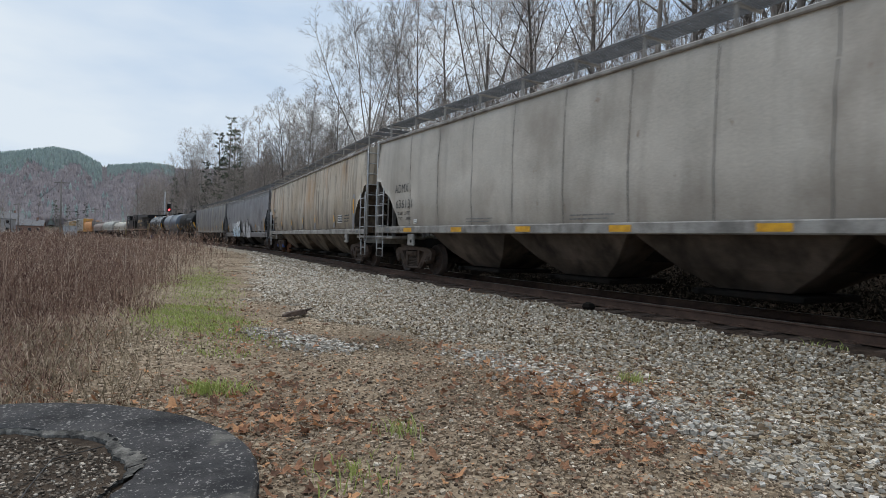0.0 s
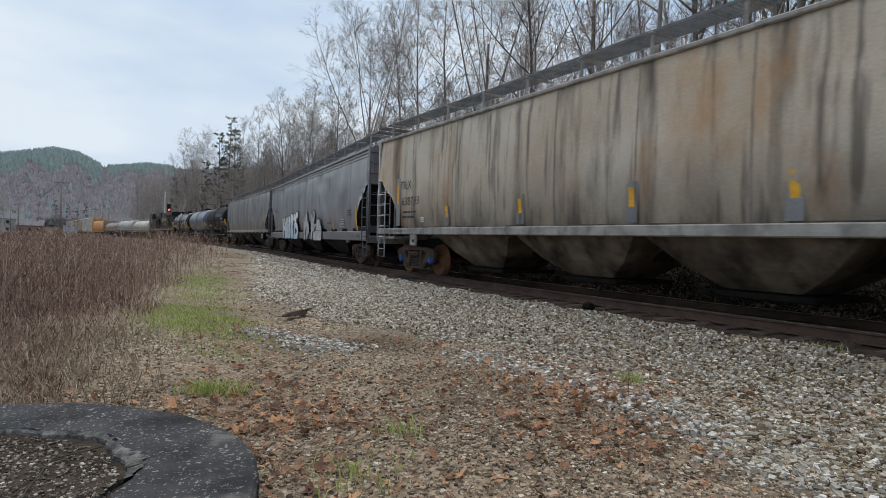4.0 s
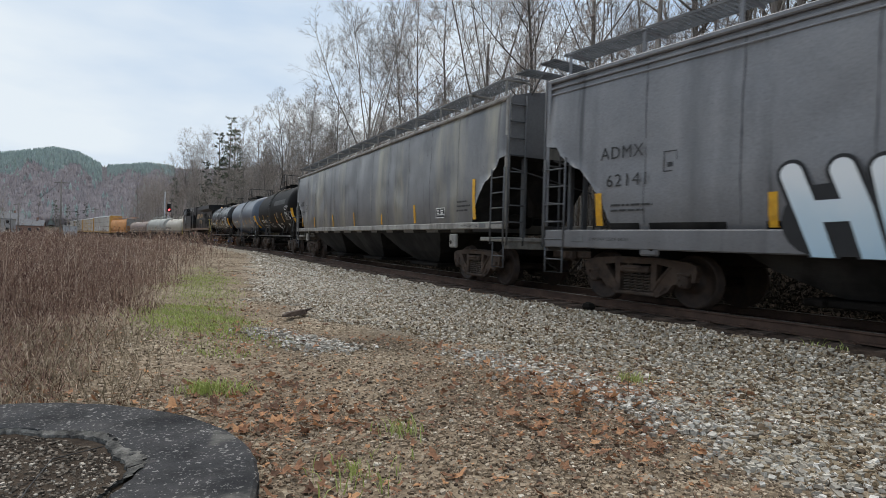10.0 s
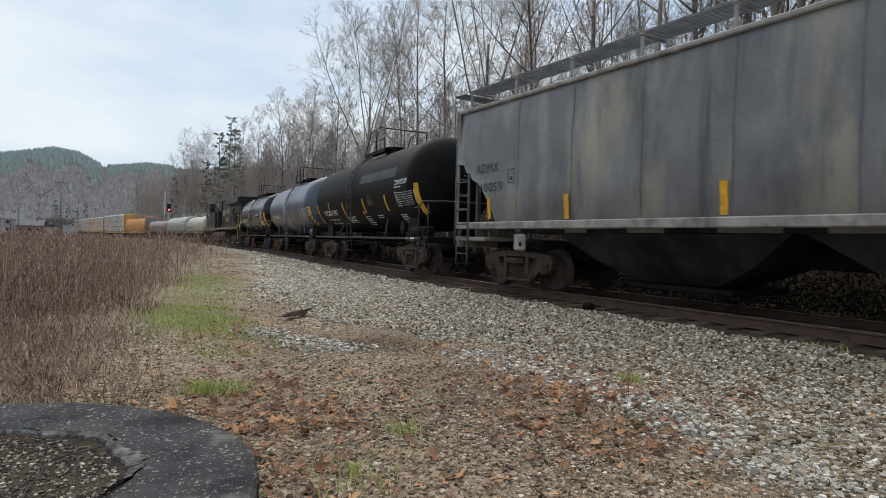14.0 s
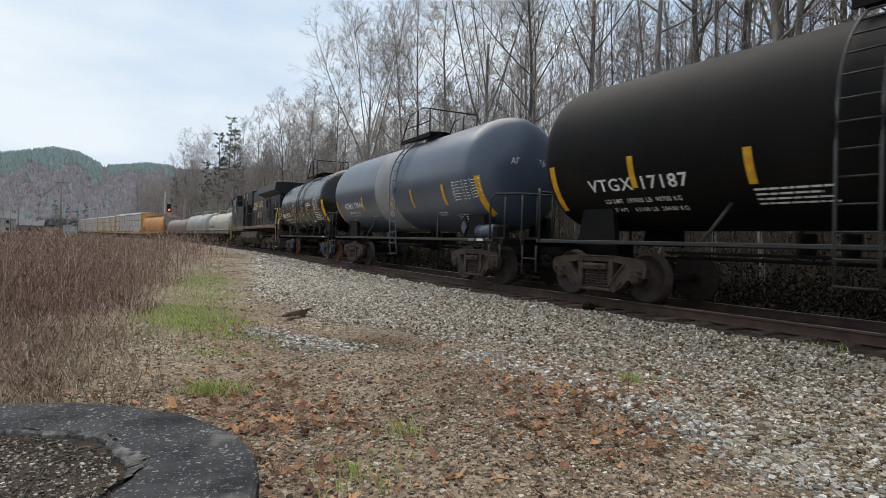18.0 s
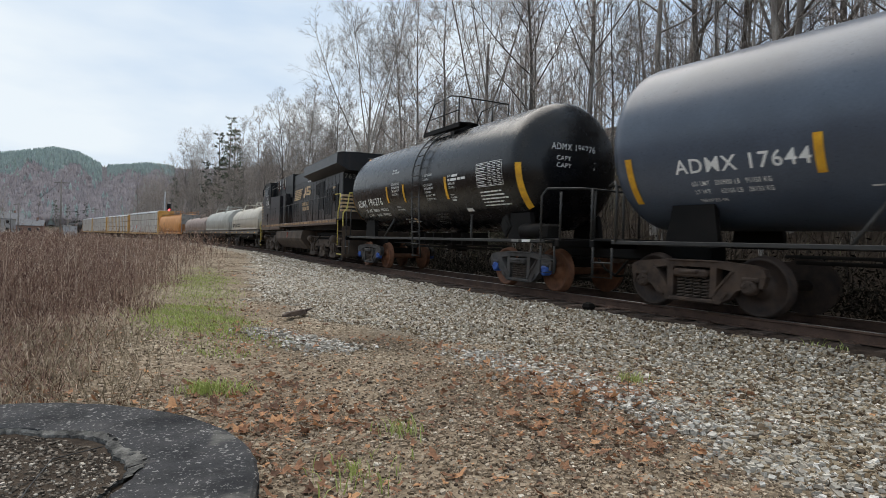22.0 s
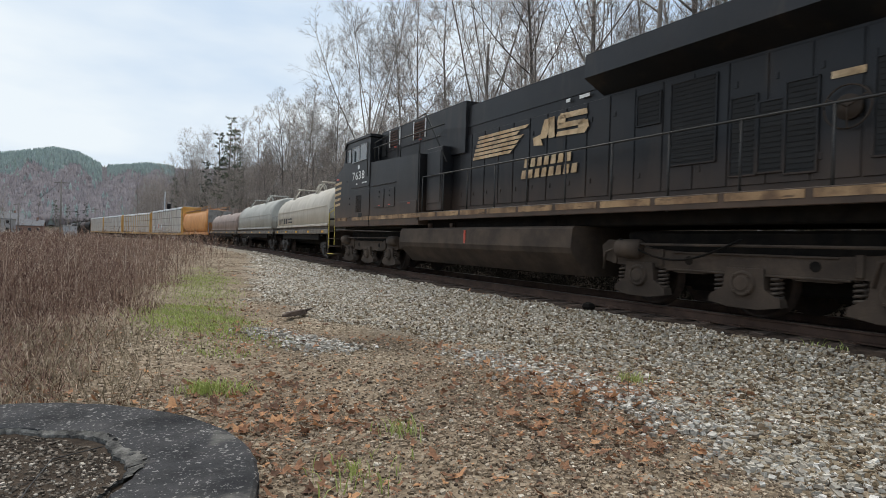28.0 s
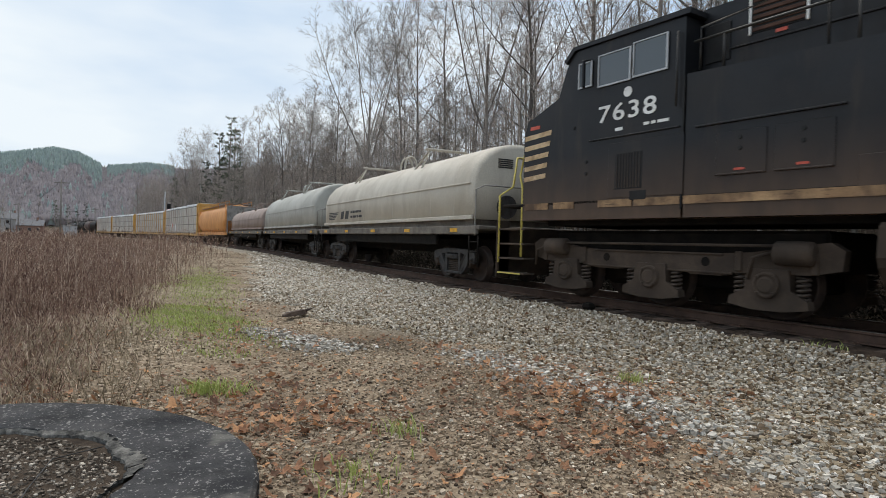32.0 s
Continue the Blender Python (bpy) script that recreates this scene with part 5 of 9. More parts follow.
# ---- tank wagons ----
def tank_car(label, q, hl, paint, ends=None, R=1.52, zc=2.87, half=None, marks=(), frames=None, caps=None, top="walk", name="tank_wagon", far=False, mid=0.0, lx=0.0, bars_mat=None):
    car = thing(name, label, "tank wagon", "wagons of the train")
    half = half or hl - 1.55
    n = 24 if far else 48
    left, right = ends or (hl, hl)
    deep = 0.72
    head = [(deep * (1 - math.cos(k)), max(R * math.sin(k), 0.02)) for k in np.linspace(0, math.pi / 2, 11)]
    full = [(-right + a, b) for a, b in head] + [(x, R) for x in np.linspace(-right + 1.0, left - 1.0, 5)] + [(left - a, b) for a, b in head[::-1]]
    part("tank", Geo().revolve(full, (0, 0, zc), "x", n), paint, car)
    steel = bars_mat or TANK_DULL
    def wrap(p):
        a, d = (p[2] - zc) / R, min(p[0] + right, left - p[0])
        here = R * math.sqrt(max(1 - (1 - d / deep) ** 2, 0.04)) if d < deep else R
        out = here + (0.018 if d < deep else 0.010) + (p[1] - R)
        return (p[0], out * math.cos(a), zc + out * math.sin(a))
    # stub sills, saddles, running bars
    for sg in (-1, 1):
        x = mid + sg * hl
        part("end_sill", Geo().box((x - sg * 0.3, 0, 0.95), (2.2, 0.5, 0.34), 0.03).box((x + sg * 0.25, 0, 1.06), (0.12, 2.9, 0.16), 0.02).box((x - sg * 0.1, 0, 1.14), (0.8, 2.8, 0.05), 0.01), steel, car)
        for y in (-1.0, 1.0):
            part("saddle", Geo().prism([(x - sg * 1.05, 1.05), (x - sg * 2.05, 1.05), (x - sg * 1.95, 1.75), (x - sg * 1.2, 1.75)], y - 0.06, y + 0.06), steel, car)
        rail = Geo()
        rail.tube([(x - sg * 0.3, 1.42, 1.1), (x - sg * 0.3, 1.42, 2.05), (x - sg * 0.2, 1.36, 2.2), (x + sg * 0.32, 0.9, 2.2), (x + sg * 0.32, -0.9, 2.2), (x - sg * 0.2, -1.36, 2.2), (x - sg * 0.3, -1.42, 2.05), (x - sg * 0.3, -1.42, 1.1)], 0.026, 6)
        rail.tube([(x + sg * 0.3, 1.40, 1.1), (x + sg * 0.3, 1.40, 2.1)], 0.024, 6)
        rail.tube([(x + sg * 0.3, 0.5, 1.1), (x + sg * 0.32, 0.5, 2.2)], 0.024, 6)
        part("end_handrail", rail, HANDRAIL, car)
        stp = Geo().tube([(x + sg * 0.2, 1.45, 1.0), (x + sg * 0.2, 1.45, 0.45), (x - sg * 0.25, 1.45, 0.45), (x - sg * 0.25, 1.45, 1.0)], 0.022, 6)
        stp.tube([(x + sg * 0.2, 1.45, 0.72), (x - sg * 0.25, 1.45, 0.72)], 0.018, 5)
        part("stirrup_step", stp, HANDRAIL, car)
        coupler(car, x + sg * 0.3, sg)
    if not far:
        for sy in (-1, 1):
            g = Geo().box((mid, sy * 1.40, 1.10), (2 * hl - 0.4, 0.05, 0.07), 0.01)
            part("running_bar", g, HANDRAIL, car)
            for k in (-1, 1):
                br = Geo().tube([(k * 2.9, sy * 1.40, 1.12), (k * 2.9 - 0.35 * k, sy * 1.18, 1.75)], 0.03, 6)
                part("running_bar_brace", br, HANDRAIL, car)
        pipe = Geo()
        pipe.tube([(mid - half + 1.2, 0.55, 0.95), (mid + half - 1.2, 0.55, 0.95)], 0.03, 6)
        pipe.tube([(mid - half + 1.2, 0.2, 0.86), (mid + half - 1.2, 0.2, 0.86)], 0.035, 6)
        for k in range(7):
            pipe.box((-1.8 + 0.6 * k, 0.45, 1.12), (0.06, 0.5, 0.36), 0.01)
        part("heater_pipe", pipe, STEEL_DARK, car)
        part("bottom_outlet", Geo().cyl((0, 0, 1.4), (0, 0, 0.75), 0.17, 12).box((0, 0.25, 0.9), (0.3, 0.4, 0.2), 0.03), STEEL_DARK, car)
    else:
        pass
    zt = zc + R
    pf = Geo()
    for sy in (-1, 1):
        pf.box((0, sy * 0.62, zt + 0.06), (2.3, 0.42, 0.05), 0.01)
        pf.box((0, sy * 0.85, zt + 0.00), (2.3, 0.04, 0.14), 0.01)
    part("manway_platform", pf, steel, car)
    part("manway", Geo().cyl((0, 0, zt - 0.15), (0, 0, zt + 0.22), 0.36, 20).cyl((0, 0, zt + 0.22), (0, 0, zt + 0.27), 0.42, 20).cyl((0.7, 0, zt - 0.1), (0.7, 0, zt + 0.18), 0.12, 12), steel, car)
    hr = Geo()
    for sy in (-1, 1):
        hr.tube([(-1.1, sy * 0.85, zt), (-1.1, sy * 0.85, zt + 0.80), (-0.6, sy * 0.85, zt + 0.92), (0.45, sy * 0.85, zt + 0.86), (1.1, sy * 0.85, zt + 0.05)], 0.024, 6)
        hr.tube([(-1.1, sy * 0.85, zt + 0.42), (0.75, sy * 0.85, zt + 0.42)], 0.018, 5)
        hr.tube([(-0.2, sy * 0.85, zt), (-0.2, sy * 0.85, zt + 0.88)], 0.035, 6)
    hr.tube([(-1.1, -0.85, zt + 0.8), (-1.1, 0.85, zt + 0.8)], 0.022, 6)
    part("manway_handrail", hr, HANDRAIL, car)
    # ladder bent round the tank
    if not far:
        ld = Geo()
        for x in (lx - 0.25, lx + 0.25):
            ld.tube([(x, (R + 0.12) * math.cos(a), zc + (R + 0.12) * math.sin(a)) for a in np.linspace(1.1, 0, 8)] + [(x, R + 0.12, zc - 0.5), (x, R + 0.06, 1.0), (x, R + 0.02, 0.55)], 0.022, 6)
        for a in np.linspace(1.0, 0.05, 6):
            ld.tube([(lx - 0.25, (R + 0.12) * math.cos(a), zc + (R + 0.12) * math.sin(a)), (lx + 0.25, (R + 0.12) * math.cos(a), zc + (R + 0.12) * math.sin(a))], 0.016, 5)
        for z in np.linspace(zc - 0.2, 0.6, 7):
            ld.tube([(lx - 0.25, R + 0.08, z), (lx + 0.25, R + 0.08, z)], 0.016, 5)
        part("side_ladder", ld, HANDRAIL if paint is not TANK_BLUE else TANK_BLUE, car)
    for xb in (mid - half, mid + half):
        bogie(car, xb, frames, caps)
    for mk in marks:
        mk(car, wrap, R, zc)
    MOVERS.append((car, q, half))
    return car


def t_strip(x, z0, z1, w=0.13, mat=YELLOW):
    def go(car, wrap, R, zc):
        s0, s1 = math.asin(max(-1, min(1, (z0 - zc) / R))) * R, math.asin(max(-1, min(1, (z1 - zc) / R))) * R
        p, q = Vector(wrap((x - 0.02, R, zc))), Vector(wrap((x + 0.02, R, zc)))
        narrow = 0.04 / (q - p).length * w / 2
        g = Geo().loft([[wrap((x + a, R, zc + s)) for a in np.linspace(-narrow, narrow, 7)] for s in np.linspace(s0, s1, 9)], cap=False, closed=False)
        part("reflector", g, mat, car, "yellow reflective strip")
    return go


def t_word(text, x0, x1, z, h, mat=WHITE_TEXT, bold=0.012):
    def go(car, wrap, R, zc):
        me = fit_mesh(text, x0, x1, h, bold)
        s = math.asin((z - zc) / R) * R
        for v in me.vertices:
            v.co = Vector(wrap((x0 + v.co.x, R, zc + s + v.co.z)))
        me.materials.append(mat)
        part("lettering", me, None, car)
    return go


def t_head(rows, mat=WHITE_TEXT):
    """Words on the near head of the tank: (text, y left, y right, z, cap height)."""
    def go(car, wrap, R, zc):
        for text, y0, y1, z, h, x in rows:
            me = fit_mesh(text, y0, y1, h)
            for v in me.vertices:
                v.co = Vector((x, y0 + v.co.x, z + v.co.z))
            me.materials.append(mat)
            part("lettering", me, None, car)
    return go


def t_text(text, size, x, z, mat=WHITE_TEXT, spacing=1.1):
    def go(car, wrap, R, zc):
        me = lettering(text, size, 0.0, 0.0, spacing)
        s = math.asin((z - zc) / R) * R
        for v in me.vertices:
            v.co = Vector(wrap((x - v.co.x, R, zc + s + v.co.y)))
        me.materials.append(mat)
        part("lettering", me, None, car)
    return go


def t_bars(x, z, rows, w, h=0.05, mat=WHITE_TEXT, seed=3):
    return lambda car, wrap, R, zc: bars(car, x, zc + math.asin((z - zc) / R) * R, R, rows, w, h, h * 0.8, mat, seed, curve=wrap)


def t_table(x, z, w, h, mat=WHITE_TEXT, rows=7, seed=4):
    def go(car, wrap, R, zc):
        zz, g, rnd = zc + math.asin((z - zc) / R) * R, Geo(), random.Random(seed)
        def rect(a, b, c, d):
            for k in range(3):
                b0, b1 = b + (d - b) * k / 3, b + (d - b) * (k + 1) / 3
                g.add([wrap((x - a, R, zz + b0)), wrap((x - c, R, zz + b0)), wrap((x - c, R, zz + b1)), wrap((x - a, R, zz + b1))], [(0, 1, 2, 3)])
        t = 0.012
        rect(0, 0, w, t), rect(0, h - t, w, h), rect(0, 0, t, h), rect(w - t, 0, w, h)
        for f in (0.46, 0.64, 0.82):
            rect(w * f, 0, w * f + t * 0.7, h)
        for r in range(rows):
            b = h * (r + 0.12) / rows
            rect(0, h * r / rows, w, h * r / rows + t * 0.5)
            rect(w * 0.03, b + 0.02, w * rnd.uniform(0.3, 0.43), b + h / rows * 0.5)
            for f in (0.49, 0.67, 0.85):
                rect(w * f, b + 0.02, w * (f + rnd.uniform(0.07, 0.11)), b + h / rows * 0.5)
        part("test_stencil", g, mat, car, "white test stencil table")
    return go


def t_board(x, z, w=0.62, h=0.42):
    def go(car, wrap, R, zc):
        zz = zc + math.asin((z - zc) / R) * R
        placard(car, x, zz, R, w, h, GRAF_BLACK, WHITE_TEXT, curve=wrap)
    return go


def t_patch(x0, x1, z0, z1, mat, nm="paint_patch"):
    def go(car, wrap, R, zc):
        s0, s1 = math.asin((z0 - zc) / R) * R, math.asin((z1 - zc) / R) * R
        g = Geo().loft([[wrap((x, R - 0.004, zc + s)) for x in (x0, x1)] for s in np.linspace(s0, s1, 6)], cap=False, closed=False)
        part(nm, g, mat, car)
    return go


def t_band(x0, x1, mat):
    def go(car, wrap, R, zc):
        part("painted_band", Geo().revolve([(x0, R + 0.003), (x1, R + 0.003)], (0, 0, zc), "x", 48), mat, car, "pale grey band round the tank")
    return go


def near_end_gear(tint):
    """Brake valve, reservoir and bracket on the end platform."""
    def go(car, wrap, R, zc):
        g = Geo().revolve([(-0.42, 0.09), (-0.36, 0.17), (0.36, 0.17), (0.42, 0.09)], (-5.15, 0, 0), "x", 14)
        g.v = [(x, y + 1.12, z + 1.32) for x, y, z in g.v]
        part("air_reservoir", g, tint, car)
        part("placard_bracket", Geo().prism([(-4.45, 1.18), (-4.25, 1.42), (-4.32, 1.62), (-4.48, 1.70), (-4.66, 1.42)], 1.36, 1.40), TANK_DULL if tint is TANK_BLUE else tint, car)
        part("placard_holder", Geo().prism([(-4.45, 1.25), (-4.30, 1.42), (-4.45, 1.60), (-4.60, 1.42)], 1.40, 1.415), tint, car)
        part("brake_valve", Geo().box((-5.75, 1.1, 1.30), (0.30, 0.34, 0.34), 0.05), STEEL_DARK, car)
        part("brake_stencil", Geo().box((-4.88, 1.43, 1.10), (0.26, 0.012, 0.055)), GREY_TEXT, car)
        part("brake_stencil", Geo().box((-5.3, 1.43, 1.10), (0.28, 0.012, 0.055)), WHITE_TEXT, car)
    return go


tank_car("dull black tank wagon with white stencils, on the rails", 95.2, 6.52, TANK_DULL, (7.0, 5.55), half=4.92, mid=0.45, lx=0.67, marks=[
    t_word("VTGX 17187", 5.37, 3.22, 2.05, 0.25), t_word("LD LMT  199900 LB  90700 KG", 5.1, 3.45, 1.84, 0.10), t_word("LT WT    63100 LB  28600 KG", 5.05, 3.42, 1.69, 0.10), t_strip(6.25, 1.75, 2.6), t_strip(4.29, 2.08, 2.62, 0.12), t_strip(2.17, 2.01, 2.53), t_strip(-0.52, 2.03, 2.56), t_strip(-2.9, 2.03, 2.56), t_strip(-5.2, 1.72, 2.80, 0.15),
    t_bars(2.2, 1.92, 4, 1.15, 0.05, seed=6), t_bars(-0.1, 1.88, 5, 0.75, 0.055, seed=7), t_bars(-1.5, 1.90, 2, 0.75, 0.05, seed=8), t_word("CORN SYRUP", -3.91, -4.95, 2.80, 0.17), t_bars(-3.9, 2.72, 1, 0.55, 0.05, seed=2), t_table(-3.91, 2.12, 1.24, 0.50), t_board(-3.69, 1.67, 0.56, 0.32),
    t_patch(-0.21, -3.95, 3.10, 3.42, TANK_WORN, "worn_stripe"), t_patch(-0.10, -0.35, 1.98, 2.12, RED_LABEL, "warning_label"), t_patch(-1.03, -1.6, 2.28, 2.66, TANK_BLACK, "repaint_patch"), t_bars(-5.0, 2.02, 1, 0.25, 0.04, GREY_TEXT, seed=33), near_end_gear(TANK_DULL)])
tank_car("blue-grey tank wagon with a pale band, on the rails", 109.4, 6.5, TANK_BLUE, (7.2, 5.3), half=4.88, mid=0.45, lx=-0.1, bars_mat=TANK_DULL, marks=[
    t_band(0.25, 1.85, TANK_BAND), t_word("ADMX 17644", 5.48, 3.40, 2.22, 0.24), t_word("LD LMT   200900 LB   91150 KG", 5.24, 3.98, 2.03, 0.085, bold=0.004), t_word("LT WT      62100 LB   28150 KG", 5.22, 3.98, 1.91, 0.085, bold=0.004), t_word("NEW 03-94", 5.18, 4.74, 1.79, 0.07, bold=0.0), t_strip(6.37, 1.8, 2.55), t_strip(3.3, 2.09, 2.60, 0.12), t_strip(0.55, 2.06, 2.60, 0.12), t_strip(-1.15, 2.06, 2.60, 0.12), t_strip(-3.29, 2.05, 2.60),
    t_strip(-4.92, 1.60, 2.70, 0.15), t_table(-3.85, 2.13, 1.1, 0.55), t_board(-3.55, 1.60, 0.55, 0.30), t_bars(-2.5, 1.85, 2, 0.7, 0.045, seed=3), t_bars(1.1, 1.98, 3, 0.5, 0.045, seed=5), t_bars(2.78, 1.89, 1, 0.6, 0.035, seed=35), near_end_gear(TANK_BLUE),
    t_head([("ADMX 17644", 0.55, -0.75, 3.05, 0.18, -5.27)])])
tank_car("glossy black tank wagon with white stencils and blue caps", 123.85, 6.4, TANK_BLACK, (6.6, 5.45), half=4.88, mid=0.29, frames=SF_GREY, caps=CAP_BLUE, marks=[
    t_word("ADMX", 5.54, 4.62, 2.22, 0.26), t_word("196276", 4.38, 3.10, 2.24, 0.27), t_word("LD LMT   220000   99800KG", 4.91, 2.85, 2.04, 0.11), t_word("LT WT      66000   29900KG", 4.88, 2.85, 1.88, 0.11), t_strip(6.05, 1.77, 2.78), t_strip(2.55, 2.28, 2.81, 0.12), t_strip(1.2, 2.24, 2.79, 0.12), t_strip(-1.6, 2.2, 2.8, 0.13), t_strip(-4.95, 1.80, 2.85, 0.15),
    t_word("VENT TANK", 2.14, 1.82, 3.27, 0.06), t_word("WHEN UNLOADING", 2.14, 1.6, 3.18, 0.06), t_word("CLOSE HANDLE AND", 2.14, 1.5, 2.81, 0.075), t_word("SECURE CABLE SEAL", 2.14, 1.5, 2.70, 0.075), t_word("THROUGH SWING PIN", 2.13, 1.5, 2.59, 0.075), t_word("BEFORE LOADING", 2.12, 1.6, 2.48, 0.075),
    t_word("VENT TANK", 2.05, 1.72, 2.10, 0.055), t_word("WHEN UNLOADING", 2.05, 1.5, 2.01, 0.055), t_word("NO VACUUM RELIEF VALVE", 1.98, 1.3, 1.72, 0.05), t_word("BREAK VACUUM BEFORE UNLOADING", 1.97, 1.0, 1.64, 0.05), t_bars(4.53, 1.62, 3, 0.6, 0.03, GREY_TEXT, seed=36),
    t_word("4 INCH FIBERGLASS", -0.25, -0.81, 2.90, 0.065, bold=0.004), t_word("INSULATION", -0.25, -0.58, 2.79, 0.065, bold=0.004), t_word("DO NOT STEAM TANK", -0.27, -0.83, 2.62, 0.065, bold=0.004), t_word("OR CLEAN TANK WITH", -0.28, -0.87, 2.52, 0.065, bold=0.004), t_word("BOILING WATER", -0.29, -0.70, 2.42, 0.065, bold=0.004), t_word("SHARP OBJECTS MUST", -0.30, -0.92, 2.32, 0.065, bold=0.004), t_word("NOT CONTACT LINING", -0.31, -0.89, 2.22, 0.065, bold=0.004),
    t_word("PAINT:", -1.75, -1.95, 2.76, 0.07, bold=0.004), t_bars(-1.99, 2.76, 1, 0.5, 0.09, seed=14), t_bars(-1.76, 2.66, 1, 0.95, 0.09, seed=15), t_word("GRMX 07-2023", -1.77, -2.13, 2.56, 0.07, bold=0.004), t_word("LOT: R60825", -1.78, -2.08, 2.46, 0.07, bold=0.004), t_word("PATENTS:", -1.80, -1.98, 2.28, 0.045, bold=0.0), t_word("PATENT PENDING", -1.80, -2.10, 2.21, 0.045, bold=0.0), t_bars(-1.81, 2.14, 1, 0.22, 0.06, seed=19),
    t_word("EXTERIOR HEATER PIPES MAXIMUM", -0.20, -1.10, 1.80, 0.055, GREY_TEXT, bold=0.0), t_word("OPERATING PRESSURE 150 PSI", -0.21, -1.00, 1.735, 0.05, GREY_TEXT, bold=0.0), t_word("TESTED 07-2023", -0.22, -0.69, 1.675, 0.05, GREY_TEXT, bold=0.0), t_word("NO INLET OR OUTLET", -0.22, -0.81, 1.62, 0.05, GREY_TEXT, bold=0.0), t_word("PIPE CAPS REQUIRED", -0.25, -0.83, 1.57, 0.05, GREY_TEXT, bold=0.0), t_bars(3.0, 1.62, 1, 0.8, 0.04, GREY_TEXT, seed=18),
    t_table(-3.25, 2.40, 1.15, 0.58, seed=9), t_bars(-3.3, 2.26, 5, 1.15, 0.05, seed=16), t_patch(-2.3, -2.6, 1.85, 1.93, WHITE_TEXT, "builders_label"), t_patch(1.35, 1.15, 1.62, 1.75, GOLD, "inspection_tag"), near_end_gear(TANK_DULL), t_head([("ADMX 196276", 0.9, -0.35, 3.15, 0.15, -5.43), ("CAPY 110700 L", 0.75, -0.35, 2.92, 0.10, -5.43), ("CAPY 29200 G", 0.75, -0.35, 2.76, 0.10, -5.43)])])
far_paints = [TANK_DULL, TANK_BROWN, TANK_DULL, TANK_DULL, TANK_BLACK, TANK_DULL, TANK_BROWN, TANK_DULL, TANK_DULL]
for k, pt in enumerate(far_paints):
    tank_car("dull brown tank wagon behind the car carriers" if pt is TANK_BROWN else "black tank wagon behind the car carriers", 352.5 + 15.2 * k, 6.6, pt, far=True)


# ---- locomotive: cab towards the far end ----
def railing(g, pts, z0, z1, r=0.02):
    for i, p in enumerate(pts):
        g.tube([(p[0], p[1], z0), (p[0], p[1], z1)], r, 6)
    g.tube([(p[0], p[1], z1) for p in pts], r, 6)


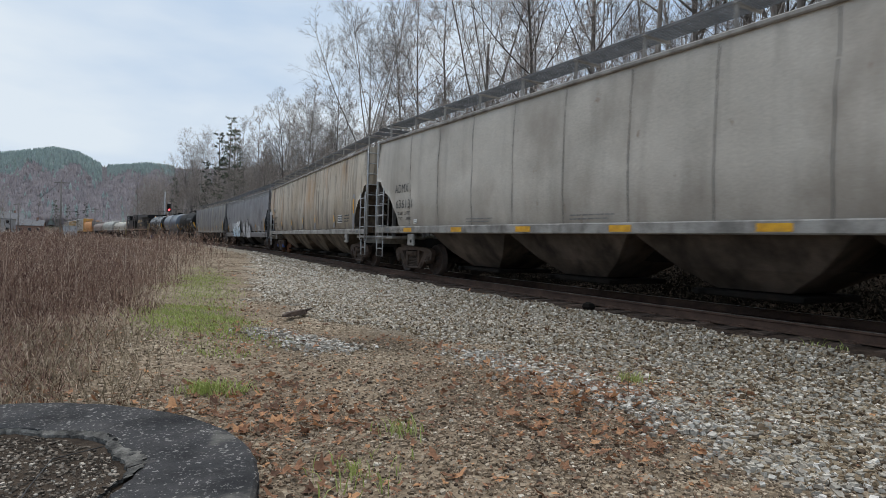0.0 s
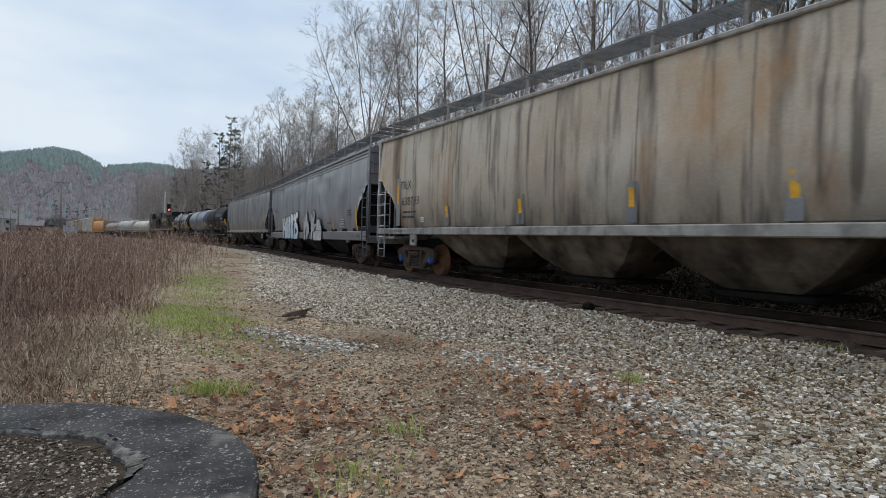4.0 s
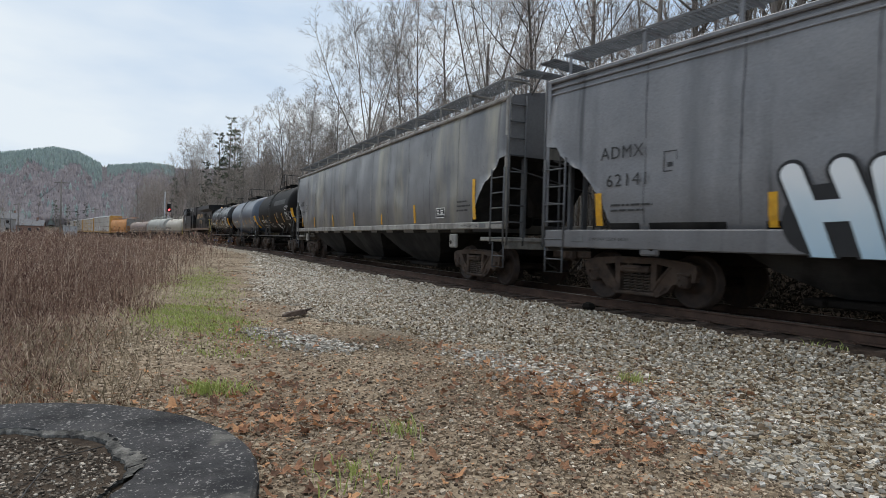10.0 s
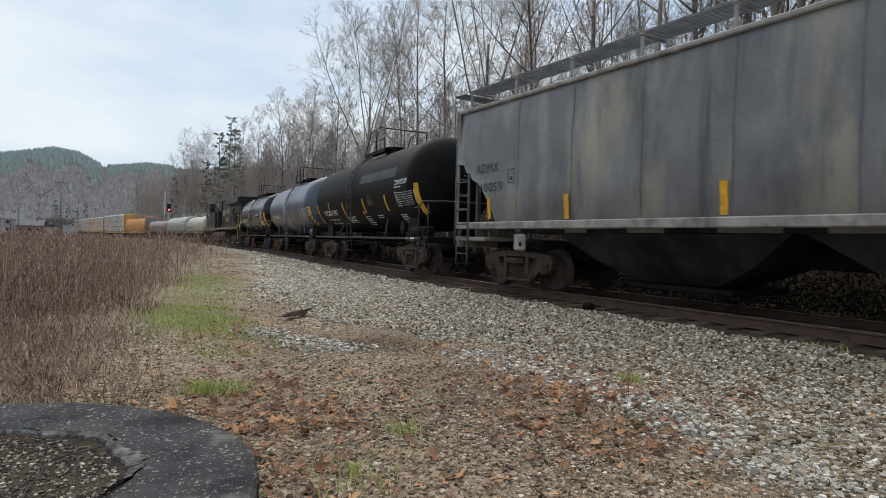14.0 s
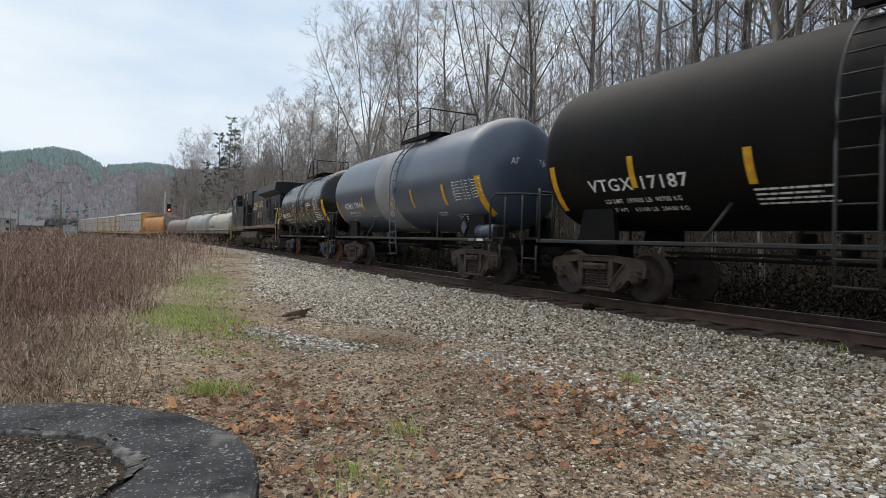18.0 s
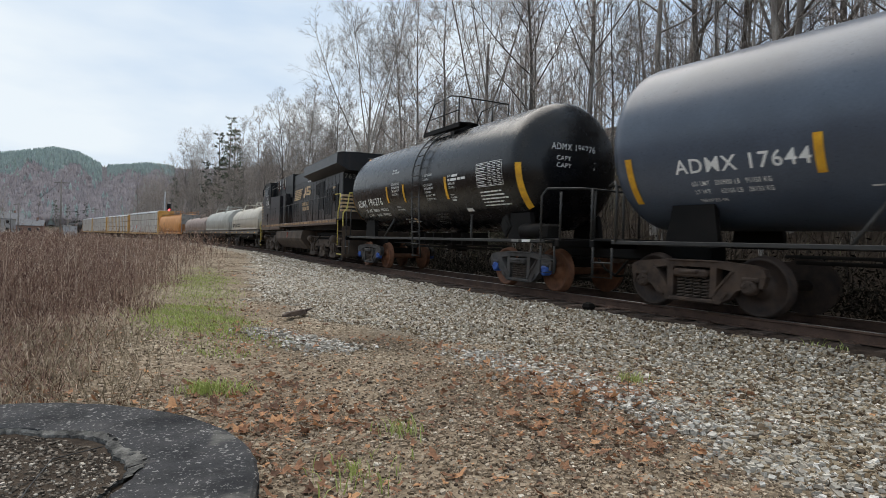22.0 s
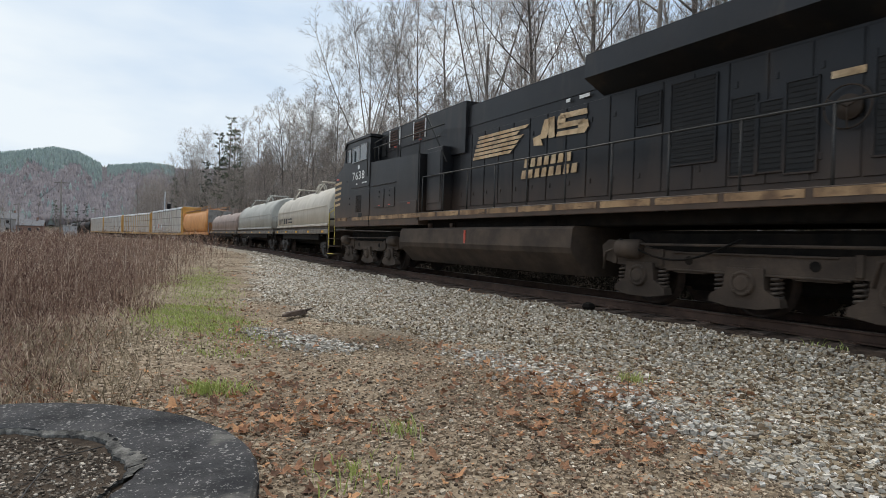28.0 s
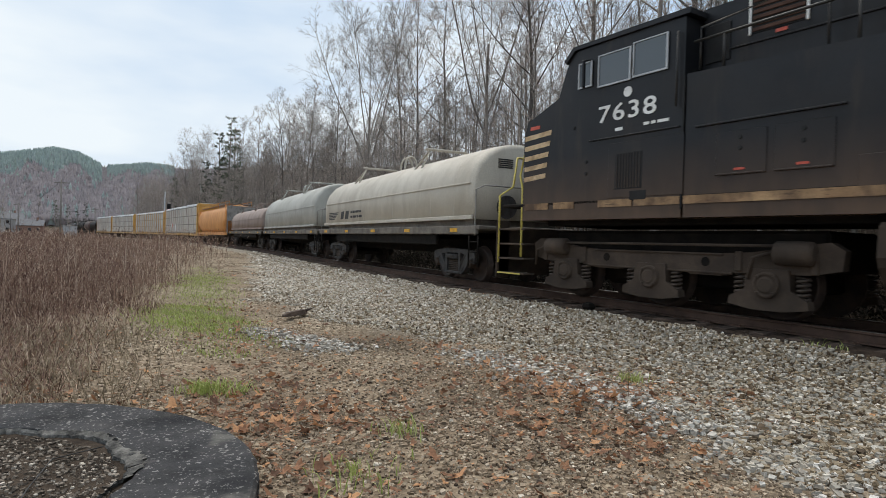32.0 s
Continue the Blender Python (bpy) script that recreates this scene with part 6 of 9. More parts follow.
def locomotive(q):
    car = thing("diesel_locomotive", "black diesel locomotive with worn cream stripes, on the rails", "locomotive", "wagons of the train")
    D = 1.88     # walkway
    part("underframe", Geo().box((0, 0, 1.62), (22.0, 2.3, 0.40), 0.03).box((0.45, 0, 1.845), (23.2, 3.0, 0.07), 0.015), STEEL_DARK, car)
    for sy in (-1, 1):
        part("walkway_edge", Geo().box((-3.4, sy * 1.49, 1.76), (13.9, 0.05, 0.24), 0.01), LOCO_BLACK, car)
    for k in range(11):
        x = -9.7 + k * 1.28
        part("edge_stripe", Geo().box((x, 1.519, 1.80), (1.17, 0.012, 0.12)), GOLD_DUSTY, car, "worn cream edge stripe")
    # long hood
    hood = [(-0.98, D), (0.98, D), (0.98, 4.30), (0.90, 4.55), (0.6, 4.66), (-0.6, 4.66), (-0.90, 4.55), (-0.98, 4.30)]
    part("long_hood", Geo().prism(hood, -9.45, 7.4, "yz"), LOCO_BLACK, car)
    # radiator with overhanging wings
    wing = [(-0.98, 4.02), (0.98, 4.02), (1.52, 4.28), (1.49, 4.74), (1.30, 4.79), (0.6, 4.82), (-0.6, 4.82), (-1.30, 4.79), (-1.49, 4.74), (-1.52, 4.28)]
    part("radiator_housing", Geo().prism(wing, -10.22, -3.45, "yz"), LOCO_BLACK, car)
    hood2 = [(-1.0, 4.2), (1.0, 4.2), (0.985, 4.78), (0.85, 4.84), (0.5, 4.87), (-0.5, 4.87), (-0.85, 4.84), (-0.985, 4.78)]
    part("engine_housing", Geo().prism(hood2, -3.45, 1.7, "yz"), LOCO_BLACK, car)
    part("exhaust_stack", Geo().box((-1.0, 0, 4.94), (1.2, 0.7, 0.18), 0.03), LOCO_GRIME, car)
    # hood doors and louvres on the viewer's side
    for k, x in enumerate(np.arange(-9.1, 2.4, 0.64)):
        part("hood_door", Geo().box((x, 0.99, 3.0), (0.60, 0.02, 1.95), 0.006).box((x + 0.2, 1.005, 2.35), (0.05, 0.02, 0.10), 0.004).box((x + 0.2, 1.005, 3.6), (0.05, 0.02, 0.10), 0.004), LOCO_BLACK, car)
    for x, z, w, h in ((-4.62, 3.54, 0.45, 0.5), (-5.56, 3.16, 0.80, 1.35), (-6.48, 2.78, 0.34, 1.15), (-6.92, 2.72, 0.30, 1.0), (-7.36, 2.80, 0.36, 1.25), (2.15, 4.40, 0.48, 0.42), (-8.5, 2.9, 0.36, 1.2)):
        p = part("louvre", Geo().box((x, 1.008, z), (w + 0.06, 0.02, h + 0.06), 0.005), LOCO_DARK, car)
        n_s = max(int(h / 0.075), 5)
        for k in range(n_s):
            part("louvre_slat", Geo().box((x, 1.02, z - h / 2 + h * (k + 0.5) / n_s), (w, 0.016, 0.022)), LOCO_DARK, p)
        for a, b, c, d in ((x, z + h / 2 + 0.035, w + 0.12, 0.03), (x, z - h / 2 - 0.035, w + 0.12, 0.03), (x + w / 2 + 0.045, z, 0.03, h + 0.1), (x - w / 2 - 0.045, z, 0.03, h + 0.1)):
            part("louvre_frame", Geo().box((a, 1.02, b), (c, 0.03, d), 0.005), LOCO_BLACK, p)
    hw = Geo().tube([(-7.98 + 0.29 * math.cos(a), 1.08, 2.95 + 0.29 * math.sin(a)) for a in np.linspace(0, 6.283, 25)], 0.013, 5).cyl((-7.98, 1.0, 2.95), (-7.98, 1.07, 2.95), 0.17, 18)
    for a in (0.5, 2.6, 4.7):
        hw.tube([(-7.98, 1.08, 2.95), (-7.98 + 0.29 * math.cos(a), 1.08, 2.95 + 0.29 * math.sin(a))], 0.010, 5)
    part("hand_wheel", hw, LOCO_GRIME, car)
    part("tread_label", Geo().box((-7.95, 1.012, 3.42), (0.42, 0.01, 0.10)), GOLD, car)
    # lettering on the hood: emblem stripes, letters as shapes, name as bars
    y = 1.035
    for k in range(6):
        z = 3.24 + 0.105 * k
        e = (-0.35, -0.50, -0.62, -0.78, -0.62, -0.98)[k]
        part("emblem_stripe", Geo().add([(1.34 - 0.05 * k, y, z), (e, y, z), (e - 0.12, y, z + 0.075), (1.33 - 0.05 * k, y, z + 0.075)], [(0, 1, 2, 3)]), GOLD, car, "cream emblem stripe")
    for poly in ([(-1.30, 3.30), (-1.62, 3.27), (-1.52, 3.52), (-1.26, 3.48)], [(-1.50, 3.42), (-1.75, 3.42), (-1.98, 3.85), (-1.66, 3.84)], [(-1.82, 3.40), (-2.04, 3.40), (-2.00, 3.86), (-1.80, 3.86)],
                 [(-2.08, 3.40), (-2.98, 3.36), (-3.08, 3.47), (-2.12, 3.50)], [(-2.80, 3.44), (-3.10, 3.46), (-3.06, 3.63), (-2.76, 3.60)], [(-2.12, 3.56), (-2.92, 3.54), (-2.98, 3.65), (-2.14, 3.68)],
                 [(-2.10, 3.64), (-2.36, 3.64), (-2.40, 3.84), (-2.14, 3.84)], [(-2.16, 3.76), (-3.05, 3.74), (-3.02, 3.86), (-2.20, 3.88)]):
        part("emblem", Geo().add([(a, y, b) for a, b in poly], [(0, 1, 2, 3)]), GOLD, car, "peeling cream emblem")
    for z, x0, w, n in ((2.82, -0.94, 1.7, 7), (2.56, -0.84, 2.0, 8)):
        for k in range(n):
            x = x0 - k * w / n
            part("name_bar", Geo().add([(x, y, z), (x - w / n * 0.72, y, z), (x - w / n * 0.78, y, z + 0.20), (x - 0.05, y, z + 0.20)], [(0, 1, 2, 3)]), GOLD, car, "cream lettering reduced to a bar")
    part("white_label", Geo().box((-2.95, y, 4.12), (0.30, 0.01, 0.07)).box((-2.45, y, 4.12), (0.12, 0.01, 0.07)), WHITE_TEXT, car)
    # cab and nose at the far end; its side is flush and wide
    cab = [(7.60, 1.52), (7.60, 4.72), (8.3, 4.76), (9.95, 4.74), (10.12, 4.62), (10.40, 3.93), (11.28, 3.58), (11.38, 3.30), (11.38, 1.52)]
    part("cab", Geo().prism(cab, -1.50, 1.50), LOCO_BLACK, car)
    part("cab_roof", Geo().prism([(7.5, 4.74), (7.5, 4.83), (10.0, 4.83), (10.22, 4.62), (10.18, 4.55), (9.95, 4.76)], -1.55, 1.55), LOCO_BLACK, car)
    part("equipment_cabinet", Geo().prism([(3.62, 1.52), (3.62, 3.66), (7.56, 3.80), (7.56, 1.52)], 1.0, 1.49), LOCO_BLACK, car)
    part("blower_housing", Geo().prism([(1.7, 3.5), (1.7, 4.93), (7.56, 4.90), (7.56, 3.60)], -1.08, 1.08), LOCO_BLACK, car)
    bx = part("intake_box", Geo().box((2.98, 1.16, 2.85), (0.95, 0.36, 1.85), 0.02), LOCO_BLACK, car)
    part("box_door", Geo().box((2.98, 1.347, 2.9), (0.80, 0.02, 1.5), 0.006), LOCO_BLACK, bx)
    for x in (6.38, 4.50):
        f2 = part("intake_window", Geo().box((x, 1.085, 4.56), (0.80, 0.02, 0.54)), LOCO_DARK, car, "rusty intake louvres with white frame sides")
        for k in range(6):
            part("intake_slat", Geo().box((x, 1.098, 4.34 + 0.088 * k), (0.74, 0.03, 0.055), 0.006), INTAKE_RUST, f2)
        for dx in (-0.41, 0.41):
            part("window_frame", Geo().box((x + dx, 1.10, 4.56), (0.035, 0.035, 0.58), 0.005), WHITE_TEXT, f2)
        part("intake_label", Geo().box((x - 0.05, 1.092, 4.24), (0.16, 0.01, 0.05)), RED_LABEL, f2)
    part("intake_ledge", Geo().box((5.3, 1.09, 4.16), (4.3, 0.03, 0.03), 0.006), LOCO_BLACK, car)
    # no real hollow: a dark plate painted as the recess's shade
    part("cab_rear_recess", Geo().box((7.30, 1.09, 4.30), (0.40, 0.03, 0.60), 0.006), LOCO_DARK, car)
    part("top_handrail", Geo().tube([(7.5, 1.42, 4.30), (5.8, 1.42, 4.32), (2.3, 1.42, 4.34)], 0.022, 6).tube([(7.0, 1.42, 3.78), (7.0, 1.42, 4.31)], 0.022, 6).tube([(5.2, 1.42, 3.72), (5.2, 1.42, 4.33)], 0.022, 6).tube([(3.8, 1.42, 3.66), (3.8, 1.42, 4.34)], 0.022, 6), HANDRAIL, car)
    part("roof_handrail", Geo().tube([(7.4, 1.40, 3.85), (7.4, 1.40, 4.50), (3.8, 1.25, 4.92), (2.23, 1.35, 3.28)], 0.02, 6).tube([(5.6, 1.32, 3.7), (5.6, 1.32, 4.70)], 0.02, 6), HANDRAIL, car)
    for x0, x1 in ((11.3, 10.6), (10.45, 9.9), (9.3, 8.55), (8.5, 7.62), (7.55, 3.65)):
        part("edge_stripe", Geo().box(((x0 + x1) / 2, 1.509, 1.80), (x0 - x1, 0.012, 0.13)), GOLD_DUSTY, car, "worn cream edge stripe")
    for x0, x1, z0, z1 in ((9.86, 9.52, 4.00, 4.48), (9.38, 8.64, 3.93, 4.52), (8.60, 7.90, 3.95, 4.56)):
        w = part("cab_window", Geo().box(((x0 + x1) / 2, 1.505, (z0 + z1) / 2), (x0 - x1, 0.02, z1 - z0)), CAB_GLASS, car, "dark cab side window")
        for a, b, c, d in ((x0, x0 - 0.025, z0, z1), (x1 + 0.035, x1, z0, z1), (x0 - 0.025, x1 + 0.035, z0, z0 + 0.03), (x0 - 0.025, x1 + 0.035, z1 - 0.02, z1)):
            part("window_frame", Geo().box(((a + b) / 2, 1.518, (c + d) / 2), (abs(a - b), 0.03, d - c)), GALV, w)
    part("windscreen", Geo().prism([(10.18, 4.45), (10.36, 4.02), (10.40, 4.03), (10.22, 4.47)], -1.2, 1.2), CAB_GLASS, car)
    fit_text(car, "7638", 9.34, 8.10, 3.27, 0.31, 1.512, WHITE_TEXT, 0.012)
    bars(car, 8.95, 3.08, 1.512, 1, 0.22, 0.08, 0.05, WHITE_TEXT, 21)
    bars(car, 8.35, 3.10, 1.512, 1, 0.5, 0.07, 0.05, WHITE_TEXT, 22)
    part("round_emblem", Geo().revolve([(1.503, 0.09), (1.512, 0.09)], (8.70, 0, 3.74), "y", 18), WHITE_TEXT, car)
    for k in range(5):
        z = 2.33 + 0.215 * k
        part("nose_stripe", Geo().add([(11.352, 1.507, z), (10.72 - 0.035 * k, 1.507, z + 0.05), (10.70 - 0.035 * k, 1.507, z + 0.15), (11.352, 1.507, z + 0.10)], [(0, 1, 2, 3)]), GOLD, car, "cream nose stripe")
    part("warning_label", Geo().box((11.05, 1.506, 3.44), (0.28, 0.006, 0.07)), RED_LABEL, car)
    part("cab_door_panel", Geo().box((8.33, 1.500, 2.38), (1.52, 0.02, 0.98), 0.006), LOCO_BLACK, car)
    for x in (6.65, 5.78):
        cd = part("cabinet_door", Geo().box((x, 1.497, 2.46), (0.76, 0.025, 0.64), 0.008).box((x, 1.512, 2.15), (0.72, 0.03, 0.025), 0.005), LOCO_BLACK, car)
        for z in (2.68, 2.52):
            part("door_latch", Geo().revolve([(1.505, 0.034), (1.525, 0.03)], (x, 0, z), "y", 12), LOCO_DARK, cd)
        part("door_label", Geo().box((x, 1.512, 2.215), (0.16, 0.01, 0.035)), RED_LABEL, cd)
    part("lower_panel", Geo().box((4.45, 1.497, 2.05), (1.35, 0.02, 0.42), 0.006), LOCO_BLACK, car)
    part("panel_label", Geo().box((4.30, 1.512, 2.20), (0.18, 0.01, 0.035)), RED_LABEL, car)
    for x in (7.60, 3.70):
        part("body_seam", Geo().box((x, 1.498, 2.7), (0.03, 0.02, 2.1), 0.004), LOCO_DARK, car)
    sg2 = part("sand_grille", Geo().box((8.64, 1.505, 2.36), (0.58, 0.02, 0.64), 0.005), LOCO_DARK, car)
    for k in range(9):
        part("grille_bar", Geo().box((8.40 + 0.06 * k, 1.518, 2.36), (0.02, 0.014, 0.60)), LOCO_BLACK, sg2)
    for a, b in ((9.62, 2.60), (9.62, 2.38), (9.95, 3.28)):
        part("grab_socket", Geo().revolve([(1.502, 0.035), (1.516, 0.03)], (a, 0, b), "y", 12), LOCO_DARK, car)
    # pocket drawn as a dark plate, its shade in the colour
    part("step_pocket", Geo().box((8.43, 1.508, 1.92), (0.34, 0.02, 0.16), 0.005), LOCO_DARK, car)
    part("drip_ledge", Geo().box((6.33, 1.51, 2.93), (2.1, 0.04, 0.03), 0.006).box((8.6, 1.51, 2.98), (1.9, 0.04, 0.025), 0.006), LOCO_BLACK, car)
    # fuel tank and running gear
    ft = [(-1.40, 1.42), (1.40, 1.42), (1.47, 1.36), (1.51, 0.98), (1.46, 0.86), (1.02, 0.40), (-1.02, 0.40), (-1.46, 0.86), (-1.51, 0.98), (-1.47, 1.36)]
    tk = part("fuel_tank", Geo().prism(ft, -3.2, 4.9, "yz"), LOCO_GRIME, car, "dusty brown fuel tank")
    part("sight_glass", Geo().box((0.9, 1.500, 1.17), (0.07, 0.03, 0.34), 0.008), RED_LABEL, tk)
    part("fuel_filler", Geo().cyl((1.9, 1.30, 1.40), (1.9, 1.30, 1.55), 0.07, 12).cyl((3.2, 1.30, 1.40), (3.2, 1.30, 1.55), 0.07, 12), BOGIE, tk)
    part("air_tank", Geo().revolve([(-3.0, 0.1), (-2.9, 0.2), (1.2, 0.2), (1.3, 0.1)], (0.6, 1.0, 1.46), "x", 14), STEEL_DARK, car)
    for xc in (8.35, -6.7):
        for sy in (-1, 1):
            g = Geo()
            arch = [(-2.95, 0.78), (-2.98, 1.05), (-2.80, 1.16), (-2.35, 1.10), (-1.75, 1.00), (-1.25, 0.97), (1.25, 0.97), (1.75, 1.00), (2.35, 1.10), (2.80, 1.16), (2.98, 1.05), (2.95, 0.78), (2.55, 0.70), (1.45, 0.68), (1.25, 0.62), (0.75, 0.62), (0.55, 0.68), (-0.55, 0.68), (-0.75, 0.62), (-1.25, 0.62), (-1.45, 0.68), (-2.55, 0.70)]
            g.prism(arch, sy * 0.98, sy * 1.16)
            g.box((0, sy * 1.165, 0.955), (2.6, 0.05, 0.035), 0.01).box((0, sy * 1.165, 0.665), (2.9, 0.05, 0.035), 0.01)
            for dx in (-1.55, 1.55, -2.62, 2.62):
                g.box((dx, sy * 1.17, 0.86), (0.10, 0.05, 0.30), 0.01)
            fr2 = part("truck_frame", g, LOCO_GRIME, car, m=Matrix.Translation((xc, 0, 0)))
            # the frame is solid: dark discs paint the shade of its holes
            for dx in (-1.0, 1.0):
                part("frame_hole", Geo().revolve([(sy * 1.155, 0.075), (sy * 1.166, 0.075)], (dx, 0, 0.83), "y", 14), STEEL_DARK, fr2, "dark disc painted as the shade in a lightening hole")
            for dx in (-2.0, 0.0, 2.0):
                jb = Geo().prism([(dx + a, b) for a, b in ((-0.30, 0.76), (0.30, 0.76), (0.33, 0.46), (0.56, 0.33), (0.58, 0.22), (0.22, 0.16), (-0.22, 0.16), (-0.58, 0.22), (-0.56, 0.33), (-0.33, 0.46))], sy * 1.04, sy * 1.22)
                jb.revolve([(sy * 1.20, 0.20), (sy * 1.265, 0.19), (sy * 1.27, 0.15), (sy * 1.25, 0.14), (sy * 1.285, 0.10)], (dx, 0, 0.53), "y", 18)
                for a in (0.785, 2.356, 3.927, 5.498):
                    jb.box((dx + 0.165 * math.cos(a), sy * 1.275, 0.53 + 0.165 * math.sin(a)), (0.045, 0.03, 0.045), 0.008)
                part("journal_box", jb, LOCO_GRIME, fr2)
                for e in (-0.45, 0.45):
                    cs = Geo().tube([(dx + e + 0.085 * math.cos(k * 1.05), sy * 1.10 + 0.085 * math.sin(k * 1.05), 0.33 + 0.34 * k / 30) for k in range(31)], 0.022, 5)
                    part("coil_spring", cs, SPRING_STEEL, fr2)
            bc = Geo()
            for dx in (-2.35, 2.25):
                bc.revolve([(-0.30, 0.10), (-0.26, 0.17), (0.20, 0.17), (0.24, 0.10)], (dx, sy * 1.24, 1.00), "x", 16)
                bc.tube([(dx + 0.3, sy * 1.24, 1.0), (dx + 0.55, sy * 1.24, 0.92), (dx + 0.62, sy * 1.22, 0.6)], 0.028, 6)
            bc.tube([(-2.1, sy * 1.25, 1.10), (2.0, sy * 1.25, 1.08)], 0.025, 6)
            part("brake_cylinder", bc, LOCO_GRIME, fr2)
        for dx in (-2.0, 0.0, 2.0):
            w2 = part("wheelset", WS42, None, car, m=Matrix.Translation((xc + dx, 0, 0.53)))
            for c in CAP42:
                part("bearing_cap", c, None, w2)
            WHEELS.append((w2, xc + dx, 0.53))
        part("bogie_transom", Geo().box((xc, 0, 1.02), (5.3, 1.7, 0.62), 0.05).box((xc, 0, 0.62), (4.6, 1.2, 0.5), 0.05), STEEL_DARK, car)
        part("traction_motor", Geo().box((xc - 1.2, 0, 0.58), (0.7, 1.1, 0.55), 0.1).box((xc + 1.2, 0, 0.58), (0.7, 1.1, 0.55), 0.1), STEEL_DARK, car)
    ch = Geo()
    pts = [(-4.3 - 0.2 * k, 1.3, 1.18 - 0.35 * math.sin(math.pi * k / 12)) for k in range(13)]
    ch.tube(pts, 0.02, 5)
    part("safety_chain", ch, STEEL_DARK, car)
    # handrails: yellow at the ends, black along the walkway
    hr = Geo()
    railing(hr, [(x, 1.44, 0) for x in np.arange(-9.3, 3.7, 1.28)], D - 0.25, D + 1.06)
    part("walkway_handrail", hr, HANDRAIL, car)
    for sg in (-1, 1):
        x = 12.25 if sg > 0 else -11.3
        yr = Geo()
        yr.tube([(x - sg * 0.82, 1.47, 0.75), (x - sg * 0.82, 1.47, 2.2), (x - sg * 0.70, 1.44, 2.5), (x - sg * 0.78, 1.40, 2.95), (x - sg * 1.5, 1.44, 2.95)], 0.026, 6)
        yr.tube([(x - sg * 0.05, 1.46, 0.6), (x - sg * 0.05, 1.46, 2.1), (x - sg * 0.25, 1.25, 2.3), (x - sg * 0.25, 1.15, 2.95), (x - sg * 0.25, 0.4, 3.0)], 0.026, 6)
        part("corner_handrail", yr, HANDRAIL_Y, car, "yellow corner handrail")
        sp = Geo()
        for k in range(4):
            sp.box((x - sg * 0.5, 1.32, 0.38 + 0.32 * k), (0.85, 0.34, 0.04), 0.01)
        sp.box((x - sg * 0.02, 1.32, 0.9), (0.04, 0.36, 1.3), 0.01)
        part("step_well", sp, LOCO_GRIME, car)
        part("step_edge", Geo().box((x - sg * 0.45, 1.495, 0.38), (0.75, 0.02, 0.03)), HANDRAIL_Y, car)
        part("pilot_plate", Geo().box((x + sg * 0.0, 0, 0.85), (0.08, 2.9, 1.1), 0.02), LOCO_GRIME, car)
        coupler(car, x, sg)
    for k in range(5):
        z = 2.26 + 0.165 * k
        part("rear_stripe", Geo().box((-9.462, 0.62, z + 0.045), (0.02, 0.74, 0.095)), GOLD, car, "cream rear stripe")
        part("rear_stripe", Geo().box((-9.30, 1.006, z + 0.045), (0.34, 0.02, 0.095)), GOLD, car, "cream rear stripe")
    part("rear_emblem", Geo().prism([(0.20, 2.30), (0.05, 2.62), (0.16, 3.02), (-0.12, 3.05), (-0.22, 2.70), (-0.05, 2.45)], -9.476, -9.458, "yz"), GOLD, car, "peeling cream emblem")
    me = fit_mesh("7638", 0.95, 0.25, 0.22, 0.012)
    for v in me.vertices:
        v.co = Vector((0, v.co.x, v.co.z))
    me.materials.append(GREY_TEXT)
    part("rear_number", me, None, car, m=Matrix.Translation((-9.50, 0.95, 3.72)))
    part("lamp_housing", Geo().box((-10.24, 0, 4.32), (0.10, 0.26, 0.56), 0.03), LOCO_BLACK, car)
    for z in (4.45, 4.20):
        part("rear_headlight", Geo().revolve([(-0.02, 0.085), (0.03, 0.085)], (-10.29, 0, z), "x", 14), LAMP_AMBER, car, "amber rear headlight")
    mir = Geo().tube([(9.57, 1.5, 4.5), (9.57, 1.68, 4.45)], 0.015, 5).box((9.57, 1.70, 4.2), (0.05, 0.07, 0.50), 0.01)
    part("wing_mirror", mir, LOCO_BLACK, car)
    part("grab_iron", Geo().tube([(7.7, 1.56, 3.3), (7.7, 1.56, 4.5)], 0.018, 6), HANDRAIL, car)
    MOVERS.append((car, q, 7.5))
    return car


locomotive(142.65)


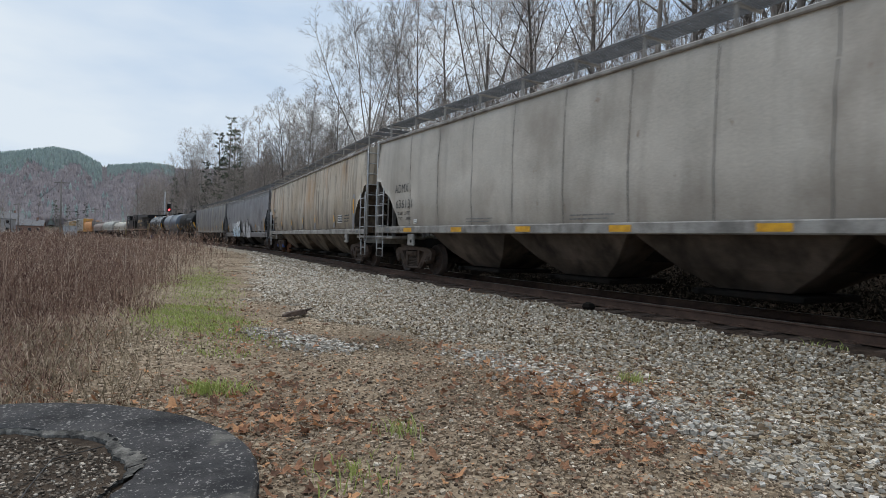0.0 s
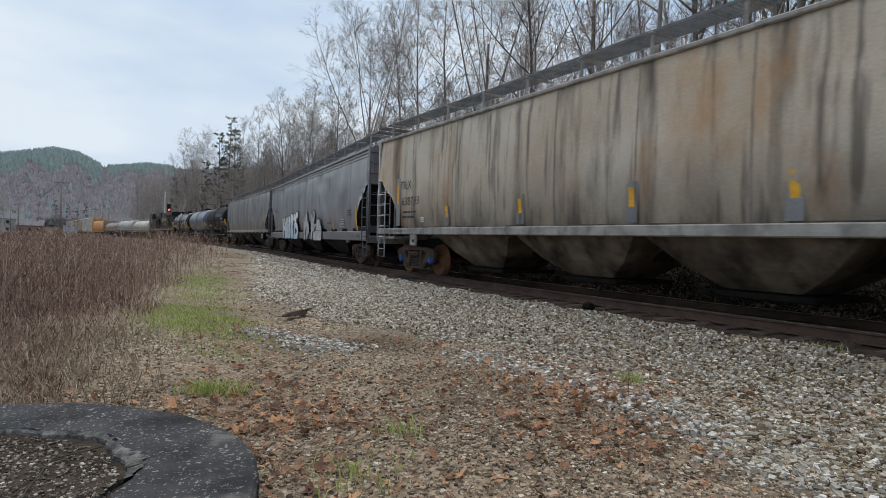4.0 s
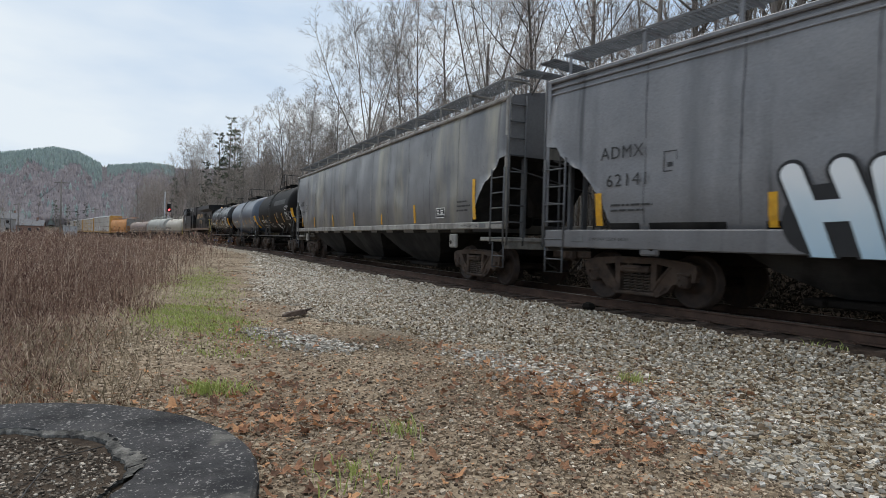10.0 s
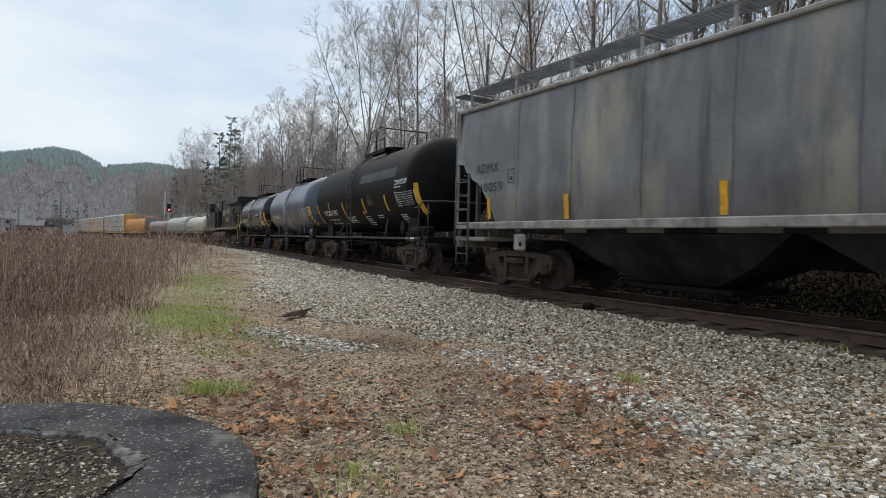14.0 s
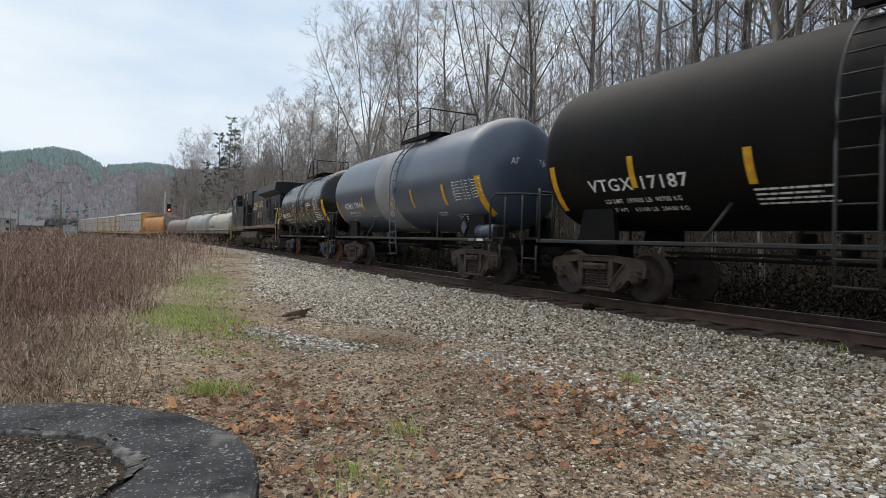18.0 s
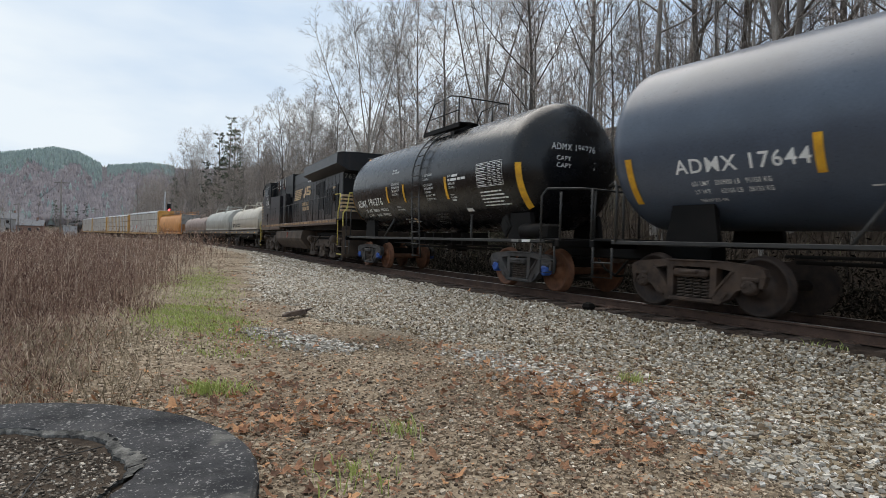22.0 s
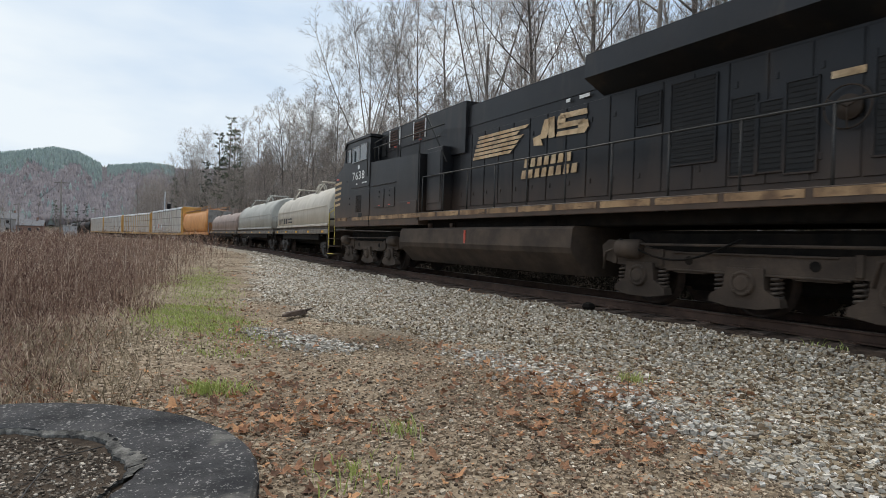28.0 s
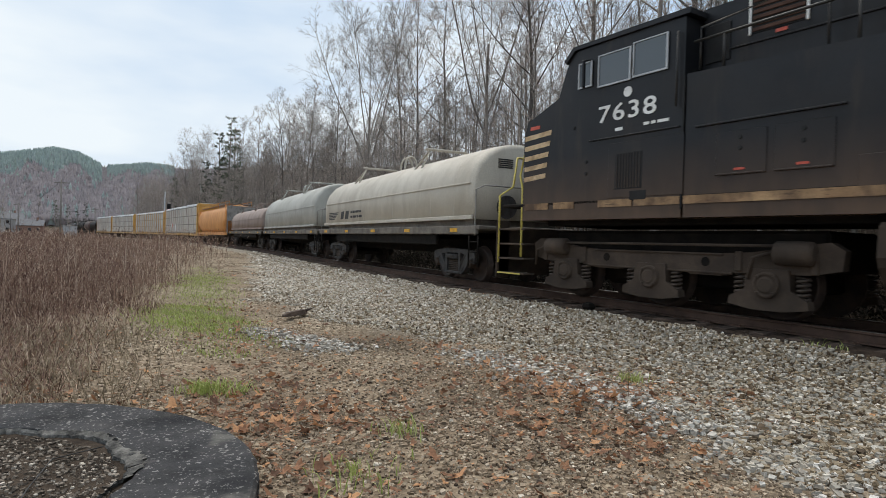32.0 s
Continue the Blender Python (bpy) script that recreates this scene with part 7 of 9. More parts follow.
# ---- coil wagons, orange hopper, car carriers ----
def coil_car(label, q, hx, paint, hood_top, shift=0.0, emblem=False):
    car = thing("coil_wagon", label, "freight wagon", "wagons of the train")
    hl = hx - 0.7
    k0 = (hood_top - 1.62) / 1.98
    half_ring = [(1.45, 1.62), (1.45, 2.45), (1.42, 2.70), (1.28, 3.02), (1.02, 3.30), (0.66, 3.50), (0.30, 3.585), (0.0, 3.60)]
    half_ring = [(y, 1.62 + (z - 1.62) * k0) for y, z in half_ring]
    ring = half_ring + [(-y, z) for y, z in half_ring[:-1][::-1]]
    g = Geo()
    xs = [-hl, -hl + 0.05, -hl + 0.35] + list(np.linspace(-hl + 1, hl - 1, 8)) + [hl - 0.35, hl - 0.05, hl]
    rs = []
    for i, x in enumerate(xs):
        k = 0.93 if i in (0, len(xs) - 1) else 0.985 if i in (1, len(xs) - 2) else 1.0
        rs.append([(x + shift, y * (1 if k == 1 else 0.985 if k > 0.95 else 0.95), 1.62 + (z - 1.62) * k) for y, z in ring])
    g.loft(rs, True, True)
    hood = part("hood", g, paint, car, "rounded steel cover")
    for k in range(9):
        x = shift - hl + 1.0 + (2 * hl - 2.0) * k / 8
        part("hood_rib", Geo().loft([[(x + a, y * 1.004, 1.62 + (z - 1.62) * 1.003) for a in (-0.02, 0.02)] for y, z in ring], cap=False, closed=False), paint, hood)
    part("hood_ledge", Geo().box((shift, 1.46, 1.62 + 0.9 * k0), (2 * hl - 0.3, 0.03, 0.04), 0.008), paint, hood)
    part("hood_flange", Geo().box((shift, 1.46, 1.66), (2 * hl, 0.06, 0.10), 0.01), paint, hood)
    for x in (-hl * 0.45, hl * 0.45):
        ar = Geo()
        for sy in (-1, 1):
            ar.tube([(x, sy * 1.0, hood_top - 0.30), (x + 0.25, sy * 0.6, hood_top + 0.35), (x + 0.55, sy * 1.0, hood_top - 0.30)], 0.035, 6)
        ar.box((x + 0.25, 0, hood_top + 0.36), (0.10, 1.5, 0.08), 0.02)
        part("lifting_frame", ar, paint, hood)
    for x in (0.1, 0.5):
        lp = Geo().tube([(x, 0.25, hood_top - 0.05)] + [(x, 0.25 * math.cos(a), hood_top + 0.10 + 0.42 * math.sin(a)) for a in np.linspace(0, math.pi, 9)] + [(x, -0.25, hood_top - 0.05)], 0.035, 6)
        part("lifting_bail", lp, paint, hood)
    fl = Geo().box((0, 0, 1.40), (2 * hx, 2.9, 0.10), 0.02).box((shift, 0, 1.52), (2 * hl - 0.4, 2.6, 0.20), 0.02)
    for sy in (-1, 1):
        fl.box((0, sy * 1.42, 1.34), (2 * hx - 0.3, 0.10, 0.22), 0.02)
    part("deck", fl, COIL_DECK, car)
    part("side_girder", Geo().box((0, 1.30, 1.09), (2 * (hx - 2.6), 0.10, 0.32), 0.02).box((0, -1.30, 1.09), (2 * (hx - 2.6), 0.10, 0.32), 0.02), STEEL_DARK, car)
    part("centre_sill", Geo().box((0, 0, 0.9), (2 * hx, 0.45, 0.45), 0.02), STEEL_DARK, car)
    for k in range(5):
        x = -hx + 1.3 + (2 * hx - 2.6) * k / 4
        part("reflector", Geo().box((x, 1.478, 1.34), (0.40, 0.012, 0.10)), YELLOW, car, "yellow reflective strip")
    for sg in (-1, 1):
        x = sg * hx
        part("end_ladder", ladder_geo((x - sg * 0.05, 1.45), (x - sg * 0.5, 1.45), 0.45, 0.42, 1.2, 3), STEEL_DARK, car)
        hr = Geo().tube([(x - sg * 0.3, 1.4, 1.2), (x - sg * 0.3, 1.4, 2.35), (x - sg * 0.12, 1.25, 2.45), (x - sg * 0.12, -1.25, 2.45), (x - sg * 0.3, -1.4, 2.35), (x - sg * 0.3, -1.4, 1.2)], 0.02, 6)
        part("end_handrail", hr, SILL_PALE, car)
        coupler(car, x, sg)
    bw = Geo().revolve([(0, 0.30), (0.03, 0.30), (0.03, 0.26), (0, 0.26)], (-hx + 0.25, 0.5, 1.95), "x", 18)
    for k in range(3):
        a = math.pi * k / 3
        bw.tube([(-hx + 0.26, 0.5 + 0.28 * math.cos(a), 1.95 + 0.28 * math.sin(a)), (-hx + 0.26, 0.5 - 0.28 * math.cos(a), 1.95 - 0.28 * math.sin(a))], 0.015, 5)
    part("brake_wheel", bw, BOGIE_GREY, car)
    if emblem:
        y = 1.462
        for k in range(5):
            z = 1.84 + 0.066 * k
            part("emblem_stripe", Geo().add([(5.78, y, z), (4.95 - 0.14 * k, y, z), (4.88 - 0.14 * k, y, z + 0.042), (5.78, y, z + 0.042)], [(0, 1, 2, 3)]), BLACK_TEXT, car, "black emblem stripe")
        for a, b in ((4.05, 3.55), (3.45, 2.9)):
            part("emblem", Geo().add([(a, y, 1.84), (b + 0.1, y, 1.84), (b, y, 2.16), (a - 0.1, y, 2.16)], [(0, 1, 2, 3)]), BLACK_TEXT, car, "black emblem shape")
        bars(car, 2.7, 2.06, y, 2, 1.9, 0.12, 0.07, BLACK_TEXT, 31)
        e2 = Geo()
        for k in range(5):
            e2.add([(shift - hl - 0.012, 0.75, 2.95 + 0.05 * k), (shift - hl - 0.012, 0.30, 2.95 + 0.05 * k), (shift - hl - 0.012, 0.30, 2.985 + 0.05 * k), (shift - hl - 0.012, 0.75, 2.985 + 0.05 * k)], [(0, 1, 2, 3)])
        part("end_emblem", e2, BLACK_TEXT, car)
    half = hx - 2.0
    for xb in (-half, half):
        bogie(car, xb, SF_GREY)
    MOVERS.append((car, q, half))


coil_car("pale grey covered coil wagon with black emblem, on the rails", 163.35, 7.55, COIL_CREAM, 3.62, -0.35, emblem=True)
coil_car("grey-green covered coil wagon, on the rails", 180.3, 8.6, COIL_GREY, 3.85)
coil_car("faded brown covered coil wagon, on the rails", 198.6, 8.7, COIL_BROWN, 3.45, -0.9)


def orange_hopper(q, hx):
    car = thing("covered_hopper", "orange covered hopper wagon with rounded sides, on the rails", "freight wagon", "wagons of the train")
    ring0 = [(1.2, 1.3), (1.5, 1.9), (1.53, 2.7), (1.45, 3.5), (1.2, 4.05), (0.7, 4.25), (0, 4.3)]
    ring = ring0 + [(-y, z) for y, z in ring0[:-1][::-1]]
    ends = [(0.0, 2.6), (0.7, 2.2), (1.6, 1.3)]
    st = [(-hx + 0.3 + a, b) for a, b in ends] + [(x, 1.3) for x in np.linspace(-hx + 3, hx - 3, 5)] + [(hx - 0.3 - a, b) for a, b in ends[::-1]]
    part("body", Geo().loft([[(x, y, max(z, zb)) for y, z in ring] for x, zb in st], True, True), ORANGE, car)
    part("side_sill", Geo().box((0, 1.42, 1.2), (2 * hx, 0.12, 0.28), 0.02).box((0, -1.42, 1.2), (2 * hx, 0.12, 0.28), 0.02), ORANGE, car)
    for k in range(3):
        c, w = (k - 1) * 4.2, 3.8
        part("hopper_chute", Geo().loft([[(c - w / 2, -1.2, 1.3), (c + w / 2, -1.2, 1.3), (c + w / 2, 1.2, 1.3), (c - w / 2, 1.2, 1.3)], [(c - 0.5, -0.5, 0.4), (c + 0.5, -0.5, 0.4), (c + 0.5, 0.5, 0.4), (c - 0.5, 0.5, 0.4)]]), CHUTE, car)
    wk = Geo()
    for y in (-0.9, 0.9):
        wk.box((0, y, 4.42), (2 * hx - 0.4, 0.5, 0.05), 0.01)
    part("roof_walkway", wk, COIL_BROWN, car)
    rl = Geo()
    for y in (-1.15, 1.15):
        rl.tube([(-hx + 0.3, y, 4.72), (hx - 0.3, y, 4.72)], 0.03, 5)
        for x in np.linspace(-hx + 0.3, hx - 0.3, 10):
            rl.tube([(x, y, 4.2), (x, y, 4.72)], 0.025, 5)
    part("roof_rail", rl, ORANGE, car)
    for sg in (-1, 1):
        x = sg * hx
        part("end_frame", Geo().box((x - sg * 0.1, 1.35, 2.6), (0.12, 0.12, 2.9), 0.02).box((x - sg * 0.1, -1.35, 2.6), (0.12, 0.12, 2.9), 0.02).box((x - sg * 0.12, 0, 3.4), (0.06, 2.7, 1.6), 0.01), SILL_PALE if sg < 0 else ORANGE, car)
        part("side_ladder", ladder_geo((x - sg * 0.1, 1.5), (x - sg * 0.6, 1.5), 0.5, 1.1, 4.3, 8), ORANGE, car)
        coupler(car, x, sg)
    for xb in (-hx + 2, hx - 2):
        bogie(car, xb)
    MOVERS.append((car, q, hx - 2))


orange_hopper(219.4, 10.2)


def car_carrier(label, q, hx, zt=5.25, tint=RACK_GREY, spray=False, windows=False):
    car = thing("car_carrier", label, "freight wagon", "wagons of the train")
    ring = [(1.45, 1.1), (1.45, zt - 0.45), (1.30, zt - 0.12), (0.7, zt), (-0.7, zt), (-1.30, zt - 0.12), (-1.45, zt - 0.45), (-1.45, 1.1)]
    part("roof", Geo().prism([(y * 1.01, z + 0.01) for y, z in ring if z > zt - 0.5], -hx + 0.9, hx - 0.9, "yz"), RACK_ROOF, car)
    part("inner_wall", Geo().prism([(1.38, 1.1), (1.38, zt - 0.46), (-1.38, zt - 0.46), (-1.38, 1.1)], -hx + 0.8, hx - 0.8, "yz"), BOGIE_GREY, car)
    n = 14
    w = (2 * hx - 2.2) / n
    for k in range(n):
        x = -hx + 1.1 + w * (k + 0.5)
        for j in range(3):
            z0 = 1.25 + (zt - 1.75) * j / 3
            part("side_panel", Geo().box((x, 1.41, z0 + (zt - 1.75) / 6), (w * 0.86, 0.05, (zt - 1.75) / 3 * 0.93), 0.01), tint, car)
        part("side_post", Geo().box((x + w / 2, 1.44, (zt + 0.8) / 2), (0.09, 0.10, zt - 1.25), 0.01), RACK_YELLOW if windows else tint, car)
    for sg in (-1, 1):
        x = sg * hx
        part("end_door", Geo().box((x - sg * 0.5, 0, (zt + 0.9) / 2), (0.35, 2.7, zt - 1.1), 0.05), RACK_YELLOW, car, "yellow end doors")
        part("corner_post", Geo().box((x - sg * 0.85, 1.42, (zt + 0.6) / 2), (0.36, 0.12, zt - 1.1), 0.02), RACK_YELLOW, car)
        coupler(car, x, sg)
    part("flat_deck", Geo().box((0, 0, 1.0), (2 * hx, 2.8, 0.26), 0.03).box((0, 1.42, 1.02), (2 * hx, 0.06, 0.30), 0.01), RACK_YELLOW, car)
    part("centre_sill", Geo().box((0, 0, 0.78), (2 * hx - 5, 0.9, 0.36), 0.03), STEEL_DARK, car)
    if spray:
        rnd = random.Random(8)
        for k in range(9):
            x = hx - 3 - k * 1.35
            g = Geo()
            pts = [(x + rnd.uniform(-0.7, 0.7), 1.452, 1.35 + rnd.uniform(0, 1.5)) for _ in range(6)]
            cx, cz = sum(p[0] for p in pts) / 6, sum(p[2] for p in pts) / 6
            pts.sort(key=lambda p: math.atan2(p[2] - cz, p[0] - cx))
            g.add(pts, [tuple(range(6))])
            part("graffiti_fill", g, (GRAF_WHITE, RED_LABEL, GRAF_SILVER)[k % 3], car)
    for xb in (-hx + 3.0, hx - 3.0):
        bogie(car, xb)
    MOVERS.append((car, q, hx - 3.0))


car_carrier("pale galvanised car carrier with yellow ends and graffiti", 245.4, 14.7, spray=True, zt=5.45)
car_carrier("rusty galvanised car carrier with yellow frame", 275.2, 14.5, windows=True)
car_carrier("pale galvanised car carrier with yellow ends", 303.7, 13.5)
car_carrier("pale galvanised car carrier with yellow doors", 330.6, 13.0)

# ---- trees ----
def grow(seed, height, limbs, clear, spread, fan=False, slim=1.0, dense=1.0, leaves=0):
    """A bare broadleaf tree: a clear trunk, limbs, branches, and sprays of fine twigs at their ends."""
    rnd = random.Random(seed)
    wood, twigs = Geo(), Geo()

    def shoot(p, d, length, n, bend, lift):
        pts = [p.copy()]
        for _ in range(n):
            d = (d + Vector((rnd.gauss(0, bend), rnd.gauss(0, bend), rnd.gauss(0, bend) + lift))).normalized()
            pts.append(pts[-1] + d * (length / n))
        return pts

    def on(pts, f):
        g = f * (len(pts) - 1)
        i = min(int(g), len(pts) - 2)
        return pts[i].lerp(pts[i + 1], g - i), (pts[i + 1] - pts[i]).normalized()

    def aside(d, angle, turn):
        a = d.orthogonal().normalized()
        return (d * math.cos(angle) + (a * math.cos(turn) + d.cross(a) * math.sin(turn)) * math.sin(angle)).normalized()

    top = height * (0.62 if fan else 0.97)
    trunk = shoot(Vector((0, 0, -0.4)), Vector((rnd.gauss(0, 0.03), rnd.gauss(0, 0.03), 1)).normalized(), top, 10, 0.035, 0.05)
    r0 = height * rnd.uniform(0.0085, 0.0105) * slim
    wood.tube(trunk, [r0 * (1.3 if i == 0 else 1 - (0.6 if fan else 0.92) * i / 10) for i in range(11)], 8, cap=False)
    turn = rnd.uniform(0, 6.28)
    for k in range(limbs):
        e = (k + rnd.uniform(0.1, 0.9)) / limbs
        turn += 2.4 + rnd.gauss(0, 0.35)
        f = (0.45 + 0.55 * e) if fan else clear + (0.97 - clear) * e ** 0.9
        base, d0 = on(trunk, f)
        if fan:
            d, ln = aside(d0, rnd.uniform(0.15, 0.52), turn), (height - base.z) * rnd.uniform(0.88, 1.06)
        else:
            d, ln = aside(d0, 0.95 - 0.45 * e + rnd.gauss(0, 0.12), turn), height * spread * (1.08 - 0.72 * e) * rnd.uniform(0.7, 1.15)
        rb = max(r0 * (1 - 0.85 * f) * (0.75 if fan else 0.5), 0.022)
        limb = shoot(d0 * 0 + base, d, ln, 7, 0.06, 0.055)
        wood.tube(limb, [rb * (1 - 0.85 * j / 7) for j in range(8)], 5, cap=False)
        t2 = rnd.uniform(0, 6.28)
        for b in range(int((6 + ln * 1.5) * dense)):
            g = rnd.uniform(0.22, 1.0) ** 0.8
            t2 += 2.4 + rnd.gauss(0, 0.5)
            p2, q2 = on(limb, g)
            l2 = min(max(ln * 0.42 * (1.2 - 0.85 * g) * rnd.uniform(0.7, 1.2), 0.7), 3.6)
            br = shoot(p2, aside(q2, rnd.uniform(0.55, 1.0), t2), l2, 4, 0.07, 0.05)
            wood.tube(br, [0.015, 0.012, 0.010, 0.008, 0.005], 3, cap=False)
            t3 = rnd.uniform(0, 6.28)
            for c in range(int((5 + l2 * 2.2) * dense)):
                h = rnd.uniform(0.2, 1.0)
                t3 += 2.4 + rnd.gauss(0, 0.5)
                p3, q3 = on(br, h)
                l3 = max(l2 * 0.45 * (1.15 - 0.7 * h) * rnd.uniform(0.7, 1.2), 0.3)
                sp = shoot(p3, aside(q3, rnd.uniform(0.5, 1.0), t3), l3, 2, 0.12, 0.03)
                twigs.tube(sp, [0.0068, 0.0052, 0.0032], 3, cap=False)
                for _ in range(4):
                    p4, q4 = on(sp, rnd.uniform(0.25, 0.95))
                    tip = p4 + aside(q4, rnd.uniform(0.4, 0.8), rnd.uniform(0, 6.28)) * l3 * rnd.uniform(0.35, 0.65)
                    twigs.tube([p4, tip], [0.0045, 0.0024], 3, cap=False)
                if leaves and rnd.random() < leaves / 900:
                    for _ in range(3):
                        c4 = on(sp, rnd.random())[0]
                        w1, w2 = Vector((rnd.gauss(0, 1), rnd.gauss(0, 1), rnd.gauss(0, 1))) * 0.04, Vector((rnd.gauss(0, 1), rnd.gauss(0, 1), rnd.gauss(0, 1))) * 0.03
                        twigs.add([c4, c4 + w1, c4 + w1 + w2, c4 + w2], [(0, 1, 2, 3)])
    return wood.mesh("trunk", BARK), twigs.mesh("crown", TWIG)


def grow_pine(seed, height):
    """A thin, ragged pine: bare lower trunk, uneven boughs with tufts towards their ends."""
    rnd = random.Random(seed)
    wood, needles = Geo(), Geo()
    wood.tube([(0, 0, -0.3), (rnd.gauss(0, 0.15), rnd.gauss(0, 0.15), height * 0.5), (0, 0, height)], [height * 0.011, height * 0.008, 0.02], 6, cap=False)
    for k in range(58):
        f = rnd.uniform(0.22, 0.98)
        a, ln = rnd.uniform(0, 6.283), height * 0.17 * (1.12 - f) * rnd.uniform(0.35, 1.3) + 0.4
        p0 = Vector((0, 0, f * height))
        p1 = p0 + Vector((math.cos(a) * ln, math.sin(a) * ln, rnd.uniform(-0.05, 0.5) * ln))
        wood.tube([p0, p1], [0.03, 0.01], 3, cap=False)
        for _ in range(15):
            c = p0.lerp(p1, rnd.uniform(0.45, 1.05)) + Vector((rnd.gauss(0, 0.16), rnd.gauss(0, 0.16), rnd.gauss(0, 0.10))) * (0.4 + ln * 0.35)
            for _ in range(6):
                d = Vector((rnd.gauss(0, 1), rnd.gauss(0, 1), rnd.gauss(0.4, 0.8))).normalized() * rnd.uniform(0.15, 0.38)
                w = Vector((rnd.gauss(0, 1), rnd.gauss(0, 1), rnd.gauss(0, 1))).normalized() * 0.035
                needles.add([c - w, c + w, c + d], [(0, 1, 2)])
    return wood.mesh("trunk", BARK), needles.mesh("crown", PINE)


def stand(name, label, meshes, m, group):
    t = thing(name, label, "tree", group, m)
    part("trunk", meshes[0], None, t)
    part("crown", meshes[1], None, t)
    return t


FINE = [grow(11 + k, 20.0, (17, 20, 15, 18)[k], (0.36, 0.30, 0.42, 0.33)[k], (0.27, 0.31, 0.23, 0.29)[k], slim=0.85) for k in range(4)]
VASE = [grow(41 + k, 20.0, (9, 8)[k], 0.30, 0.5, fan=True, slim=0.95) for k in range(2)]
PLAIN = [grow(31 + k, 19.0, 15, 0.34, (0.25, 0.29, 0.22, 0.27)[k], dense=0.7) for k in range(4)]
SLIM = [grow(51 + k, 13.0, 12, 0.22, 0.24, slim=0.7, dense=0.8, leaves=(120, 420, 700)[k]) for k in range(3)]
PINES = [grow_pine(71 + k, 19.0) for k in range(3)]
rnd_t = random.Random(3)


def plant(meshes, s, u, size, name="bare_tree", label="tall bare grey-brown tree on the wooded bank", group="trees on the bank", xy=None):
    p = beside(s, u) if xy is None else Vector((xy[0], xy[1], 0))
    z = float(ground_z(p.x, p.y)[0])
    m = Matrix.Translation((p.x, p.y, z)) @ Matrix.Rotation(rnd_t.uniform(0, 6.28), 4, "Z") @ Matrix.Scale(size, 4)
    return stand(name, label, meshes, m, group)


# the edge of the wood, tree by tree where the skyline shows them
for s_t, u0, k, meshes in ((157.5, 10, 0.92, FINE[1]), (147.5, 10, 0.96, FINE[3]), (133, 9, 1.04, VASE[1]), (99.75, 8, 1.0, FINE[2]), (95.75, 9, 1.02, FINE[0]), (85, 10, 1.02, FINE[1]), (80, 9, 0.92, FINE[2]), (70.5, 8.8, 0.92, FINE[3]), (66.75, 8.5, 0.76, VASE[1]), (60, 8.8, 0.90, FINE[0]),
                           (48.5, 8.5, 1.02, VASE[0]), (43.75, 9.4, 0.95, FINE[3]), (40, 9.2, 0.95, FINE[0]), (34, 8.4, 0.92, FINE[2]), (29.5, 8.8, 0.95, VASE[1]), (24.5, 8.6, 0.95, FINE[1]), (20, 9.4, 0.95, FINE[3]), (15.5, 9.0, 0.95, FINE[2]), (10, 9.2, 0.95, FINE[0]),
                           (4.5, 9.5, 1.0, FINE[1]), (0.5, 9.0, 0.95, FINE[2]), (-4, 10, 1.0, VASE[0]), (-8.5, 9.2, 0.95, FINE[3]), (-13, 9.8, 1.0, FINE[0]), (12, 11, 0.9, VASE[1]), (2.5, 12, 0.95, FINE[0]), (163, 8.5, 0.85, FINE[0]), (178, 8.0, 0.8, FINE[3])):
    plant(meshes, s_t, u0, k)
s_t = -14.0
while s_t < 190:
    plant(rnd_t.choice(SLIM), s_t, rnd_t.uniform(5.8, 8.2), rnd_t.uniform(0.6, 1.0), "bare_sapling", "slender bare sapling on the wooded bank", "saplings on the bank")
    s_t += rnd_t.uniform(1.4, 3.0)
for u0, gap, meshes in ((11.5, 4.4, FINE), (14.5, 4.6, PLAIN), (10.0, 4.2, SLIM), (13.0, 7.0, FINE)):
    s_t = -26.0
    while s_t < 215:
        k = rnd_t.uniform(0.50, 0.82) * (1.05 if s_t > 75 else 1.35 if s_t < 16 else 0.95)
        if meshes is SLIM:
            plant(rnd_t.choice(meshes), s_t, u0 + rnd_t.uniform(-2, 2), k, "bare_sapling", "slender bare sapling on the wooded bank", "saplings on the bank")
        else:
            plant(rnd_t.choice(meshes), s_t, u0 + rnd_t.uniform(-2, 2), k)
        s_t += gap * rnd_t.uniform(0.7, 1.3) * (0.42 if s_t < 16 else 1.0)
for s_t, u0, k in ((108.75, 8, 1.12), (112, 9.5, 1.0), (120.5, 9, 1.05), (126, 8, 0.8), (151, 8, 0.7)):
    plant(rnd_t.choice(PINES), s_t, u0, k, "pine_tree", "dark green pine among bare trees", "pines on the bank")
for x, y, k in ((-1.2, 118.0, 0.34), (1.2, 240.0, 0.55), (4.0, 244.0, 0.5), (6.5, 238.0, 0.6), (-22, 230, 0.6)):
    plant(PINES[0], 0, 0, k, "pine_tree", "dark green conifer in the valley", "pines in the valley", (x, y))
for k in range(26):
    a, r = radians(rnd_t.uniform(-4.5, 12)), rnd_t.uniform(200, 330)
    x, y = r * math.sin(a), r * math.cos(a)
    if abs(float(lateral(x, y)[0][0])) > 7:
        plant(rnd_t.choice(PLAIN), 0, 0, rnd_t.uniform(0.55, 0.85), "bare_tree", "bare grey tree in the valley", "trees in the valley", (x, y))


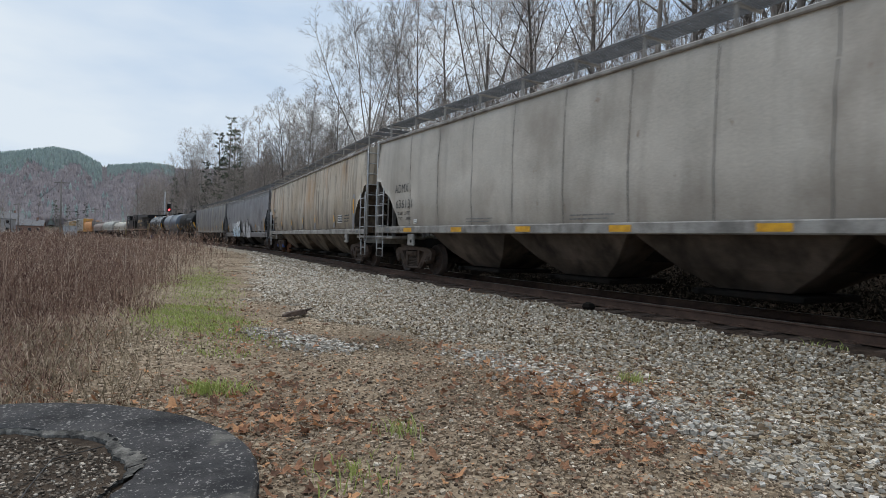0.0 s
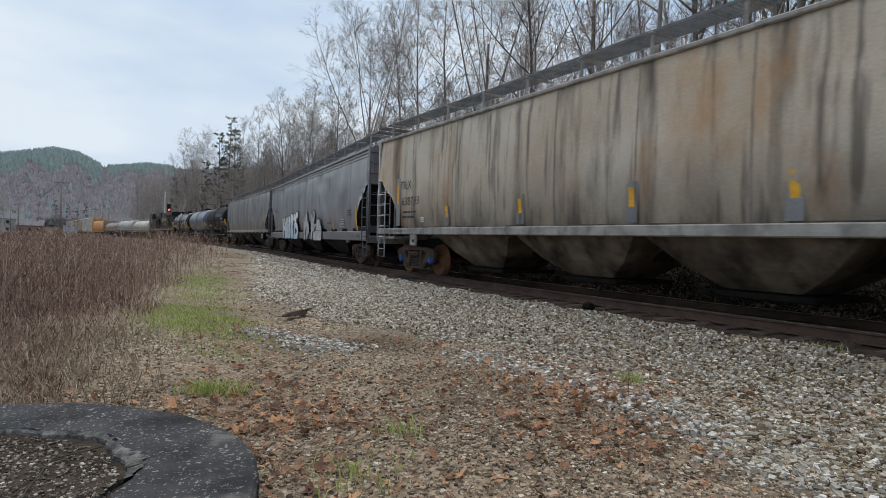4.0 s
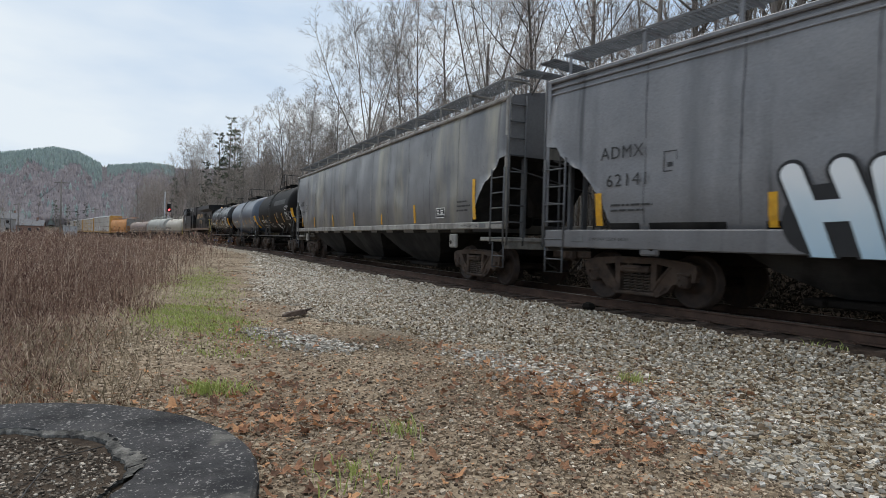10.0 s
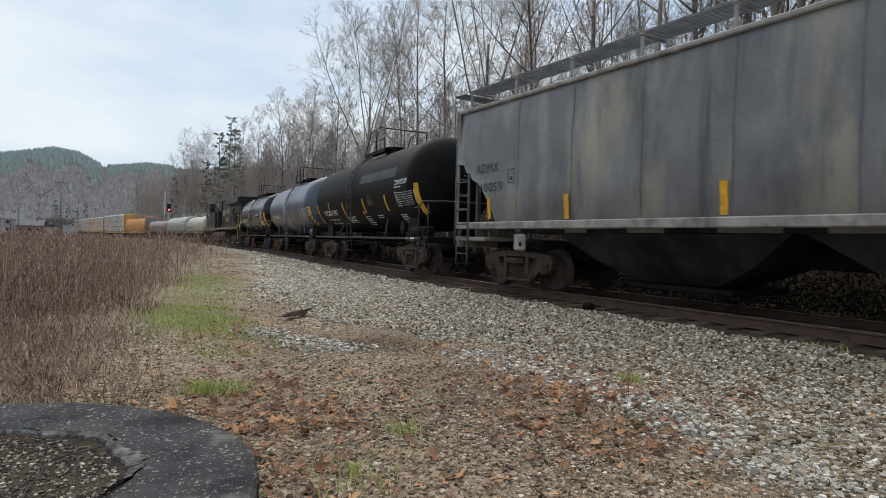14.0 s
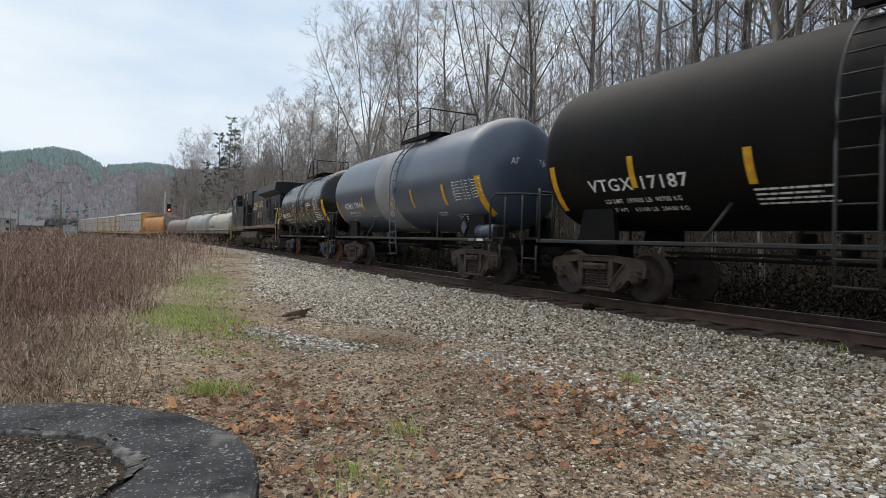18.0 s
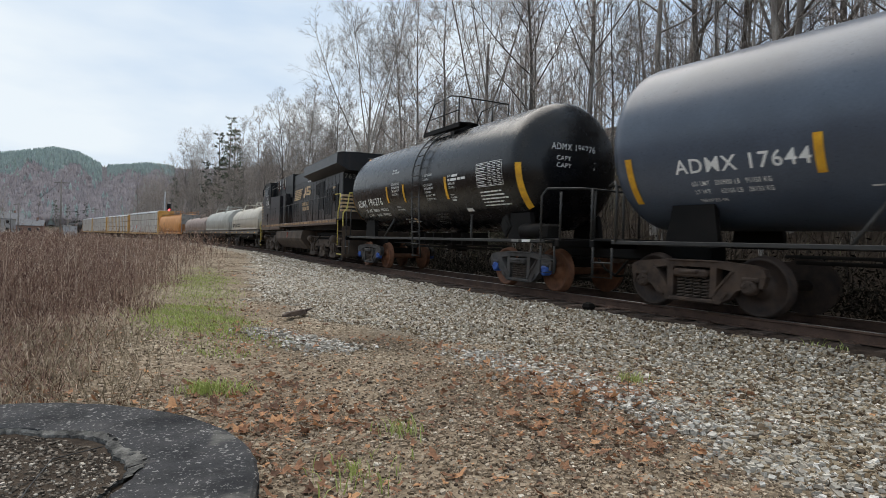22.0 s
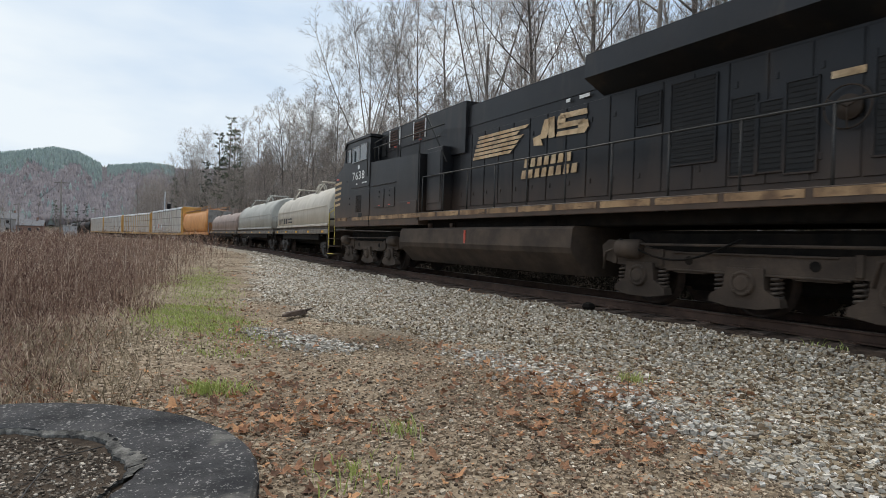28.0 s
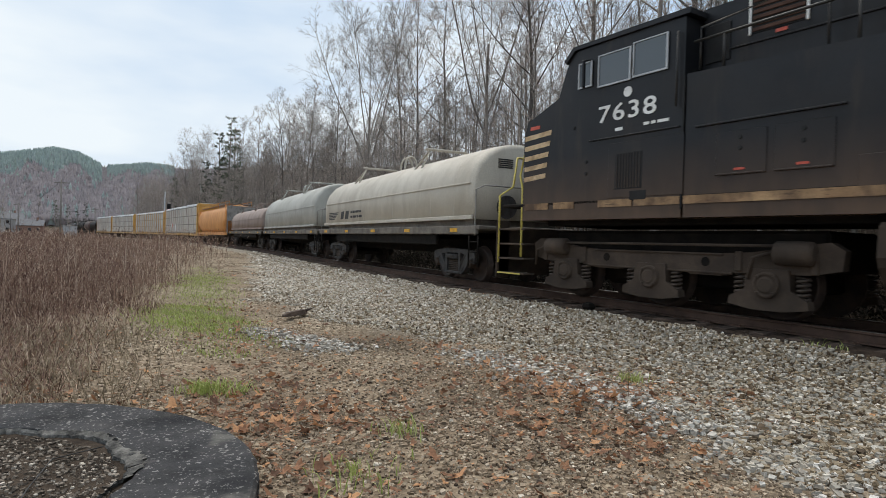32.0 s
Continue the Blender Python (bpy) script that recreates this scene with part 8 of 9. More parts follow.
# ---- far woods on the hills: one mass each of bare and evergreen trees ----
def far_woods():
    rs = np.random.RandomState(4)
    n = 34000
    az, r = np.radians(rs.uniform(-9, 17, n)), 300 + 515 * rs.rand(n) ** 0.8
    x, y = r * np.sin(az), r * np.cos(az)
    u, s = lateral(x, y)
    keep = (np.abs(u) > 14) | (r > 380)
    x, y, r, az = x[keep], y[keep], r[keep], az[keep]
    z = ground_z(x, y)
    deg = np.degrees(az)
    belt = ((deg < 2.6) & (r > 560 + 25 * np.sin(deg * 2.1)) & (r < 690)) | ((deg > 3.0) & (deg < 8.2) & (r > 600 + 20 * np.sin(deg * 3)))
    pine = belt & (rs.rand(len(x)) < 0.75) | (rs.rand(len(x)) < 0.02)
    for nm, pick, mat, label, tall, wide in (("hazy_bare_woods", ~pine, HAZY_BARE, "bare grey-brown woods on the distant hills, paled by painted haze", 7.0, 2.6), ("hazy_pine_woods", pine, HAZY_PINE, "green pine woods on the distant hilltops, paled by painted haze", 9, 2.4)):
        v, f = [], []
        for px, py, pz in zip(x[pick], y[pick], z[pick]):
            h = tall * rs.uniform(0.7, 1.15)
            if mat is HAZY_PINE:
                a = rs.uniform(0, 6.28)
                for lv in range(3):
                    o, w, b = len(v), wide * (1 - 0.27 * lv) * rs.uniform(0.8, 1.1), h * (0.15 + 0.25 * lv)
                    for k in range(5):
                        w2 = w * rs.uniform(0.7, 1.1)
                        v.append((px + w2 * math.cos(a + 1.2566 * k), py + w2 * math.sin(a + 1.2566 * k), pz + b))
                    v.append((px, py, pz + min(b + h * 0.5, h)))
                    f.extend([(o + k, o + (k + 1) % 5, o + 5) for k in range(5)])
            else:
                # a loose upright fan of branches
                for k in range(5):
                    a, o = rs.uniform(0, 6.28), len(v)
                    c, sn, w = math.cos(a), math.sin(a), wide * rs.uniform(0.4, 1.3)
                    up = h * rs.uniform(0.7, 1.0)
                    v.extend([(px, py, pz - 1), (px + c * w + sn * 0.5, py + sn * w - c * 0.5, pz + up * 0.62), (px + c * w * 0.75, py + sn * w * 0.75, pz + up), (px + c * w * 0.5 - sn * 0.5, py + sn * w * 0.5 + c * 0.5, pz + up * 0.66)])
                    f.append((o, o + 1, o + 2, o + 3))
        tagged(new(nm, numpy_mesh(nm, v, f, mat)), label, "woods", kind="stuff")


far_woods()

# ---- trackside things ----
def signal_mast(x, y, label):
    t = thing("railway_signal", label, "signal", m=Matrix.Translation((x, y, float(ground_z(x, y)[0]))))
    part("mast", Geo().cyl((0, 0, -0.3), (0, 0, 8.3), 0.09, 10).box((0, 0, 0.1), (0.5, 0.5, 0.25), 0.03), GALV, t)
    hd = part("signal_head", Geo().box((0, -0.18, 7.1), (0.80, 0.12, 1.75), 0.08).cyl((0, -0.2, 7.55), (0, -0.5, 7.55), 0.17, 12).cyl((0, -0.2, 6.75), (0, -0.5, 6.75), 0.17, 12), SIGNAL_BLACK, t)
    part("red_lens", Geo().revolve([(-0.36, 0.21), (-0.34, 0.21)], (0, -0.2, 6.6), "y", 16), SIGNAL_RED, hd, "lit red lens")
    part("ladder", ladder_geo((-0.22, 0.25), (0.22, 0.25), 0.4, 0.2, 5.6, 14), GALV, t)
    part("relay_case", Geo().box((1.2, 0.2, 0.9), (0.8, 0.5, 1.5), 0.04), GALV, t)
    return t


signal_mast(19.3, 140.6, "lit red railway signal on a galvanised mast")


def utility_pole(x, y, h, arm=1, mat=POLE, label="weathered wooden utility pole with a crossarm"):
    t = thing("utility_pole", label, "utility pole", "utility poles", Matrix.Translation((x, y, float(ground_z(x, y)[0]))))
    part("pole", Geo().tube([(0, 0, -0.5), (0, 0, h)], [0.17, 0.11], 10), mat, t)
    for k in range(arm):
        a = part("crossarm", Geo().box((0, 0, h - 0.45 - 0.7 * k), (2.0, 0.10, 0.12), 0.01), mat, t)
        for dx in (-0.9, -0.45, 0.45, 0.9):
            part("insulator", Geo().cyl((dx, 0, h - 0.4 - 0.7 * k), (dx, 0, h - 0.22 - 0.7 * k), 0.045, 8), GALV, a)
    return t


POLES = [(-0.4, 110.0, 9.4, 1, POLE), (18.3, 139.0, 10.6, 0, GALV), (24.6, 148.0, 8.8, 0, POLE), (7.9, 205.0, 8.5, 2, POLE), (-9.5, 180.0, 8.0, 1, POLE), (-16.0, 262.0, 8.5, 1, POLE)]
for p in POLES:
    utility_pole(p[0], p[1], p[2], p[3], p[4], "weathered wooden utility pole with a crossarm" if p[3] else "slim bare pole beside the signal")
for a, b in ((0, 3), (0, 4), (3, 5)):
    g = Geo()
    pa, pb = POLES[a], POLES[b]
    za, zb = float(ground_z(pa[0], pa[1])[0]) + pa[2] - 0.2, float(ground_z(pb[0], pb[1])[0]) + pb[2] - 0.2
    g.tube([(pa[0] + (pb[0] - pa[0]) * k / 12, pa[1] + (pb[1] - pa[1]) * k / 12, za + (zb - za) * k / 12 - 1.2 * math.sin(math.pi * k / 12)) for k in range(13)], 0.022, 4)
    tagged(new("overhead_wire", g.mesh("overhead_wire", SIGNAL_BLACK)), "thin overhead wire sagging between poles", "wire", "overhead wires")


def house(x, y, w, d, h, wall, rz, label):
    t = thing("house", label, "house", "houses in the valley", Matrix.Translation((x, y, float(ground_z(x, y)[0]))) @ Matrix.Rotation(radians(rz), 4, "Z"))
    part("wall", Geo().prism([(-d / 2, -0.5), (d / 2, -0.5), (d / 2, h), (0, h + d * 0.30), (-d / 2, h)], -w / 2, w / 2, "yz"), wall, t)
    rf = Geo()
    for sg in (-1, 1):
        rf.loft([[(xx, sg * (d / 2 + 0.4), h - 0.14), (xx, 0, h + d * 0.30 + 0.08), (xx, 0, h + d * 0.30 + 0.24), (xx, sg * (d / 2 + 0.4), h + 0.02)] for xx in (-w / 2 - 0.3, w / 2 + 0.3)])
    r = part("roof", rf, ROOF_GREY, t)
    part("chimney", Geo().box((w * 0.25, 0.3, h + d * 0.3 + 0.4), (0.7, 0.7, 1.4), 0.03), WALL_BRICK, r)
    for k in range(3):
        for z in ((1.5,) if h < 4 else (1.4, 4.0)):
            xx = -w / 2 + w * (k + 0.5) / 3
            wd = part("window", Geo().box((xx, -d / 2 - 0.02, z), (1.1, 0.08, 1.3), 0.01), WALL_WHITE, t)
            part("pane", Geo().box((xx, -d / 2 - 0.05, z), (0.9, 0.06, 1.1)), PANE, wd)
    part("door", Geo().box((w * 0.40, -d / 2 - 0.02, 1.0), (0.95, 0.08, 2.05), 0.01), WALL_BRICK, t)


house(-17.5, 268.0, 9.5, 7.0, 5.2, WALL_WHITE, 8, "white two-storey house with a grey roof")
house(-10.0, 262.0, 8.0, 6.5, 3.0, WALL_BRICK, -5, "low brick house with a grey roof")
house(-29.0, 285.0, 9.0, 7.0, 3.2, WALL_WHITE, 14, "low white house with a grey roof")


def equipment_hut(x, y, label):
    t = thing("equipment_cabinet", label, "cabinet", m=Matrix.Translation((x, y, float(ground_z(x, y)[0]))))
    part("housing", Geo().box((0, 0, 1.1), (2.2, 1.6, 2.2), 0.05), GALV, t)
    part("roof", Geo().box((0, 0, 2.24), (2.4, 1.8, 0.10), 0.03), GALV, t)
    part("door", Geo().box((0.2, -0.81, 1.05), (0.9, 0.05, 1.8), 0.01), GALV, t)


equipment_hut(1.0, 128.0, "grey metal trackside equipment cabinet in the weeds")


# ---- old manhole ring in front ----
def manhole_ring():
    cx, cy, ro, ri = RING
    t = thing("manhole_ring", "dark tarred concrete ring sunk in the earth, rubble inside", "concrete ring", m=Matrix.Translation((cx, cy, 0)))
    rs = random.Random(2)
    n = 120
    rings = [[], [], [], [], [], []]
    for k in range(n):
        a = 2 * math.pi * k / n
        wo, wi = 0.012 * math.sin(5 * a + 1) + rs.uniform(-0.006, 0.006), 0.05 * math.sin(3 * a) + 0.03 * math.sin(11 * a + 2) + rs.uniform(-0.012, 0.012)
        for ring, (r, z) in zip(rings, ((ro + wo, -0.55), (ro + wo, -0.27), (ro + wo - 0.02, -0.25 + rs.uniform(-0.003, 0.003)), ((ro + ri) / 2, -0.245), (ri + wi + 0.05, -0.25 + rs.uniform(-0.004, 0.004)), (ri + wi, -0.36))):
            ring.append((r * math.cos(a), r * math.sin(a), z))
    part("ring", Geo().loft(rings, cap=False, smooth=False), CONCRETE, t)
    inner, outer, lip = [], [], 360
    for k in range(lip + 1):
        a = 2 * math.pi * k / lip
        wi = 0.05 * math.sin(3 * a) + 0.03 * math.sin(11 * a + 2) + rs.uniform(-0.014, 0.014)
        wide = max(0.003, 0.03 + 0.045 * math.sin(4 * a + 0.6) + 0.025 * math.sin(9 * a + 1) + rs.uniform(-0.016, 0.016))
        inner.append(((ri + wi - 0.008) * math.cos(a), (ri + wi - 0.008) * math.sin(a), -0.255 + rs.uniform(-0.006, 0.002)))
        outer.append(((ri + wi + wide) * math.cos(a), (ri + wi + wide) * math.sin(a), -0.2415))
    low = [(x * 0.992, y * 0.992, -0.30) for x, y, z in inner]
    part("broken_edge", Geo().loft([low, inner, outer], cap=False, closed=False), CONCRETE_PALE, t, "pale crumbling inner edge")
    part("fill", Geo().revolve([(-0.5, ri + 0.05), (-0.275, ri + 0.05)], (0, 0, 0), "z", 48), FILL, t)
    part("wire", Geo().tube([(0.62, -0.55, -0.262), (0.70, -0.1, -0.25), (0.80, 0.30, -0.245), (1.05, 0.36, -0.235)], 0.004, 5), BOGIE_GREY, t)


RING = (-0.83, 3.58, 1.79, 1.13)
manhole_ring()

st = thing("weathered_timber", "long broken piece of dark weathered timber on gravel", "timber", m=pose(3.45, 9.95, -0.33, 0, 3, 50))
part("timber", Geo().loft([[(x, y * k + rr, z * k) for y, z in ((-0.07, 0), (0.06, 0.0), (0.055, 0.06), (0.0, 0.085), (-0.05, 0.075))] for x, rr, k in ((-0.55, 0.03, 0.35), (-0.42, 0.0, 0.9), (-0.1, 0.02, 1.0), (0.2, -0.015, 1.05), (0.42, 0.02, 0.9), (0.58, 0.05, 0.3))]), TIE, st)
part("splinter", Geo().tube([(0.30, -0.05, 0.06), (0.62, -0.09, 0.10)], [0.03, 0.006], 5), TIE, st)
bk = thing("dark_stone", "single dark stone lying on the pale ballast", "stone", m=pose(8.45, 7.85, -0.17))
part("stone", Geo().loft([[(r * math.cos(a) * 1.2, r * math.sin(a), z) for a in (0, 0.9, 2.0, 2.9, 4.1, 5.3)] for r, z in ((0.09, -0.04), (0.12, 0.03), (0.10, 0.09), (0.03, 0.12))]), STEEL_DARK, bk)


# ---- stones, leaves, grass and weeds, each kind one mass ----
def stones(name, label, x, y, z, size, mat, seed, flat=0.65):
    rs = np.random.RandomState(seed)
    n = len(x)
    cube = np.array([(a, b, c) for a in (-1, 1) for b in (-1, 1) for c in (-1, 1)], float) * 0.5
    v = cube[None] * (1 + rs.uniform(-0.32, 0.32, (n, 8, 3)))
    v *= (size[:, None] * np.stack([np.ones(n), rs.uniform(0.72, 1.0, n), flat * rs.uniform(0.75, 1.2, n)], 1))[:, None, :]
    tilt, spin = rs.normal(0, 0.55, n) * np.minimum(flat + 0 * size, 1), rs.uniform(0, 6.28, n)
    ct, stl = np.cos(tilt)[:, None], np.sin(tilt)[:, None]
    yy, zz = v[:, :, 1] * ct - v[:, :, 2] * stl, v[:, :, 1] * stl + v[:, :, 2] * ct
    cs, sn = np.cos(spin)[:, None], np.sin(spin)[:, None]
    xx = v[:, :, 0] * cs - yy * sn
    yy = v[:, :, 0] * sn + yy * cs
    pts = np.stack([xx + x[:, None], yy + y[:, None], zz + z[:, None]], 2).reshape(-1, 3)
    quad = np.array([(0, 1, 3, 2), (4, 6, 7, 5), (0, 4, 5, 1), (2, 3, 7, 6), (0, 2, 6, 4), (1, 5, 7, 3)])
    faces = (quad[None] + 8 * np.arange(n)[:, None, None]).reshape(-1, 4)
    return tagged(new(name, numpy_mesh(name, pts.tolist(), faces.tolist(), mat)), label, "stones", kind="stuff")


def shoulder_z(u):
    return np.interp(u, [-4.4, -2.75, -1.75, 1.75, 2.9], [-0.37, -0.34, -0.185, -0.185, -0.50])


def fan(rs, n, r0, r1, az0=-9, az1=75):
    """n places round the camera's corner, thinning evenly with distance."""
    a, r = np.radians(rs.uniform(az0, az1, n)), r0 * (r1 / r0) ** rs.rand(n)
    return r * np.sin(a), r * np.cos(a), r


def bed_z(x, y):
    u, s = lateral(x, y)
    lie = np.where(np.abs(u) < 1.25, -0.235, shoulder_z(u))
    return np.where(u > -4.3, np.maximum(lie, ground_z(x, y)), ground_z(x, y)), u


def ballast_stones():
    rs = np.random.RandomState(9)
    x, y, r = fan(rs, 250000, 3.0, 60)
    z, u = bed_z(x, y)
    k = (x > bed_edge(y)) & (np.hypot((x - 3.9) / 0.7, (y - 7.8) / 0.8) > 0.8 + 0.3 * rs.rand(len(x))) & (u < -1.62 + 0.12 * np.sin(3.7 * y))
    x, y, z, r, u = x[k], y[k], z[k], r[k], u[k]
    size = (0.016 + 0.026 * rs.rand(len(x)) ** 1.5) * np.maximum(1, r / 12)
    lie, flat = z + size * rs.uniform(-0.1, 0.45, len(x)) * np.clip(12 / r, 0.2, 1), 0.95 * np.clip(12 / r, 0.25, 1)
    # stones turn paler with distance from the camera
    far = rs.rand(len(x)) < smooth(7, 18, r)
    for nm, label, k, mat in (("ballast_stones", "buff and grey crushed ballast stones", ~far, STONE), ("paler_ballast", "paler ballast stones further off beside the track", far, STONE_PALER)):
        stones(nm, label, x[k], y[k], lie[k], size[k], mat, 1, flat[k])
    # oily stones between and beside the ties
    n = 9000
    s, u = rs.uniform(-6, 40, n), rs.uniform(-1.75, 2.4, n)
    p = np.array([tuple(beside(a, b)) for a, b in zip(s, u)])
    size = 0.03 + 0.035 * rs.rand(n)
    stones("oily_ballast", "dark oily ballast stones between the ties", p[:, 0], p[:, 1], np.where(u < 1.7, -0.215, -0.215 - 0.2 * (u - 1.7)) + size * rs.uniform(-0.1, 0.2, n), size, DIRTY_STONE, 5, 0.8)
    # gravel over the trodden ground, thinner on the bare earth and in the grass
    x, y, r = fan(rs, 185000, 2.9, 50)
    w = 0.62 + 0.38 * np.sin(1.3 * x + 0.7 * y + 1.0) * np.sin(0.9 * y - 0.6 * x)
    w = w * (1 - 0.9 * np.clip(1.3 - np.hypot((x - 3.9) / 0.8, (y - 7.8) / 1.0), 0, 1)) * (1 - 0.75 * patch_green(x, y)) * (1 - 0.95 * in_weeds(x, y))
    w = np.where(np.hypot(x - RING[0], y - RING[1]) < RING[2] + 0.02, 0, w)
    k = (rs.rand(len(x)) < w) & (x < bed_edge(y) + 0.5)
    x, y, r = x[k], y[k], r[k]
    size = (0.009 + 0.022 * rs.rand(len(x)) ** 2.6) * np.maximum(1, r / 13)
    stones("loose_gravel", "small buff and grey gravel trodden into the earth", x, y, ground_z(x, y) + size * 0.12, size, PEBBLE, 2, 0.75 * np.clip(11 / r, 0.3, 1))
    # pale washed gravel: a heap by the grass and a band along the bed
    px, py = [], []
    for pts, m, sd in ((((2.35, 8.6), (2.7, 7.6), (2.95, 6.8)), 900, 0.20), (((4.15, 5.8), (4.3, 4.6), (4.3, 3.6), (4.15, 2.3), (4.1, 1.6)), 2200, 0.26)):
        t = rs.rand(m) * (len(pts) - 1)
        px.append(np.interp(t, range(len(pts)), [p[0] for p in pts]) + rs.normal(0, sd, m)), py.append(np.interp(t, range(len(pts)), [p[1] for p in pts]) + rs.normal(0, sd, m))
    x, y = np.concatenate(px), np.concatenate(py)
    size = 0.016 + 0.034 * rs.rand(len(x)) ** 1.8
    stones("washed_gravel", "pale washed gravel in a loose band", x, y, ground_z(x, y) + size * rs.uniform(0.1, 0.5, len(x)), size, PALE_STONE, 3)
    a, r = rs.uniform(0, 6.283, 11000), RING[3] * np.sqrt(rs.rand(11000)) * 0.97
    size = 0.005 + 0.016 * rs.rand(11000) ** 2.5
    stones("ring_rubble", "buff rubble and grit inside the concrete ring", RING[0] + r * np.cos(a), RING[1] + r * np.sin(a), -0.275 + size * 0.2, size, RUBBLE, 4, 0.7)


ballast_stones()


def dead_leaves():
    rs = np.random.RandomState(21)
    v, f = [], []
    x, y, r = fan(rs, 4600, 2.9, 15, -6, 62)
    c = np.clip(np.sin(1.7 * x + 0.5 * y) * np.sin(1.1 * y - 0.9 * x + 0.7) + 0.35, 0.08, 1)
    c = np.where(np.hypot(x - RING[0], y - RING[1]) < RING[2], c * 0.10, c) * (x < bed_edge(y) - 0.25) * (1 - in_weeds(x, y))
    keep = rs.rand(len(x)) < c
    px, py = [x[keep]], [y[keep]]
    for cx, cy, sd, m in ((4.55, 3.9, 0.45, 60), (5.0, 3.3, 0.35, 40), (4.3, 4.6, 0.4, 40), (3.9, 5.6, 0.5, 40), (1.8, 6.2, 0.35, 40), (2.9, 3.7, 0.35, 28), (1.7, 4.2, 0.30, 30), (3.35, 3.1, 0.35, 30), (2.3, 5.2, 0.5, 36), (1.0, 5.3, 0.35, 45), (5.6, 21, 0.8, 60), (3.6, 2.5, 0.3, 20)):
        px.append(rs.normal(cx, sd, m)), py.append(rs.normal(cy, sd, m))
    px.append(rs.uniform(5.5, 8.5, 60)), py.append(rs.uniform(1, 14, 60))
    x, y = np.concatenate(px), np.concatenate(py)
    z, u = bed_z(x, y)
    for px, py, pz in zip(x, y, z + 0.012):
        r = 0.015 + 0.034 * rs.rand() ** 1.8
        a, k = rs.uniform(0, 6.28), 9
        o = len(v)
        tx, ty = rs.normal(0, 0.45), rs.normal(0, 0.45)
        v.append((px, py, pz + 0.012 + r * 0.1))
        for j in range(k):
            t = a + 6.283 * j / k
            rr = r * (1.2 if j % 2 == 0 else 0.6) * rs.uniform(0.75, 1.15)
            dx, dy = rr * math.cos(t), rr * math.sin(t)
            v.append((px + dx, py + dy, pz + 0.012 + max(tx * dx + ty * dy + rs.uniform(-0.1, 0.7) * rr * 0.7, -0.006)))
        f.extend([(o, o + 1 + j, o + 1 + (j + 1) % k) for j in range(k)])
    tagged(new("dead_leaves", numpy_mesh("dead_leaves", v, f, LEAF)), "curled orange-brown dead leaves on the ground", "leaves", kind="stuff")
    # crumbled leaf bits and bark in the gravel
    x, y, r = fan(rs, 15000, 2.9, 12, -6, 60)
    k = (rs.rand(len(x)) < 0.25 + 0.6 * np.clip(np.sin(1.7 * x + 0.5 * y) * np.sin(1.1 * y - 0.9 * x + 0.7), 0, 1)) & (x < bed_edge(y)) & (np.hypot(x - RING[0], y - RING[1]) > RING[2])
    x, y = np.concatenate([x[k], rs.normal(4.5, 0.5, 1800)]), np.concatenate([y[k], rs.normal(4.0, 0.7, 1800)])
    z, v, f = bed_z(x, y)[0] + 0.02, [], []
    for px, py, pz in zip(x, y, z):
        r, a, o = 0.006 + 0.018 * rs.rand() ** 2, rs.uniform(0, 6.28), len(v)
        v.extend([(px + r * math.cos(a + q) * e, py + r * math.sin(a + q) * e, pz + rs.uniform(0, 0.012)) for q, e in ((0, 1.4), (1.6, 0.7), (3.1, 1.2), (4.7, 0.6))])
        f.append((o, o + 1, o + 2, o + 3))
    tagged(new("leaf_litter", numpy_mesh("leaf_litter", v, f, LEAF)), "crumbled brown leaf litter among the gravel", "leaves", kind="stuff")


dead_leaves()


def blades(name, label, x, y, z, tall, mat, seed, wide=0.006, bend=0.5, category="grass", segs=2):
    rs = np.random.RandomState(seed)
    n = len(x)
    a, l = rs.uniform(0, 6.283, n), tall
    dx, dy = np.cos(a) * bend * rs.uniform(0.2, 1.2, n) * l, np.sin(a) * bend * rs.uniform(0.2, 1.2, n) * l
    b = rs.uniform(0, 6.283, n)
    wx, wy = np.cos(b) * wide, np.sin(b) * wide
    if np.ndim(wide):
        wx, wy = np.cos(b) * wide, np.sin(b) * wide
    mid = 0.55
    p = np.empty((n, 5, 3))
    p[:, 0] = np.stack([x - wx, y - wy, z], 1)
    p[:, 1] = np.stack([x + wx, y + wy, z], 1)
    p[:, 2] = np.stack([x + dx * 0.35 + wx * 0.8, y + dy * 0.35 + wy * 0.8, z + l * mid], 1)
    p[:, 3] = np.stack([x + dx * 0.35 - wx * 0.8, y + dy * 0.35 - wy * 0.8, z + l * mid], 1)
    p[:, 4] = np.stack([x + dx, y + dy, z + l * (1 - 0.3 * bend)], 1)
    faces = []
    for i in range(n):
        o = 5 * i
        faces.append((o, o + 1, o + 2, o + 3))
        faces.append((o + 3, o + 2, o + 4))
    return tagged(new(name, numpy_mesh(name, p.reshape(-1, 3).tolist(), faces, mat)), label, category, kind="stuff")


